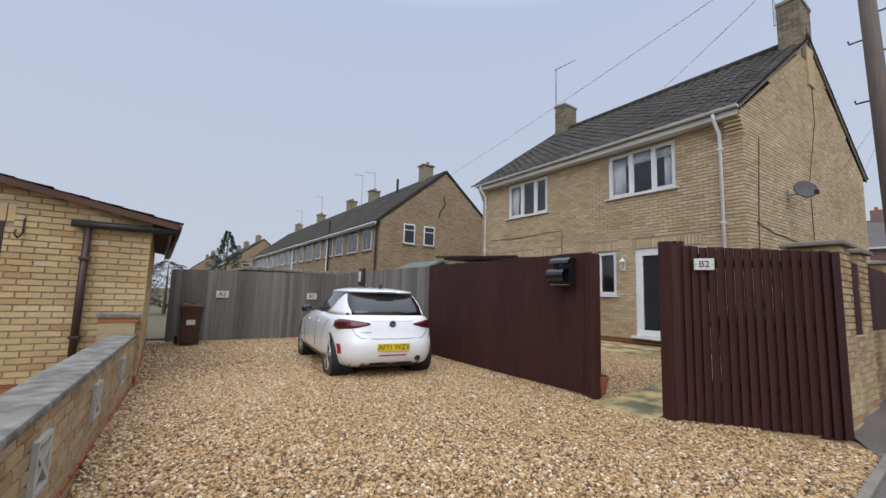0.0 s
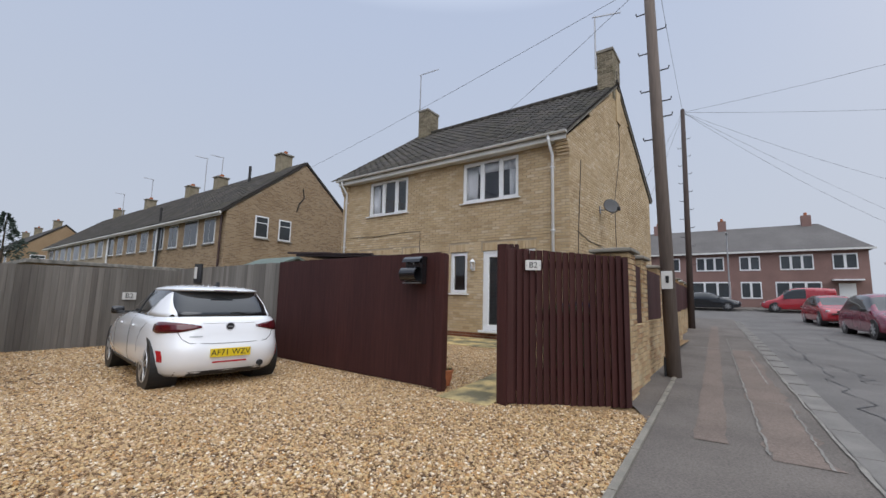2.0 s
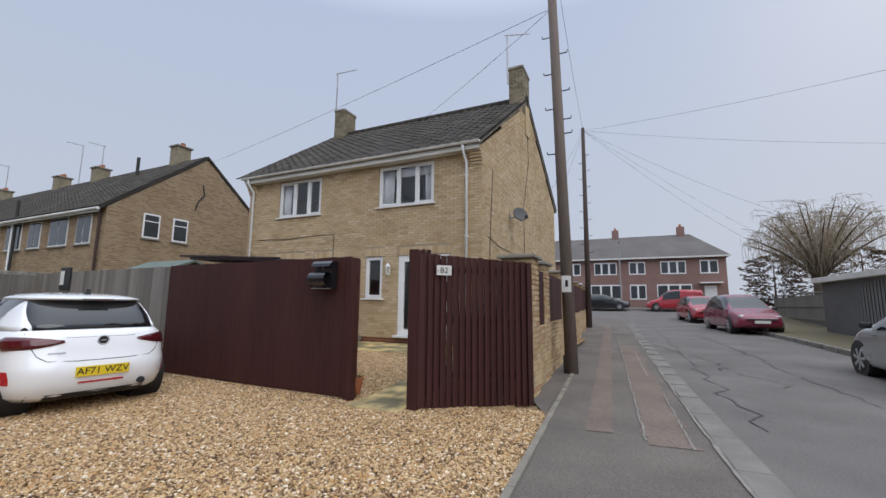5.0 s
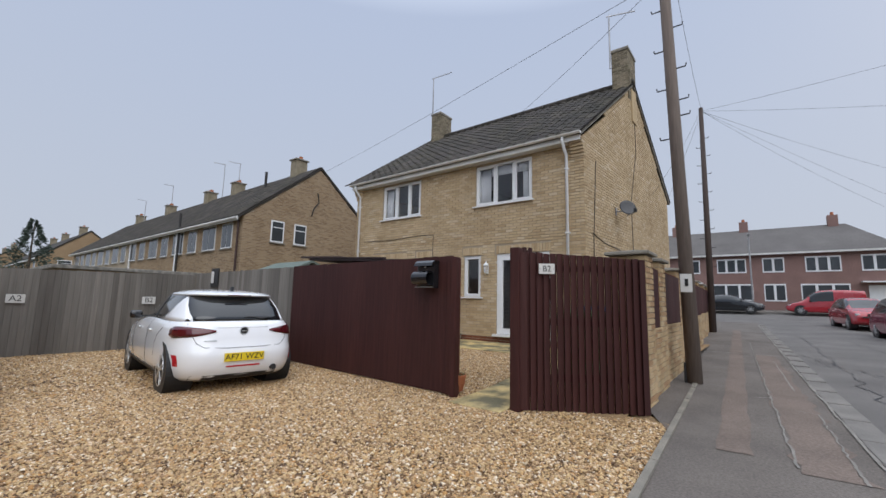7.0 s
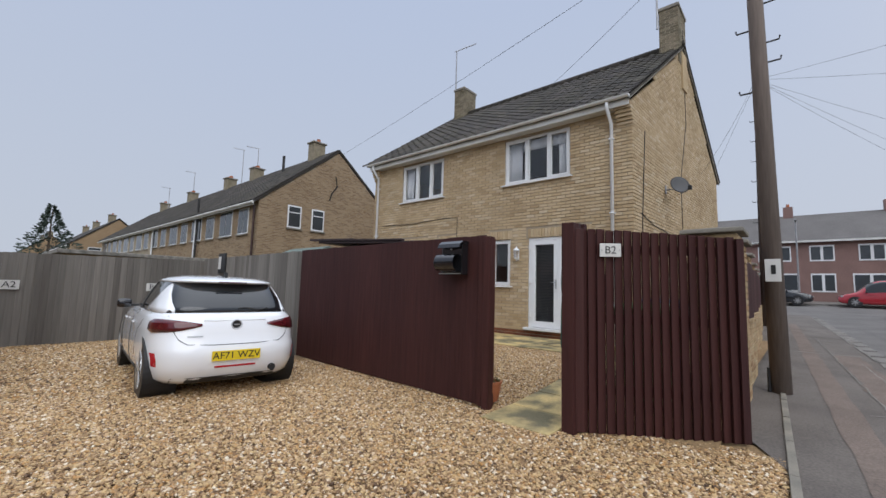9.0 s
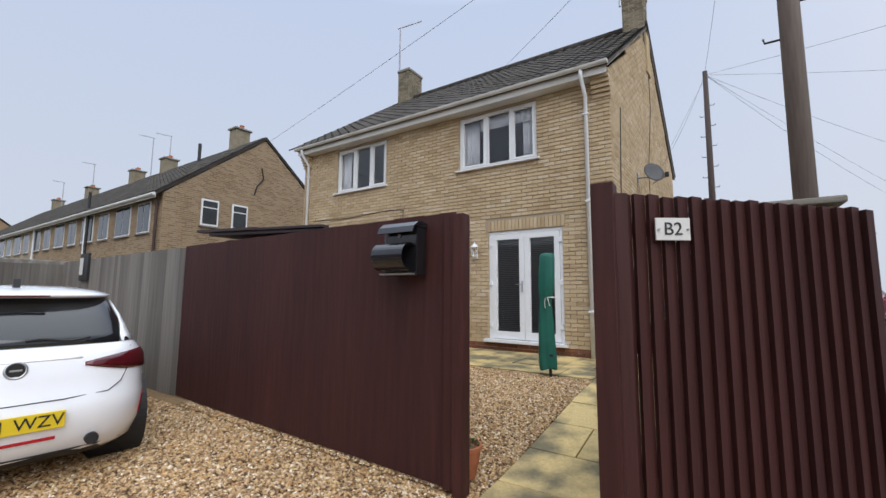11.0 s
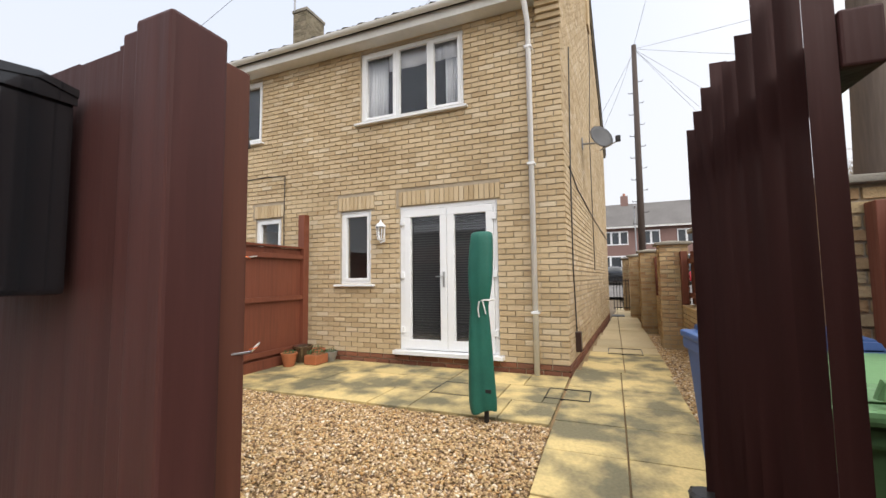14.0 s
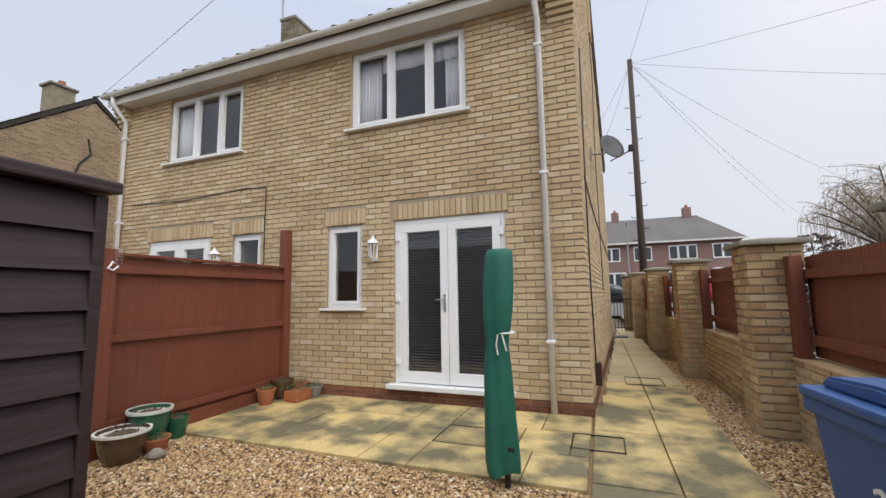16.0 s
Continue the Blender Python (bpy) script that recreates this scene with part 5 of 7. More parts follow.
PIERS = (6.0, 7.2, 9.5, 12.35, 15.2, 18.05, 20.6)
for i, px in enumerate(PIERS):
    zb, zt = min(street(px), yard(px)) - 0.1, 1.93 + 0.012 * (px - 6)
    y0, w = wy0(px) + 0.02, 0.44
    pr = part("pier", bx(px + 0.012, px + w - 0.012, y0 + 0.012, y0 + w - 0.012, zb, zt), M_MORTAR, bw)
    pz = courses((0, w), (zb, zt))
    for f in (lambda a, z, k: (px + a, y0 - k, z), lambda a, z, k: (px - k, y0 + a, z), lambda a, z, k: (px + a, y0 + w + k, z), lambda a, z, k: (px + w + k, y0 + a, z)):
        brick_mesh("pier_brickwork", pz, f, 0.003, M_BRICK_W, pr)
    part("pier_cap", bx(px - 0.06, px + w + 0.06, y0 - 0.06, y0 + w + 0.06, zt, zt + 0.045, 0.012), M_CONC, pr)
    b = bmesh.new()
    vs = [b.verts.new(p) for p in ((px - 0.05, y0 - 0.05, zt + 0.046), (px + w + 0.05, y0 - 0.05, zt + 0.046), (px + w + 0.05, y0 + w + 0.05, zt + 0.046), (px - 0.05, y0 + w + 0.05, zt + 0.046), (px + w / 2, y0 + w / 2, zt + 0.09))]
    for q in ((0, 1, 4), (1, 2, 4), (2, 3, 4), (3, 0, 4), (3, 2, 1, 0)):
        b.faces.new([vs[k] for k in q])
    part("cap_top", b, M_CONC, pr)
    if i < len(PIERS) - 1:
        x0, x1 = px + w, PIERS[i + 1]
        za, zw = min(street(x0), 0.1) - 0.1, 0.92 + 0.012 * (px - 6)
        yb = y0 + 0.06
        sec = part("wall_section", bx(x0 + 0.002, x1 - 0.002, yb + 0.012, yb + 0.2, za, zw - 0.002), M_MORTAR, bw)
        cs = courses((x0, x1), (za, zw))
        brick_mesh("wall_brickwork", cs, lambda a, z, k: (a, yb - k, z), 0.003, M_BRICK_W, sec)
        brick_mesh("wall_brickwork", cs, lambda a, z, k: (a, yb + 0.212 + k, z), 0.003, M_BRICK_W, sec)
        part("coping", bx(x0, x1, yb - 0.01, yb + 0.225, zw, zw + 0.02, 0.004), M_BRICK_W, sec)
        h = zt - zw - 0.12
        fp = board_fence("fence", (x0 + 0.02, yb + 0.06), (x1 - 0.02, yb + 0.06), h, h, 0.11, M_REDWOOD, "red-brown boarded fence panel on the low brick wall", zw + 0.022, lap=0.014, wav=0.004,
                         flip=1, rails=(0.12, h - 0.2), group="wall fence panels")
        for s in (x0 + 0.005, x1 - 0.115):
            part("post", bx(s, s + 0.11, yb + 0.115, yb + 0.215, zw - 0.12 if s < x0 + 0.1 else zw + 0.022, zw + h + 0.03, 0.005), M_REDWOOD, fp)
        part("facing", bx(x0 + 0.01, x1 - 0.01, yb + 0.015, yb + 0.032, zw + 0.03, zw + h, 0.003), M_DARKWOOD, fp, "dark brown outer face")
# iron gate at the end of the side path
ig = thing("iron_gate", "black wrought iron garden gate at the path's end", "gate", (20.2, 2.2, 0.25))
for y in [1.78 + 0.1 * i for i in range(9)]:
    part("bar", cyl((20.3, y, 0.3), (20.3, y, 1.4), 0.01, 0.01, 6), M_IRON, ig)
for z in (0.35, 1.3):
    part("rail", bx(20.285, 20.315, 1.74, 2.6, z, z + 0.03), M_IRON, ig)
single("door_mat", bx(18.2, 18.8, 2.3, 2.66, 0.232, 0.25, 0.004), M_BLACKPL, "black rubber mat lying on the side path", "mat")

# ---- bungalow and low wall on the other side of the drive ----
bg = thing("bungalow", "low yellow brick outbuilding with brown pantile roof", "building", (-2, 9, 0))
BX, BY = -0.08, 6.62


def gtop(a):
    return 2.1 + 0.2 * (BX - a)


part("wall_front", prism([(BX - 0.012, -0.2), (BX - 0.012, 2.1), (-5, 3.08), (-5, -0.2)], "y", BY + 0.012, BY + 0.25), M_MORTAR, bg)
part("wall_side", bx(BX - 0.25, BX - 0.012, BY + 0.252, 12.2, -0.2, 2.0), M_MORTAR, bg)
DOOR = (-3.0, -1.46, 0.0, 1.95)
brick_mesh("brickwork", courses((-5, BX), (0.1, 3.0), [DOOR, (-3.1, -1.39, 1.95, 2.15)], top=gtop), lambda a, z, d: (a, BY - d, z), 0.004, M_BRICK_L, bg)
brick_mesh("soldier_course", [(-3.1 + 0.075 * i, -3.03 + 0.075 * i, 1.95, 2.16) for i in range(23)], lambda a, z, d: (a, BY - d, z), 0.005, M_BRICK_L, bg)
brick_mesh("plinth", courses((-5, BX), (-0.15, 0.1)), lambda a, z, d: (a, BY - d, z), 0.005, M_ORANGE, bg)
brick_mesh("brickwork", courses((BY, 12.2), (0.12, 2.03)), lambda a, z, d: (BX + d, a, z), 0.004, M_BRICK_L, bg)
brick_mesh("plinth", courses((BY, 12.2), (-0.1, 0.12)), lambda a, z, d: (BX + d, a, z), 0.006, M_ORANGE, bg)
dr = tagged(part("door", bx(-3.0, -1.51, BY - 0.004, BY + 0.008, 0, 1.95, 0.003), M_MAROONDOOR, bg, "maroon painted door"))
part("door_frame", bx(-1.51, -1.46, BY - 0.012, BY + 0.01, 0, 1.95, 0.004), M_BROWNPIPE, bg)
rm = part("roof", prism([(BX + 0.3, 2.04), (-5, 3.1), (-5, 3.16), (BX + 0.3, 2.1)], "y", BY - 0.14, 12.4), M_TILE_BR, bg)
tiled("roof_tiles", 0.24, 2.1, -5.0, 3.15, BY - 0.15, 12.4, rm, M_TILE_BR, 0.34, 0.3, put=lambda u, v, z: (u, v, z))
part("verge", prism([(BX + 0.28, 2.02), (-5, 3.07), (-5, 3.13), (BX + 0.28, 2.08)], "y", BY - 0.16, BY - 0.142), M_TILE_BR, bg)
part("soffit_board", bx(BX + 0.2, BX + 0.225, BY - 0.1, 12.35, 1.9, 2.06, 0.004), M_BROWNPIPE, bg)
part("gutter", cyl((0.2, BY - 0.12, 2.03), (0.2, 12.38, 2.0), 0.05, 0.05, 10), M_BROWNPIPE, bg, smooth=True)
part("return_gutter", cyl((-0.88, BY - 0.08, 1.99), (0.2, BY - 0.1, 2.0), 0.045, 0.045, 10), M_BLACKPL, bg, smooth=True)
part("downpipe", cyl((-0.72, BY - 0.07, 1.97), (-0.72, BY - 0.07, 0.15), 0.04, 0.04, 12), M_BROWNPIPE, bg, "brown plastic downpipe", True)
for z in (1.55, 0.6):
    part("pipe_clip", bx(-0.775, -0.665, BY - 0.12, BY - 0.005, z, z + 0.035, 0.006), M_BROWNPIPE, bg)
hk = thing("hanging_basket_hook", "small black iron basket hook on the bricks", "hook", (-1.3, BY, 1.85))
part("hook", tube([(-1.3, BY - 0.01, 2.0), (-1.3, BY - 0.02, 1.82), (-1.32, BY - 0.1, 1.76), (-1.34, BY - 0.16, 1.8), (-1.33, BY - 0.15, 1.85)], 0.01, 6), M_IRON, hk)

lw = thing("garden_wall", "low brick garden wall with mossy concrete coping", "wall", (-0.3, 3, 0))
lm = along((-0.12, 6.6, 0), (-0.064, -1, 0), (1, -0.064, 0))


def lput(a, z, d):
    return tuple(lm @ Vector((a, d, z)))


b = bx(0, 9.4, -0.22, -0.012, -0.2, 0.6)
b.transform(lm)
part("wall_core", b, M_MORTAR, lw)
brick_mesh("brickwork", courses((0, 9.4), (0.02, 0.6)), lput, 0.003, M_BRICK_W, lw)
brick_mesh("plinth", courses((0, 9.4), (-0.12, 0.02)), lambda a, z, d: lput(a, z, d + 0.012), 0.003, M_ORANGE, lw)
for i in range(10):
    b = bx(0.02 + 0.93 * i, 0.94 + 0.93 * i, -0.25, 0.02, 0.602, 0.655, 0.016)
    b.transform(lm)
    part("coping_stone", b, M_CONCDARK, lw)
for a in (1.0, 2.35, 3.7, 5.05):
    b = bmesh.new()
    for q in ((a, a + 0.24, 0.23, 0.255), (a, a + 0.24, 0.475, 0.5), (a, a + 0.025, 0.255, 0.475), (a + 0.215, a + 0.24, 0.255, 0.475)):
        bx(q[0], q[1], 0.004, 0.03, q[2], q[3], 0, b)
    for g in (40, -40):
        bx(-0.14, 0.14, 0.004, 0.028, -0.013, 0.013, 0, b, Matrix.Translation((a + 0.12, 0, 0.365)) @ pose(0, 0, 0, 0, g, 0))
    b.transform(lm)
    part("vent_block", b, M_PALECONC, lw, "pale pierced concrete block")
ep = part("end_pier", bx(-0.5, -0.14, BY - 0.24, BY - 0.004, 0, 0.8), M_BRICK_W, lw)
part("end_cap", bx(-0.53, -0.1, BY - 0.27, BY - 0.004, 0.86, 0.9, 0.006), M_CONCDARK, lw)
part("tile_course", bx(-0.51, -0.12, BY - 0.25, BY - 0.004, 0.802, 0.858, 0.003), M_ORANGE, lw)


# ---- cars ----
def car(name, label, paint, pos, rz, L=4.06, W=1.765, H=1.435, kind="hatch", group="parked cars", wheel=0.315, front=False):
    """A lofted body; the car's front looks along local +y, its base is between the wheels on the ground."""
    t = thing(name, label, "car", (0, 0, 0), group)
    wb = L * 0.625
    ya = -L * 0.5 + L * 0.175   # rear axle
    yf = ya + wb
    # rows: distance along, sill height, belt height, roof height (or belt where there is no roof), half widths at sill, belt, roof
    if kind == "saloon":
        rows = [(0.0, .42, .82, .84, .72, .74, .6), (0.03, .24, .9, .93, .86, .84, .66), (0.1, .2, .98, 1.02, .94, .92, .66), (0.2, .18, 1.0, 1.12, .98, .96, .66), (0.3, .17, .99, H * .96, 1, .97, .66),
                (0.42, .17, .98, H, 1, .98, .7), (0.55, .17, .96, H * .985, 1, .98, .7), (0.64, .17, .95, H * .84, 1, .97, .7), (0.72, .17, .93, .98, 1, .96, .74), (0.82, .18, .86, .9, .99, .93, .74), (0.92, .2, .76, .8, .93, .86, .66), (0.98, .26, .66, .68, .8, .74, .56), (1.0, .36, .55, .56, .66, .62, .5)]
    else:
        rows = [(0.0, .3, .74, .77, .93, .86, .62), (0.012, .24, .95, .99, .99, .92, .7), (0.035, .2, .97, 1.04, 1.02, .95, .7), (0.09, .18, .97, H * .92, 1.03, .97, .68), (0.15, .18, .96, H * .985, 1, .96, .64), (0.25, .17, .95, H, 1, .97, .66),
                (0.4, .17, .92, H * 1.0, 1, .975, .68), (0.52, .17, .9, H * .985, 1, .975, .68), (0.6, .17, .89, H * .93, 1, .97, .68), (0.68, .17, .88, H * .79, 1, .965, .72), (0.77, .17, .88, .95, 1, .95, .78), (0.86, .18, .82, .88, .98, .91, .76), (0.94, .2, .7, .78, .92, .84, .68), (0.985, .26, .6, .66, .8, .74, .58), (1.0, .36, .5, .52, .66, .62, .5)]
    if kind == "van":
        rows = [(f, a, b_, H * .97 if f in (.012, .035, .09) else c, d, e, g_ if f > .6 else .84) for f, a, b_, c, d, e, g_ in rows]
    b = bmesh.new()
    rings = []
    hw = W / 2
    for f, zs, zb, zr, ws, wbel, wr in rows:
        y = -L / 2 + L * f
        sec = [(hw * ws * 0.9, zs), (hw * ws * 0.985, zs + 0.06), (hw * ws, zs + (zb - zs) * 0.45), (hw * (ws * 0.4 + wbel * 0.6), zs + (zb - zs) * 0.8), (hw * wbel * 0.985, zb),
               (hw * (wbel * 0.45 + wr * 0.55), zb + (zr - zb) * 0.6), (hw * wr, zb + (zr - zb) * 0.93), (hw * wr * 0.6, zr), (0, zr + 0.012)]
        curve = 0.1 if f < 0.04 else (-0.14 if f > 0.93 else 0)
        full = [(x, y + curve * (x / hw) ** 2, z) for x, z in sec] + [(-x, y + curve * (x / hw) ** 2, z) for x, z in sec[-2::-1]]
        rings.append([b.verts.new(p) for p in full])
    m = len(rings[0])
    for r0, r1 in zip(rings[:-1], rings[1:]):
        for i in range(m - 1):
            b.faces.new((r0[i], r0[i + 1], r1[i + 1], r1[i]))
        b.faces.new((r0[m - 1], r0[0], r1[0], r1[m - 1]))
    b.faces.new(rings[0][::-1])
    b.faces.new(rings[-1])
    bmesh.ops.recalc_face_normals(b, faces=b.faces[:])
    body = part("body", b, paint, t, smooth=True)
    body.data.materials.append(M_DARKGLASS)
    body.data.materials.append(M_BLACKPL)
    nr = len(rows)
    for r in range(nr - 1):
        for i in range(m - 1):
            p = body.data.polygons[r * m + i]
            f0 = (rows[r][0] + rows[r + 1][0]) / 2
            side_ = i in (4, 5, 10, 11)
            topf = i in (6, 7, 8, 9)
            zr0, zr1 = rows[r][3], rows[r + 1][3]
            slope = abs(zr1 - zr0) / ((rows[r + 1][0] - rows[r][0]) * L)
            tall = min(zr0 - rows[r][2], zr1 - rows[r + 1][2])
            if side_ and 0.15 <= rows[r][0] and rows[r + 1][0] <= 0.72 and not (kind == "van" and f0 < 0.42) and kind != "saloon":
                p.material_index = 1
            if side_ and kind == "saloon" and 0.2 <= f0 <= 0.68:
                p.material_index = 1
            if (topf or i in (5, 10)) and kind != "saloon" and ((rows[r][0] == 0.035 and kind != "van") or (0.56 < f0 < 0.75)) and (topf or f0 < 0.5):
                p.material_index = 1
            if topf and kind == "saloon" and (0.6 < f0 < 0.73 or 0.18 < f0 < 0.3):
                p.material_index = 1
            if i == 0 or i == m - 2:
                p.material_index = 0
    sb = body.modifiers.new("soft", "SUBSURF")
    sb.levels = sb.render_levels = 2
    for y in (ya, yf):
        for s in (-1, 1):
            x1 = s * (hw - 0.015)
            w = part("wheel", cyl((s * (hw - 0.19), y, wheel), (x1 + s * 0.002, y, wheel), wheel, wheel, 28), M_RUBBER, t)
            arch = cyl((s * (hw - 0.3), y, wheel + 0.01), (s * (hw - 0.012), y, wheel + 0.01), wheel + 0.04, wheel + 0.04, 28)
            part("wheel_arch", arch, M_BLACKPL, t)
            part("rim", cyl((x1, y, wheel), (x1 + s * 0.008, y, wheel), wheel * 0.68, wheel * 0.66, 24), M_BLACKPL, w)
            for k in range(7):
                a = 2 * math.pi * k / 7 + 0.3
                sp = bx(-0.028, 0.028, 0.03, wheel * 0.67, -0.004, 0.01, 0.004)
                sp.transform(Matrix.Translation((x1 + s * 0.012, y, wheel)) @ Matrix.Rotation(a, 4, "X") @ pose(0, 0, 0, 0, 90, 0))
                part("spoke", sp, M_ALLOY, w)
            part("rim_ring", prism([(y + q * math.cos(2 * math.pi * i / 28), wheel + q * math.sin(2 * math.pi * i / 28)) for q in (wheel * 0.7,) for i in range(28)], "x", x1 - s * 0.001, x1 + s * 0.003), M_ALLOY, w)
            part("hub", cyl((x1, y, wheel), (x1 + s * 0.02, y, wheel), 0.05, 0.045, 14), M_ALLOY, w)
    yr = -L / 2
    for s in (-1, 1):
        lamp = bx(0.36 * W, 0.49 * W, -0.03, 0.2, 0.8, 0.93, 0.03)
        if s < 0:
            lamp.transform(Matrix.Diagonal((-1, 1, 1, 1)))
            bmesh.ops.reverse_faces(lamp, faces=lamp.faces[:])
        lamp.transform(Matrix.Translation((0, yr + 0.05 + (0 if kind != "saloon" else 0.04), 0.0)) @ pose(0, 0, 0, 0, 0, 0))
        part("tail_lamp", lamp, M_LAMP, t)
        hl = bx(s * 0.29 * W, s * 0.4 * W, L / 2 - 0.42, L / 2 - 0.2, 0.62, 0.73, 0.04)
        part("headlight", hl, M_ALLOY, t)
        mr = bx(s * (hw - 0.04), s * (hw + 0.13), yf - 0.58, yf - 0.47, 0.93, 1.05, 0.04)
        part("mirror", mr, M_BLACKPL, t)
        for yy in (-0.25, 0.55):
            part("door_handle", bx(s * (hw * 0.985), s * (hw + 0.018), yy - 0.09, yy + 0.09, 0.8, 0.83, 0.008), paint, t)
    if front:
        part("number_plate", bx(-0.26, 0.26, L / 2 - 0.02, L / 2 + 0.01, 0.42, 0.53, 0.003), M_SIGN, t)
        part("grille", bx(-0.5, 0.5, L / 2 - 0.06, L / 2 - 0.002, 0.54, 0.6, 0.01), M_BLACKPL, t)
    t.matrix_basis = pose(*pos, 0, 0, rz)
    return t


# the white hatchback: plan outlines at rising heights, (height, rear end, front end, half width, squareness)
LOWER = [(0.2, -1.86, 1.9, 0.78, 5), (0.26, -1.95, 1.97, 0.835, 5), (0.38, -2.01, 2.02, 0.862, 5), (0.5, -2.03, 2.03, 0.87, 5), (0.6, -2.02, 2.0, 0.872, 5), (0.66, -1.985, 1.94, 0.868, 5),
         (0.76, -1.965, 1.75, 0.862, 5), (0.86, -1.935, 1.4, 0.845, 5), (0.92, -1.91, 1.1, 0.815, 5), (0.965, -1.88, 0.85, 0.775, 5), (0.985, -1.84, 0.75, 0.74, 5)]
CABIN = [(0.97, -1.85, 0.84, 0.765, 5), (1.05, -1.8, 0.66, 0.735, 4.5), (1.15, -1.72, 0.45, 0.695, 4.5), (1.25, -1.62, 0.24, 0.65, 4.2), (1.34, -1.5, 0.05, 0.605, 4), (1.37, -1.43, -0.05, 0.585, 4)]
ROOF = [(1.325, -1.56, 0.0, 0.6, 3.6), (1.345, -1.64, 0.06, 0.622, 3.6), (1.365, -1.6, 0.0, 0.605, 3.4), (1.395, -1.45, -0.1, 0.54, 3), (1.42, -1.2, -0.28, 0.42, 2.6), (1.432, -0.95, -0.45, 0.22, 2.2)]


def outline(spec, a):
    z, y0, y1, hw_, n_ = spec
    c, s_ = math.cos(a), math.sin(a)
    return (math.copysign(abs(c) ** (2 / n_) * hw_, c), (y0 + y1) / 2 + math.copysign(abs(s_) ** (2 / n_) * (y1 - y0) / 2, s_), z)


def at_height(specs, z):
    for p, q in zip(specs[:-1], specs[1:]):
        if p[0] <= z <= q[0]:
            f = (z - p[0]) / (q[0] - p[0])
            return tuple(u + (w - u) * f for u, w in zip(p, q))
    return specs[-1]


def slices(specs, n=64):
    b = bmesh.new()
    # even spacing along the outline, closer at the corners
    rings = [[b.verts.new(outline(sp, 2 * math.pi * i / n + 0.12 * math.sin(8 * math.pi * i / n))) for i in range(n)] for sp in specs]
    for r0, r1 in zip(rings[:-1], rings[1:]):
        for i in range(n):
            b.faces.new((r0[i], r0[(i + 1) % n], r1[(i + 1) % n], r1[i]))
    b.faces.new(rings[0][::-1])
    b.faces.new(rings[-1])
    return b


def on_tail(specs, x, z, proud):
    """The place on the rear of the shell at x and height z, standing proud of it."""
    sp = at_height(specs, z)
    _, y0, y1, hw_, n_ = sp
    k = max(0.0, 1 - (abs(x) / hw_) ** n_) ** (1 / n_)
    return Vector((x, (y0 + y1) / 2 - (y1 - y0) / 2 * k - proud, z))


def on_flank(specs, y, z, side_, proud):
    sp = at_height(specs, z)
    _, y0, y1, hw_, n_ = sp
    k = max(0.0, 1 - (abs(y - (y0 + y1) / 2) / ((y1 - y0) / 2)) ** n_) ** (1 / n_)
    return Vector((side_ * (hw_ * k + proud), y, z))


def skin(rows, thick=0.01):
    """A curved panel through rows of places, given thickness inwards by a second layer."""
    b = bmesh.new()
    cen = Vector((0, -0.4, 0.75))
    g = [[b.verts.new(p) for p in r] for r in rows]
    h = [[b.verts.new(Vector(p) + (Vector((cen.x, cen.y, p[2])) - Vector(p)).normalized() * thick) for p in r] for r in rows]
    R, C = len(rows), len(rows[0])
    for i in range(R - 1):
        for j in range(C - 1):
            b.faces.new((g[i][j], g[i][j + 1], g[i + 1][j + 1], g[i + 1][j]))
            b.faces.new((h[i][j], h[i + 1][j], h[i + 1][j + 1], h[i][j + 1]))
    edge = [(0, j) for j in range(C)] + [(i, C - 1) for i in range(1, R)] + [(R - 1, j) for j in range(C - 2, -1, -1)] + [(i, 0) for i in range(R - 2, 0, -1)]
    for (i, j), (k, l_) in zip(edge, edge[1:] + edge[:1]):
        b.faces.new((g[i][j], h[i][j], h[k][l_], g[k][l_]))
    bmesh.ops.recalc_face_normals(b, faces=b.faces[:])
    return b


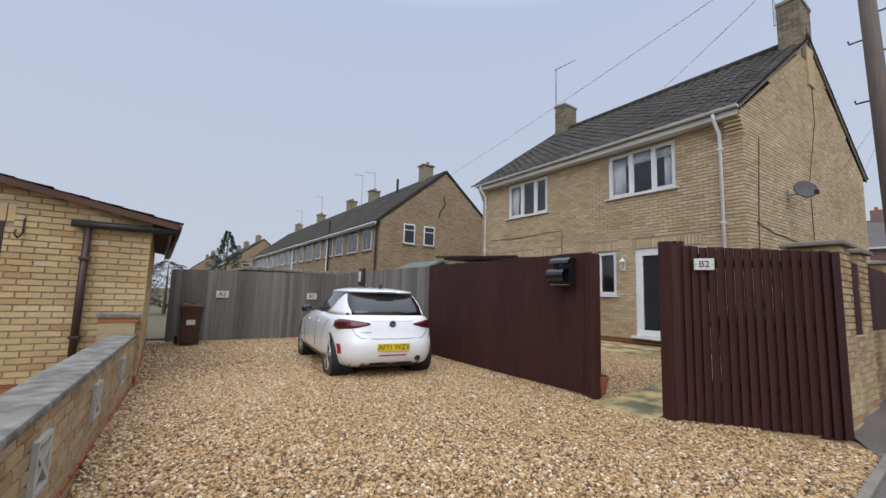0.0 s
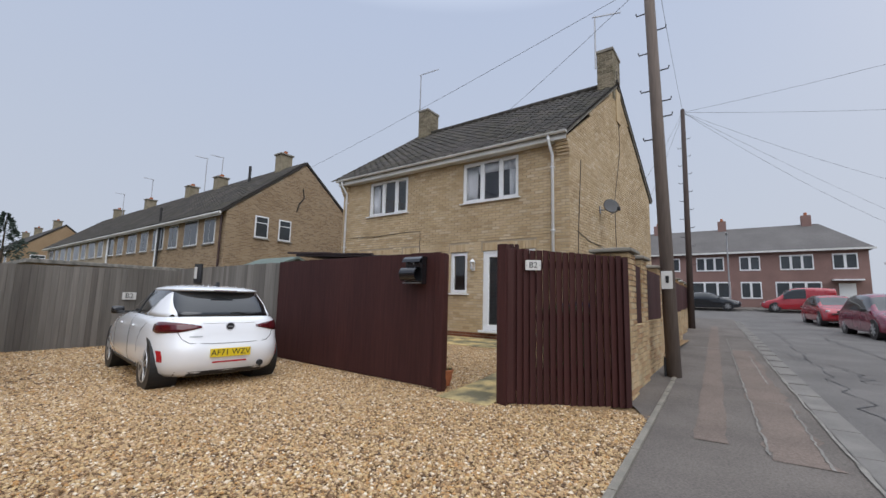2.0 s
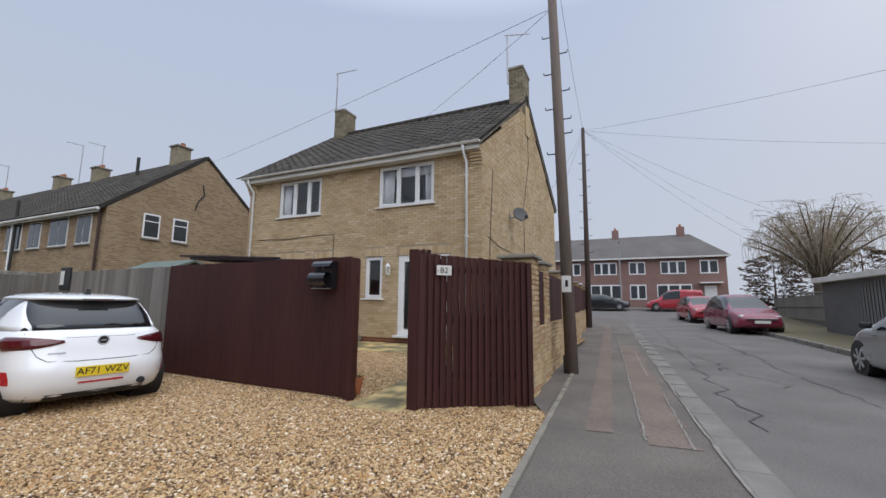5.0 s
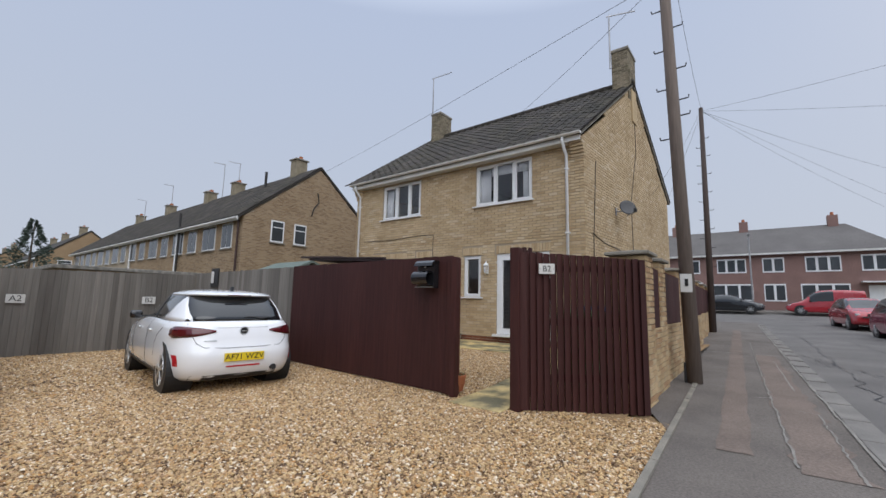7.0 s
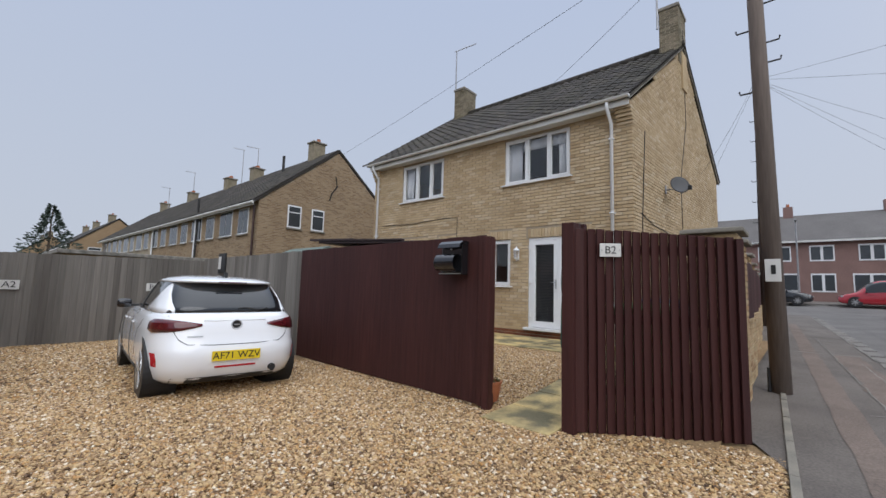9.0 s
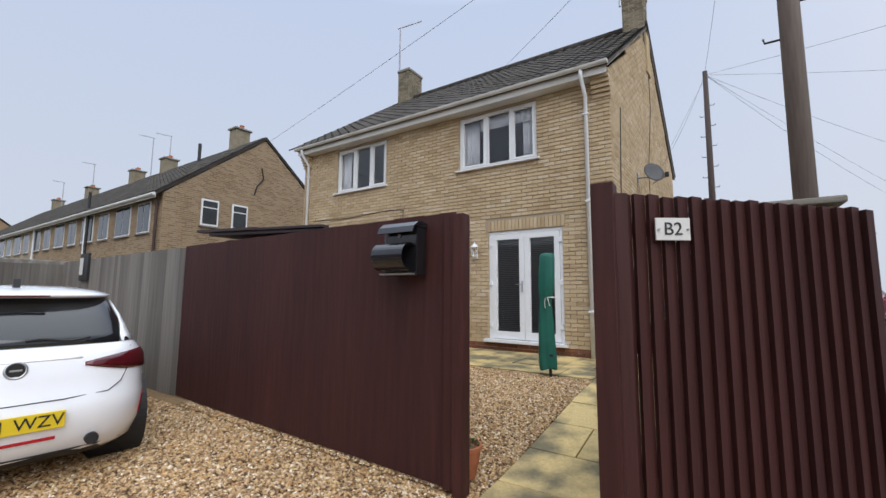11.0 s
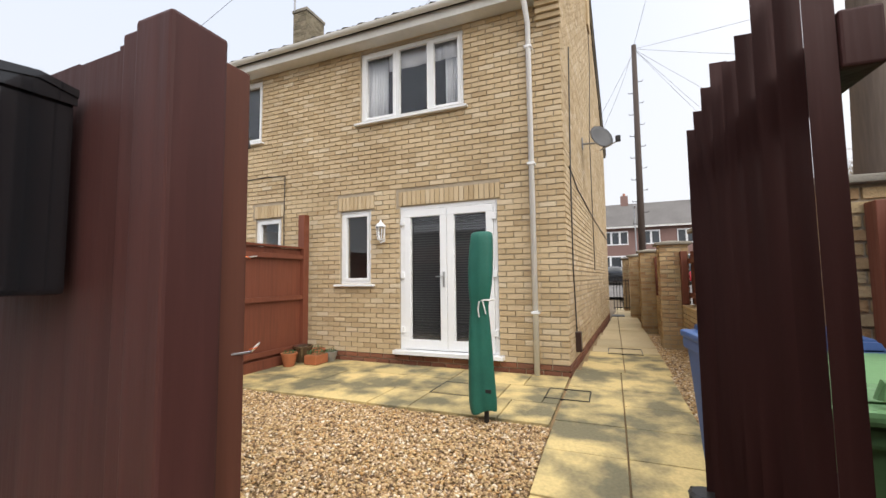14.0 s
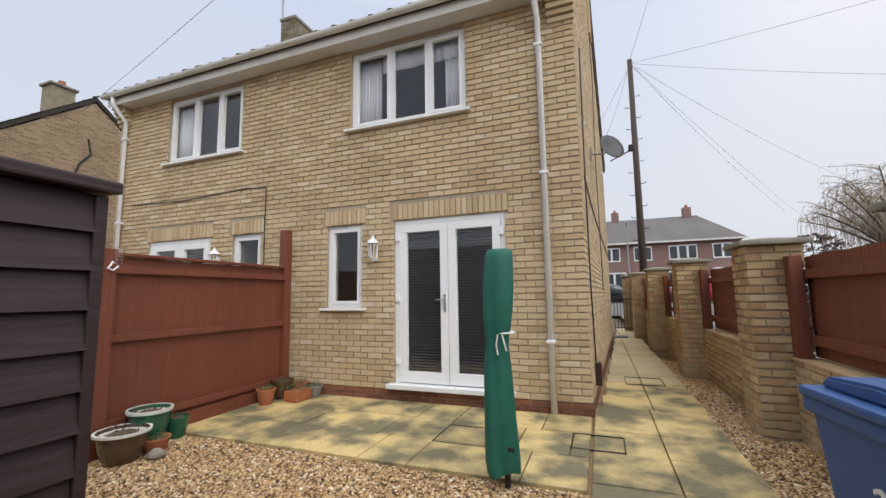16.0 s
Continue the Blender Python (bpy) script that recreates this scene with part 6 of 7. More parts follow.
def white_hatchback(pos, rz):
    t = thing("car", "white five-door hatchback parked on the gravel drive", "car", (0, 0, 0), "parked cars")
    part("body", slices(LOWER), M_WHITECAR, t, smooth=True)
    part("glazing", slices(CABIN), M_DARKGLASS, t, "dark tinted glass all round", True)
    part("roof_panel", slices(ROOF), M_WHITECAR, t, "white roof ending in a spoiler", True)
    for s in (-1, 1):
        # white quarter behind the rear door, black strip above it
        part("quarter_panel", skin([[on_flank(CABIN, y0 + (y1 - y0) * k / 6, z, s, 0.012) for k in range(7)] for z, y0, y1 in ((0.972, -1.76, -0.7), (1.03, -1.7, -0.88), (1.1, -1.6, -1.02), (1.19, -1.48, -1.14), (1.27, -1.38, -1.24), (1.31, -1.33, -1.29))], 0.02), M_WHITECAR, t, smooth=True)
        part("window_pillar", skin([[on_flank(CABIN, y + 0.05 * k, z, s, 0.006) for k in range(2)] for z, y in ((0.98, -0.3), (1.1, -0.33), (1.22, -0.37), (1.33, -0.42))], 0.01), M_BLACKPL, t)
        part("window_pillar", skin([[on_flank(CABIN, y + 0.09 * k, z, s, 0.012) for k in range(2)] for z, y in ((0.98, 0.66), (1.1, 0.4), (1.22, 0.16), (1.33, -0.08))], 0.02), M_WHITECAR, t)
        # tail lamp wrapping round the corner
        rows = []
        for k in range(13):
            f = k / 12
            mid = 0.855 - 0.02 * f
            hh = 0.012 + 0.06 * math.sin(min(1, f * 1.5) * math.pi / 2) * (1 if f < 0.85 else 1 - (f - 0.85) * 3.5)
            col = []
            for z in (mid - hh, mid - hh / 3, mid + hh / 3, mid + hh):
                if f < 0.62:
                    col.append(on_tail(LOWER, s * (0.36 + 0.39 * f / 0.62), z, 0.009))
                else:
                    a = on_tail(LOWER, s * 0.75, z, 0.009)
                    e = on_flank(LOWER, -1.5, z, s, 0.009)
                    q = (f - 0.62) / 0.38
                    c_ = Vector((e.x, a.y, z)).lerp(a.lerp(e, 0.5), 0.42)
                    col.append(a.lerp(c_, q).lerp(c_.lerp(e, q), q))
            rows.append(col)
        part("tail_lamp", skin(rows, 0.03), M_LAMP, t, "dark red wrapped tail lamp", True)
        part("reflector", skin([[on_tail(LOWER, s * (x + 0.012 * k), z, 0.012) for k in range(4)] for z, x in ((0.4, 0.745), (0.47, 0.752), (0.545, 0.765))], 0.01), M_REFL, t)
        mr = bx(s * 0.8, s * 0.98, 0.5, 0.6, 0.93, 1.06, 0.045)
        part("mirror", mr, M_BLACK, t, smooth=True)
        part("mirror_arm", bx(s * 0.72, s * 0.84, 0.53, 0.57, 0.95, 0.985, 0.008), M_BLACKPL, t)
        for y in (-0.62, 0.22):
            hd = [on_flank(LOWER, y + 0.03 * k, 0.815, s, 0.02) for k in range(7)]
            part("door_handle", tube(hd, 0.014, 8), M_WHITECAR, t, smooth=True)
        for y in (-0.34, 0.72):
            part("door_seam", tube([on_flank(LOWER, y, z, s, 0.0) for z in (0.28, 0.4, 0.5, 0.6, 0.66, 0.76, 0.86, 0.92, 0.965)], 0.0035, 5), M_BLACKPL, t)
        part("door_seam", tube([on_flank(LOWER, y, z, s, 0.0) for y, z in ((-1.3, 0.965), (-1.16, 0.86), (-1.0, 0.76), (-0.93, 0.66), (-0.9, 0.5), (-0.88, 0.3))], 0.0035, 5), M_BLACKPL, t)
        part("sill", skin([[on_flank(LOWER, -0.85 + 0.25 * k, z, s, 0.006) for k in range(8)] for z in (0.205, 0.25, 0.29)], 0.02), M_BLACKPL, t)
        for y in (-1.3, 1.24):
            w = part("tyre", lathe([(0.2, -0.095), (0.3, -0.1), (0.315, -0.075), (0.318, 0), (0.315, 0.075), (0.3, 0.1), (0.2, 0.095)], (0, 0, 0), 36), M_RUBBER, t, smooth=True)
            w.data.transform(pose(s * 0.735, y, 0.318, 0, 90, 0))
            part("wheel_arch", cyl((s * 0.5, y, 0.33), (s * 0.842, y, 0.33), 0.365, 0.365, 36), M_BLACKPL, t)
            part("rim", cyl((s * 0.817, y, 0.318), (s * 0.835, y, 0.318), 0.215, 0.21, 30), M_BLACKPL, w)
            for k in range(10):
                a = 2 * math.pi * (k // 2) / 5 + (0.17 if k % 2 else -0.17) + 0.3
                sp = bx(-0.016, 0.016, 0.03, 0.212, 0.0, 0.016, 0.004)
                sp.transform(Matrix.Translation((s * 0.835, y, 0.318)) @ Matrix.Rotation(a, 4, "X") @ pose(0, 0, 0, 0, 90 * s, 0))
                part("spoke", sp, M_ALLOY, w)
            part("rim_ring", lathe([(0.205, 0), (0.205, 0.012), (0.222, 0.014), (0.226, 0)], (0, 0, 0), 32), M_ALLOY, w).data.transform(pose(s * 0.833, y, 0.318, 0, 90 * s, 0))
            part("hub", cyl((s * 0.835, y, 0.318), (s * 0.853, y, 0.318), 0.05, 0.04, 16), M_ALLOY, w)
    # tailgate outline, badge, plate, lower bumper
    gate_line = [on_tail(LOWER, x, z, 0.001) for x, z in ((-0.66, 0.95), (-0.63, 0.8), (-0.58, 0.7), (-0.5, 0.645), (-0.25, 0.632), (0, 0.63), (0.25, 0.632), (0.5, 0.645), (0.58, 0.7), (0.63, 0.8), (0.66, 0.95))]
    part("tailgate_seam", tube(gate_line, 0.004, 6), M_BLACKPL, t)
    part("tailgate_crease", tube([on_tail(LOWER, -0.34 + 0.085 * k, 0.9, -0.004) for k in range(9)], 0.008, 8), M_WHITECAR, t, smooth=True)
    yb = on_tail(LOWER, 0, 0.85, 0).y
    bd = part("badge", lathe([(0.058, 0), (0.06, 0.012), (0.048, 0.016), (0.046, 0.008), (0.002, 0.008)], (0, 0, 0), 28), M_ALLOY, t, "round chrome badge", True)
    bd.data.transform(pose(0, yb + 0.002, 0.85, 82, 0, 0))
    part("badge_disc", cyl((0, yb - 0.009, 0.851), (0, yb - 0.012, 0.851), 0.045, 0.045, 24), M_BLACKPL, bd)
    part("badge_bar", bx(-0.03, 0.03, yb - 0.016, yb - 0.011, 0.845, 0.857, 0.002), M_ALLOY, bd)
    part("model_mark", skin([[on_tail(LOWER, -0.5 + 0.03 * k, z, 0.004) for k in range(6)] for z in (0.722, 0.738)], 0.006), M_ALLOY, t)
    yp = -2.045
    np_ = part("number_plate", bx(-0.26, 0.26, yp - 0.006, yp + 0.012, 0.455, 0.566, 0.002), M_YELLOW, t, "yellow rear number plate")
    write("AF71 WZV", 0.108, text_frame((0, yp - 0.008, 0.51), (1, 0, 0), (0, 0, 1)), M_INK, np_)
    part("fog_lamp", skin([[on_tail(LOWER, -0.22 + 0.055 * k, z, 0.006) for k in range(9)] for z in (0.375, 0.395)], 0.01), M_REFL, t, "thin red rear lamp strip")
    part("lower_valance", skin([[on_tail(LOWER, -0.62 + 0.155 * k, z, 0.006) for k in range(9)] for z in (0.205, 0.24, 0.275)], 0.03), M_BLACKPL, t)
    part("exhaust", cyl((0.42, -2.02, 0.33), (0.42, -1.8, 0.33), 0.04, 0.04, 16), M_BLACKPL, t)
    part("wiper", tube([on_tail(CABIN, 0.04 + 0.05 * k, 1.03 + 0.01 * math.sin(k), 0.014) for k in range(8)], 0.011, 6), M_BLACKPL, t)
    part("high_brake_lamp", bx(-0.16, 0.16, -1.665, -1.64, 1.338, 1.35, 0.003), M_LAMP, t)
    part("aerial", prism([(-1.32, 1.4), (-1.2, 1.41), (-1.28, 1.47), (-1.31, 1.475)], "x", -0.02, 0.02), M_BLACKPL, t)
    t.matrix_basis = pose(*pos, 0, 0, rz)
    return t


white_hatchback((3.36, 7.64, -0.065), -6.8)
car("car", "maroon people carrier parked at the kerb", M_MAROON, (22.0, -4.45, street(22.0) - 0.1), 97, 4.4, 1.8, 1.62, front=True)
car("car", "small red hatchback parked behind the maroon car", M_REDCAR, (28.5, -3.75, street(28.5) - 0.1), 97, 3.9, 1.7, 1.5, front=True)
car("car", "silver hatchback parked across the road", M_SILVER, (9.95, -5.0, street(10) - 0.1), -90, 3.85, 1.65, 1.43)
car("car", "black saloon parked along the crossing road", M_BLACKCAR, (39.4, 2.2, street(40.3) - 0.1), 180, 4.6, 1.8, 1.42, kind="saloon")
car("van", "small red van parked before the terrace", M_REDCAR, (39.4, -3.3, street(40.3) - 0.1), 0, 4.3, 1.75, 1.78, kind="van")


# ---- poles and wires ----
def pole(p, top, r, material, label, irons, notice=False):
    t = thing("utility_pole", label, "utility pole", p)
    shaft = cyl(p, top, r, r * 0.62, 20)
    part("shaft", shaft, material, t, smooth=True)
    d = Vector(top) - Vector(p)
    for i, (f, s) in enumerate(irons):
        c = Vector(p) + d * f
        rr = r * (1 - 0.32 * f)
        part("step_iron", tube([c + Vector((0, s * rr * 0.6, 0)), c + Vector((0, s * (rr + 0.13), 0.0)), c + Vector((0, s * (rr + 0.14), 0.05))], 0.012, 6), M_IRON, t)
    return t


P1, P1T = (8.249, 0.869, -0.2), (7.528, 0.975, 9.0)
p1 = pole(P1, P1T, 0.118, M_POLE, "tall weathered wooden telegraph pole on the pavement", [(0.47, 1), (0.51, -1), (0.54, -1), (0.565, 1), (0.6, -1), (0.64, 1), (0.68, -1), (0.72, 1)])
part("notice", bx(7.982, 7.990, 0.805, 0.975, 1.5, 1.8, 0.002), M_SIGN, p1, "white paper notice on the pole")
part("notice_print", bx(7.977, 7.981, 0.860, 0.910, 1.6, 1.72), M_INK, p1)
part("conduit", tube([(8.168, 0.994, 0), (8.168, 0.994, 0.35)], 0.02, 8), M_BLACKPL, p1)
P2, P2T = (20.0, 1.62, street(20) - 0.3), (20.0, 1.58, 9.73)
pole(P2, P2T, 0.13, M_POLE2, "dark wooden telegraph pole further along the pavement", [(0.3 + 0.04 * i, 1 if i % 2 else -1) for i in range(15)])


def wire(a, b_, sag, r=0.005):
    a, b_ = Vector(a), Vector(b_)
    pts = [a.lerp(b_, i / 14) - Vector((0, 0, sag * 4 * (i / 14) * (1 - i / 14))) for i in range(15)]
    return single("overhead_wire", tube(pts, r, 5), M_BLACKPL, "thin black overhead telephone wire", "wire", group="overhead wires")


T1 = (7.685, 0.952, 7.0)
wire(T1, (12.6, 18.5, 7.7), 0.1)
wire(T1, hs(4.6, 8.4, 8.35), 0.1)
wire((7.536, 0.974, 8.9), P2T, 0.3)
for q in ((30, -9, 6.5), (24, -14, 8), (33, -7, 6), (42, -12, 6.0), (14, -12, 8)):
    wire((20.0, 1.58, 9.6), q, 0.25)
wire((20.0, 1.58, 9.65), hs(6.0, HY0, EAVE - 0.1), 0.2)
wire((20.0, 1.58, 9.5), (46, 10, 5.5), 0.3)


# ---- neighbouring terrace beyond the back fence ----
def row_house(name, label, x0, x1, y0, y1, z0, eave, ridge, wins, gable_wins=(), chims=(), material=M_NBRICK, roofm=M_TILE, group="far houses", courses_on=False, axis="y"):
    """A terrace whose ridge runs along y; wins: (face x, y centre, z, width, height)."""
    t = thing(name, label, "house", ((x0 + x1) / 2, y0, z0), group)
    rx = (x0 + x1) / 2
    part("wall", prism([(x0, z0 - 0.5), (x1, z0 - 0.5), (x1, eave), (rx, ridge), (x0, eave)], "y", y0, y1), material if not courses_on else M_MORTAR, t)
    if courses_on:
        brick_mesh("brickwork", courses((x0, x1), (z0, ridge), gable_wins, top=lambda a: eave + (ridge - eave) * (1 - abs(a - rx) / (rx - x0)), c=0.075, bl=0.225), lambda a, z, d: (a, y0 - d, z), 0.006, material, t)
        brick_mesh("brickwork", courses((y0, y0 + 16), (z0, eave), [(w[1] - w[3] / 2, w[1] + w[3] / 2, w[2], w[2] + w[4]) for w in wins], c=0.075, bl=0.225), lambda a, z, d: (x0 - d, a, z), 0.006, material, t)
    ov = 0.25
    sl = (ridge - eave) / (rx - x0)
    rf_ = part("roof", prism([(x0 - ov, eave - ov * sl + 0.05), (rx, ridge + 0.05), (x1 + ov, eave - ov * sl + 0.05), (x1 + ov, eave - ov * sl + 0.2), (rx, ridge + 0.2), (x0 - ov, eave - ov * sl + 0.2)], "y", y0 - 0.06, y1 + 0.06), roofm, t)
    if courses_on:
        tiled("roof_tiles", x0 - ov, eave - ov * sl + 0.2, rx, ridge + 0.2, y0 - 0.07, y1, rf_, roofm, 0.32, 0.33, put=lambda u, v, z: (u, v, z))
    part("fascia", bx(x0 - ov - 0.03, x0 - ov, y0, y1, eave - ov * sl - 0.06, eave - ov * sl + 0.1), M_DIRTY, t)
    for xx, yc, z, w, h in wins:
        wn_ = part("window", bx(xx - 0.03, xx + 0.02, yc - w / 2, yc + w / 2, z, z + h), M_UPVC, t)
        n = 2 if w > 0.9 else 1
        for k in range(n):
            a, b_ = yc - w / 2 + 0.06 + (w - 0.06) * k / n, yc - w / 2 + (w - 0.06) * (k + 1) / n
            part("pane", bx(xx - 0.045, xx - 0.031, a, b_, z + 0.06, z + h - 0.06), M_FARGLASS, wn_)
        part("sill", bx(xx - 0.1, xx - 0.031, yc - w / 2 - 0.05, yc + w / 2 + 0.05, z - 0.06, z - 0.01), M_CONC, wn_)
    for a0, a1, z, z1 in gable_wins:
        wn_ = part("window", bx(a0, a1, y0 - 0.012, y0 + 0.03, z, z1, 0.004), M_UPVC, t)
        part("pane", bx(a0 + 0.07, a1 - 0.07, y0 - 0.025, y0 - 0.013, z + 0.07, z1 - 0.07), M_FARGLASS, wn_)
        part("bar", bx(a0 + 0.06, a1 - 0.06, y0 - 0.032, y0 - 0.026, z1 - 0.36, z1 - 0.32), M_UPVC, wn_)
        part("sill", bx(a0 - 0.05, a1 + 0.05, y0 - 0.09, y0 - 0.013, z - 0.07, z - 0.01), M_CONC, wn_)
    for yc, h, pots in chims:
        c = part("chimney", bx(rx - 0.35, rx + 0.35, yc - 0.3, yc + 0.3, ridge - 0.3, ridge + h, 0.01), M_CHIM, t)
        part("chimney_cap", bx(rx - 0.42, rx + 0.42, yc - 0.37, yc + 0.37, ridge + h, ridge + h + 0.08, 0.01), M_CONC, c)
        for q in range(pots):
            part("chimney_pot", lathe([(0.12, 0), (0.1, 0.15), (0.11, 0.18)], (rx, yc - 0.14 + 0.28 * q, ridge + h + 0.08), 10), M_TERRA, c)
    return t


NX, NY = 9.05, 18.6
wins = []
for i in range(8):
    y = NY + 1.5 + 4.1 * i
    wins += [(NX, y, 3.55, 1.1, 1.2), (NX, y + 2.0, 3.55, 1.5, 1.25), (NX, y, 1.0, 1.2, 1.2), (NX, y + 2.0, 0.9, 1.5, 1.25)]
nb = row_house("house", "terrace of buff brick houses with dark roofs", NX, 17.0, NY, NY + 34, 0, 5.0, 8.2, wins, [(10.4, 11.1, 3.95, 5.02), (11.65, 12.35, 3.95, 5.02)],
               [(NY + 2.2, 0.95, 1), (NY + 9.6, 0.8, 2), (NY + 14, 0.8, 2), (NY + 22, 0.8, 2), (NY + 30, 0.8, 2)], courses_on=True)
part("gutter", cyl((NX - 0.35, NY - 0.1, 4.85), (NX - 0.35, NY + 34, 4.85), 0.06, 0.06, 8), M_DIRTY, nb)
for y in (NY + 0.25, NY + 7.6, NY + 16):
    part("downpipe", cyl((NX - 0.1, y, 0), (NX - 0.1, y, 4.8), 0.05, 0.05, 8), M_BROWNPIPE if y < NY + 1 else M_UPVC, nb)
part("vent_pipe", cyl((NX - 0.15, NY + 7.2, 0), (NX - 0.15, NY + 7.2, 5.9), 0.06, 0.06, 8), M_IRON, nb)
part("vent_pipe", cyl((12.2, NY + 4.3, 7.4), (12.2, NY + 4.3, 8.7), 0.08, 0.08, 8), M_IRON, nb)
part("gable_cable", tube([(12.9, NY - 0.02, 6.9), (13.0, NY - 0.03, 6.4), (12.7, NY - 0.03, 6.0), (12.6, NY - 0.03, 5.6)], 0.03, 6), M_BLACKPL, nb)
for y, h in ((NY + 9.6, 2.2), (NY + 12, 2.6), (NY + 22, 2.6), (NY + 29, 2.2)):
    aerial((13.03, y, 8.3), h, (-0.6, 0.5, 0.1), "thin grey television aerial on a far roof")
wins2 = [(7.5, 62 + 4 * i, 3.4, 1.2, 1.2) for i in range(6)]
row_house("house", "further terrace with dark roof in the mist", 7.5, 15.5, 60, 86, 0, 5.0, 8.2, wins2, [(9.0, 10.2, 3.6, 4.8), (11, 11.8, 3.6, 4.8)], [(64, 0.9, 1), (74, 0.9, 1), (82, 0.9, 1)])
row_house("house", "most distant houses with dark roofs in the mist", 5.0, 13.0, 95, 125, 0, 5.0, 8.2, [], [], [(98, 0.9, 1), (110, 0.9, 1)])
# garage with flat roof and green summerhouse over the fence
gr = thing("garage", "low flat-roofed brick garage behind the fence", "garage", (4.6, 16, 0))
part("wall", bx(2.6, 6.4, 15.6, 19, -0.1, 1.95), M_NBRICK, gr)
part("garage_roof", bx(2.4, 6.7, 15.4, 19.2, 1.95, 2.06, 0.02), M_CONCDARK, gr)
sh = thing("summerhouse", "small timber summerhouse with grey-green felt roof", "shed", (8.8, 13.6, 0))
part("wall", prism([(7.9, 0), (9.9, 0), (9.9, 2.1), (8.9, 2.5), (7.9, 2.1)], "y", 12.9, 15), M_GREYWOOD_PLAIN, sh)
part("summerhouse_roof", prism([(7.7, 2.05), (8.9, 2.55), (10.1, 2.05), (10.1, 2.12), (8.9, 2.63), (7.7, 2.12)], "y", 12.7, 15.2), M_GREENROOF, sh)

# ---- terrace beyond the crossing road ----
TX, TB = 46.0, street(46) + 0.02
ter = thing("house", "long red brick terrace with white windows beyond the crossing", "house", (TX, 0, TB), "far houses")
part("wall", bx(TX, TX + 7.5, -8.4, 34, TB - 0.5, TB + 5.0), M_FARBRICK, ter)
part("roof", prism([(TX - 0.4, TB + 4.9), (TX + 3.75, TB + 7.7), (TX + 7.9, TB + 4.9)], "y", -6.0, 34.2), M_GREYTILE, ter)
b = bmesh.new()
vs = [b.verts.new(p) for p in ((TX - 0.4, -8.8, TB + 4.9), (TX + 7.9, -8.8, TB + 4.9), (TX + 7.9, -6.0, TB + 4.9), (TX + 3.75, -6.0, TB + 7.7), (TX - 0.4, -6.0, TB + 4.9))]
for q in ((0, 1, 2, 3), (0, 3, 4), (0, 4, 2, 1), (0, 1, 3)):
    try:
        b.faces.new([vs[k] for k in q])
    except ValueError:
        pass
part("roof_hip", b, M_GREYTILE, ter)
part("fascia", bx(TX - 0.45, TX - 0.41, -8.8, 34, TB + 4.8, TB + 4.95), M_DIRTY, ter)


def far_window(y, z, w, h, lights):
    wn_ = part("window", bx(TX - 0.04, TX + 0.05, y - w / 2, y + w / 2, TB + z, TB + z + h), M_UPVC, ter)
    e = [y - w / 2 + w * k / lights for k in range(lights + 1)]
    for a, b_ in zip(e[:-1], e[1:]):
        part("pane", bx(TX - 0.06, TX - 0.041, a + 0.09, b_ - 0.09, TB + z + 0.12, TB + z + h - 0.12), M_FARGLASS, wn_)


for k in range(7):
    y = -7.0 + 6.2 * k
    far_window(y, 3.25, 1.5, 1.3, 2)
    far_window(y + 3.0, 3.25, 2.2, 1.3, 3)
    far_window(y + 3.0, 0.75, 3.0, 1.5, 3)
    if k % 2:
        far_window(y, 0.75, 1.5, 1.5, 2)
        d_ = part("door", bx(TX - 0.05, TX + 0.03, y + 5.0, y + 5.95, TB, TB + 2.1), M_UPVC if k % 4 == 1 else M_BROWNPIPE, ter)
    else:
        part("door", bx(TX - 0.05, TX + 0.03, y - 0.5, y + 0.5, TB, TB + 2.1), M_UPVC, ter)
        part("porch_roof", bx(TX - 0.9, TX, y - 0.9, y + 0.9, TB + 2.3, TB + 2.4), M_UPVC, ter)
for y in (-5.2, 1.2, 7.0, 13.6, 20.4, 27.0):
    c = part("chimney", bx(TX + 3.4, TX + 4.1, y - 0.35, y + 0.35, TB + 7.4, TB + 8.5), M_FARBRICK, ter)
    part("chimney_pot", lathe([(0.14, 0), (0.11, 0.3)], (TX + 3.75, y, TB + 8.5), 8), M_TERRA, c)
single("kerb", bx(40.4, 40.55, -40, 40, street(40.5) - 0.5, street(40.5) + 0.03, 0.01), M_KERB, "far concrete kerb before the terrace", "kerb", kind="structure")
sheet("pavement", [40.5, 43.5, 46.0], -40, 40, lambda x, y: street(x) + 0.02, M_TARMAC, "far pavement before the terrace", "pavement")
lp = thing("street_lamp", "slim grey street lamp before the terrace", "street lamp", (41.5, 0.7, TB))
part("column", cyl((41.5, 0.7, TB - 0.3), (41.5, 0.7, TB + 6.0), 0.07, 0.05, 10), M_STEEL, lp)
part("head", bx(40.9, 41.55, 0.62, 0.78, TB + 5.98, TB + 6.1, 0.03), M_STEEL, lp)

# ---- across the road: garage, wall and willow ----
og = thing("garage", "grey sheet garage with pale roof edge across the road", "garage", (18, -9, 0))
part("wall", bx(13.5, 21.7, -13, -7.2, -0.1, 2.25), M_PANEL, og)
part("garage_roof", bx(13.2, 22.0, -13.3, -6.95, 2.25, 2.45, 0.02), M_DIRTY, og, "pale roof edge")
for i in range(39):
    part("rib", bx(13.6 + 0.21 * i, 13.66 + 0.21 * i, -7.23, -7.2, 0, 2.24), M_PANEL, og)
board_fence("fence", (23, -8.0), (36, -9.2), 1.6, 1.6, 0.14, M_GREYWOOD_PLAIN, "weathered board fence under the willow", 0.3, flip=1)


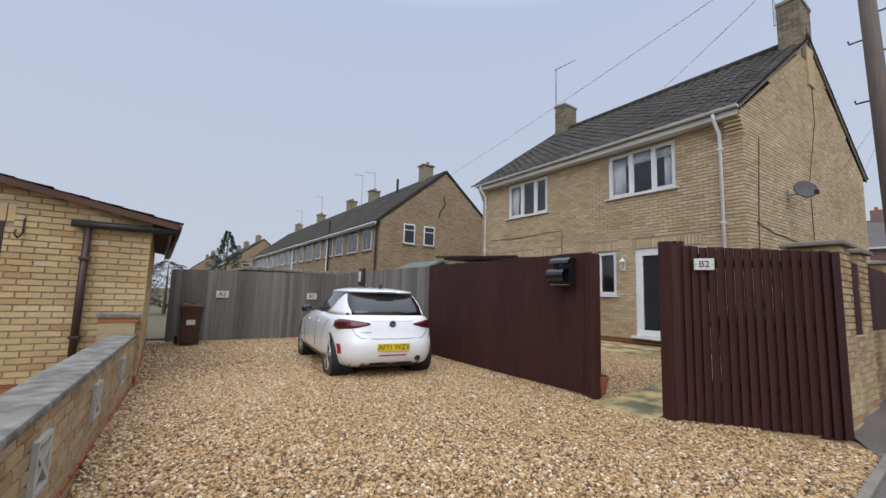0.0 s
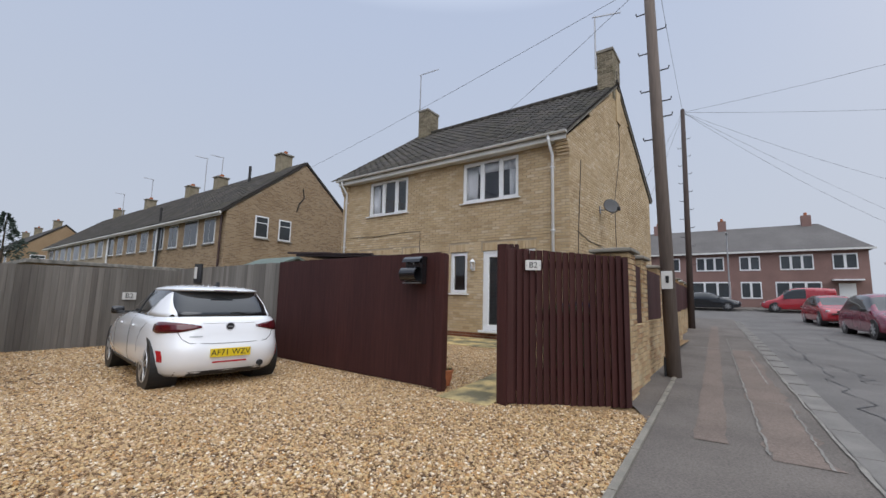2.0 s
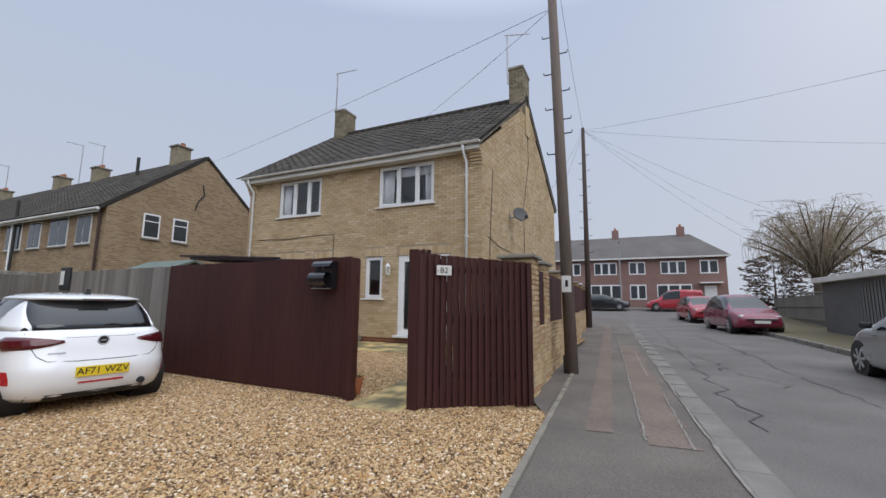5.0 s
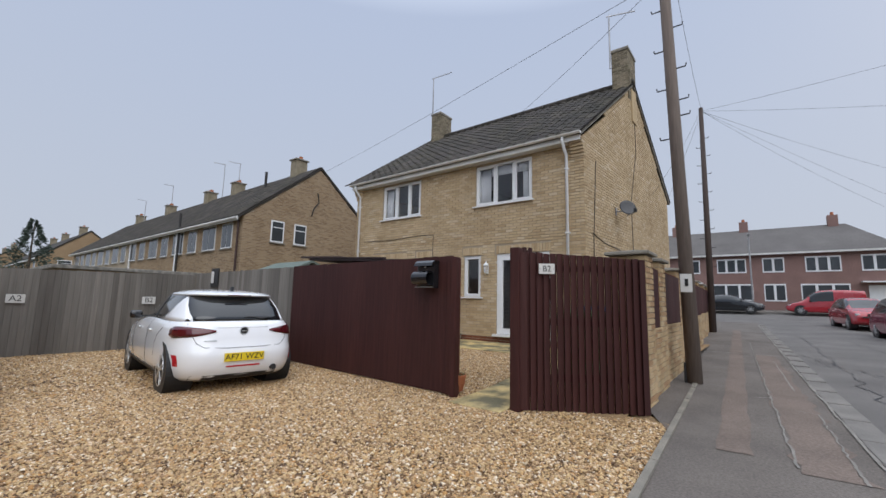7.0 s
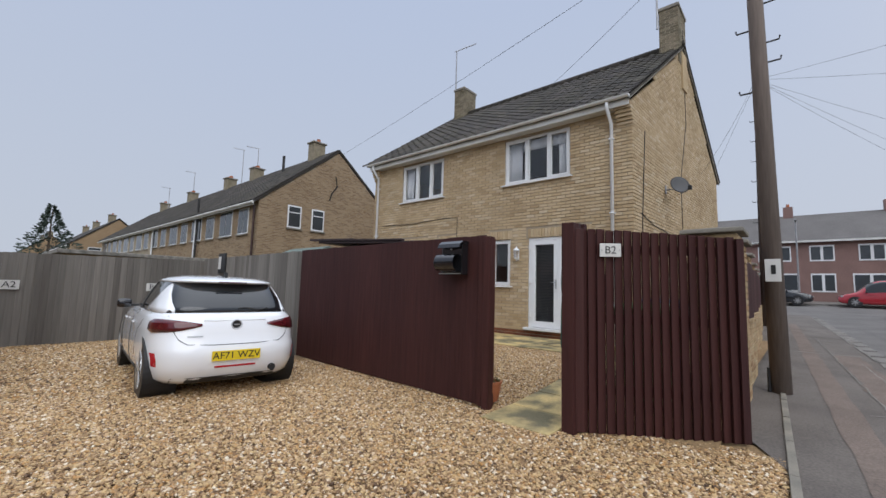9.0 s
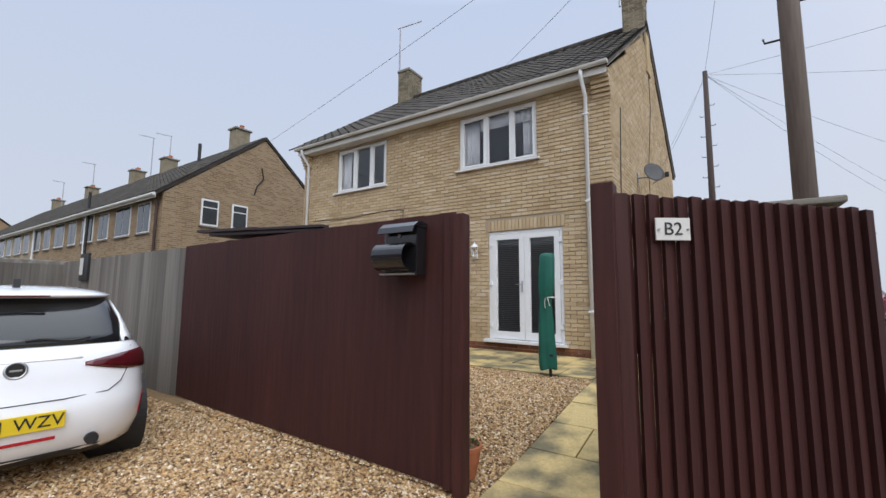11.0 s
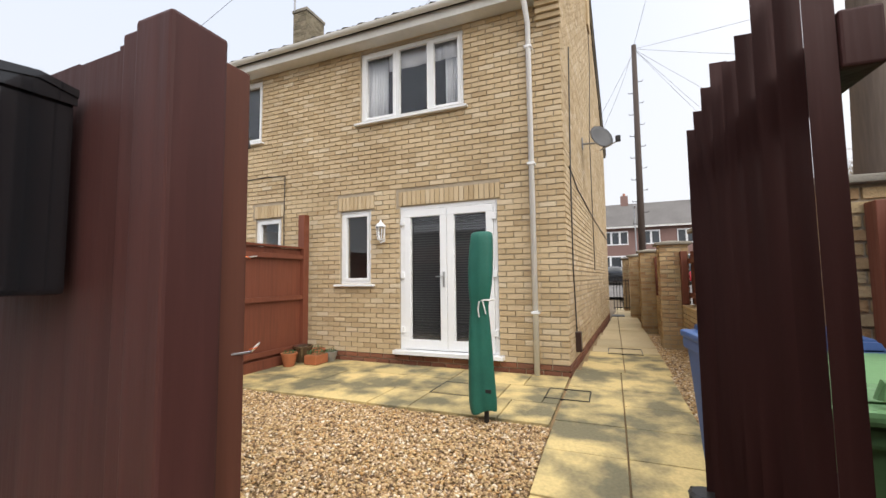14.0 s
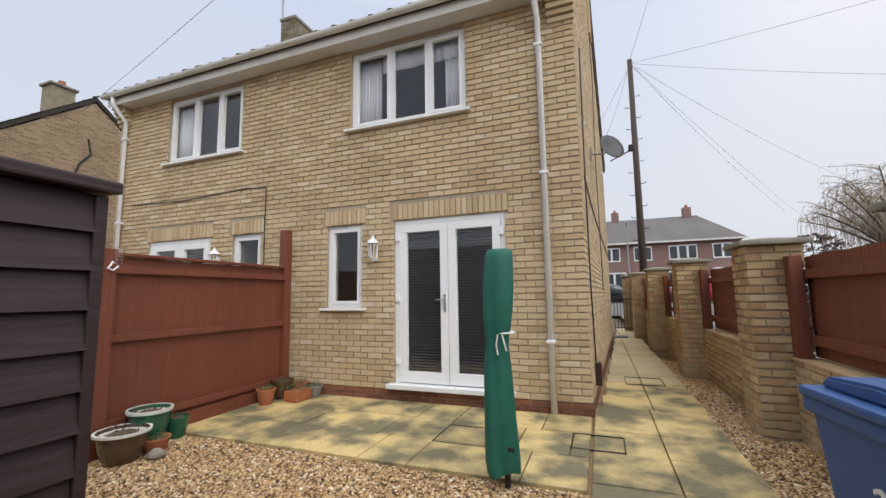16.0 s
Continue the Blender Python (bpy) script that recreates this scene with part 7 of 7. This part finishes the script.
def willow(at, h, spread):
    t = thing("willow_tree", "bare weeping willow with hanging yellow-brown twigs", "tree", at)
    rr = random.Random(11)
    limbs, twigs = bmesh.new(), bmesh.new()
    tr_ = cyl(at, (at[0], at[1], at[2] + h * 0.35), 0.4, 0.3, 12)
    part("trunk", tr_, M_BARK, t, smooth=True)
    top = Vector((at[0], at[1], at[2] + h * 0.33))
    V, F = [], []

    def strip(pts, r):
        for k in range(len(pts) - 1):
            a, b_ = pts[k], pts[k + 1]
            d = (b_ - a)
            u = d.orthogonal().normalized()
            w = d.cross(u).normalized()
            i = len(V)
            for p, q in ((a, r), (b_, r * 0.75)):
                for s in range(3):
                    g = 2.094 * s
                    V.append(tuple(p + (u * math.cos(g) + w * math.sin(g)) * q))
            F.extend([(i, i + 1, i + 4, i + 3), (i + 1, i + 2, i + 5, i + 4), (i + 2, i, i + 3, i + 5)])

    for i in range(26):
        a = 2.4 * i + rr.uniform(-0.2, 0.2)
        out = spread * (0.15 + 0.8 * math.sqrt((i + 0.5) / 26)) * rr.uniform(0.85, 1.05)
        rise = h * 0.68 * math.sqrt(max(0.08, 1 - (out / spread / 1.08) ** 2))
        end = top + Vector((math.cos(a) * out, math.sin(a) * out, rise * rr.uniform(0.85, 1.0)))
        mid = top.lerp(end, 0.45) + Vector((0, 0, h * 0.1))
        pts = [top.lerp(mid, f) * (1 - f) + mid.lerp(end, f) * f for f in (0, 0.25, 0.5, 0.75, 1)]
        for k in range(4):
            cyl(pts[k], pts[k + 1], 0.09 * (1 - k * 0.22), 0.09 * (0.78 - k * 0.22), 6, limbs)
        for _ in range(20):
            f = rr.uniform(0.3, 1)
            o = top.lerp(mid, f) * (1 - f) + mid.lerp(end, f) * f
            b1 = o + Vector((rr.gauss(0, 0.5), rr.gauss(0, 0.5), rr.uniform(-0.1, 0.5)))
            strip([o, o.lerp(b1, 0.5) + Vector((0, 0, 0.12)), b1], 0.014)
            for _ in range(5):
                g = b1.lerp(o, rr.random() * 0.7)
                w1 = Vector((rr.gauss(0, 0.22), rr.gauss(0, 0.22), 0.08))
                ln = rr.uniform(0.3, 1.2) * (0.5 + 0.8 * out / spread)
                strip([g, g + w1, g + w1 * 1.5 - Vector((0, 0, ln * 0.45)), g + w1 * 1.6 - Vector((rr.gauss(0, 0.08), rr.gauss(0, 0.08), ln))], 0.0055)
    part("limbs", limbs, M_BARK, t)
    twigs.free()
    tagged(raw("twig", V, F, M_TWIG, t), kind="stuff")


willow((28.5, -9.4, street(28)), 6.9, 3.7)


def conifer(at, h, r, label, seed, material, cone=True, leaf=1.0):
    t = thing("tree" if cone else "bush", label, "tree" if cone else "bush", at)
    rr = random.Random(seed)
    part("trunk", cyl(at, (at[0], at[1], at[2] + h * 0.95), 0.09, 0.015, 8), M_BARK, t)
    V, F = [], []
    for i in range(4200):
        br = rr.randrange(60)
        f = min(1, max(0, br / 60 + rr.gauss(0, 0.02)))
        ang = br * 2.4 + rr.gauss(0, 0.16)
        lob = 0.75 + 0.25 * math.sin(ang * 3 + f * 14) * math.cos(f * 23 + ang)
        rad = r * ((1 - f) if cone else math.sqrt(max(0, 1 - (2 * f - 1) ** 2))) * lob * math.sqrt(rr.uniform(0.05, 1)) + 0.03
        c = Vector((at[0] + rad * math.cos(ang), at[1] + rad * math.sin(ang), at[2] + h * (0.12 + 0.88 * f)))
        u = Vector((math.cos(ang), math.sin(ang), rr.uniform(-0.3, 0.8))).normalized() * rr.uniform(0.05, 0.14) * leaf
        w = Vector((rr.uniform(-1, 1), rr.uniform(-1, 1), rr.uniform(-1, 1))).normalized() * 0.025 * leaf
        k = len(V)
        V += [tuple(c - w), tuple(c + u * 0.5 + w), tuple(c + u), tuple(c + u * 0.5 - w)]
        F.append((k, k + 1, k + 2, k + 3))
    raw("crown", V, F, material, t)


conifer((3.0, 25, 0), 4.4, 2.3, "small dark evergreen tree behind the back fence", 5, M_CONIFER, True, 1.4)
conifer((0.4, 24, 0), 2.5, 1.6, "bare brown bush behind the fence", 6, M_HEDGE, False)
conifer((37, -9.6, 0.8), 4.2, 2.4, "misty brown bare bush at the street's end", 8, M_HEDGE, False, 2.2)
conifer((32, -12.5, 0.5), 4.2, 3.2, "misty brown bare bush behind the willow", 9, M_HEDGE, False, 2.2)

# plain houses that close the street behind the viewer
for nm, a in (("house", (-40, -32, -30, 30)), ):
    t = thing(nm, "plain buff brick house closing the street end", "house", (a[0], a[2], 0))
    part("wall", bx(a[0], a[1], a[2], a[3], -0.3, 5), M_NBRICK, t)
    part("roof", prism([(a[0] - 0.4, 5), (a[1] + 0.4, 5), ((a[0] + a[1]) / 2, 8)], "y", a[2] - 0.3, a[3] + 0.3), M_TILE, t)
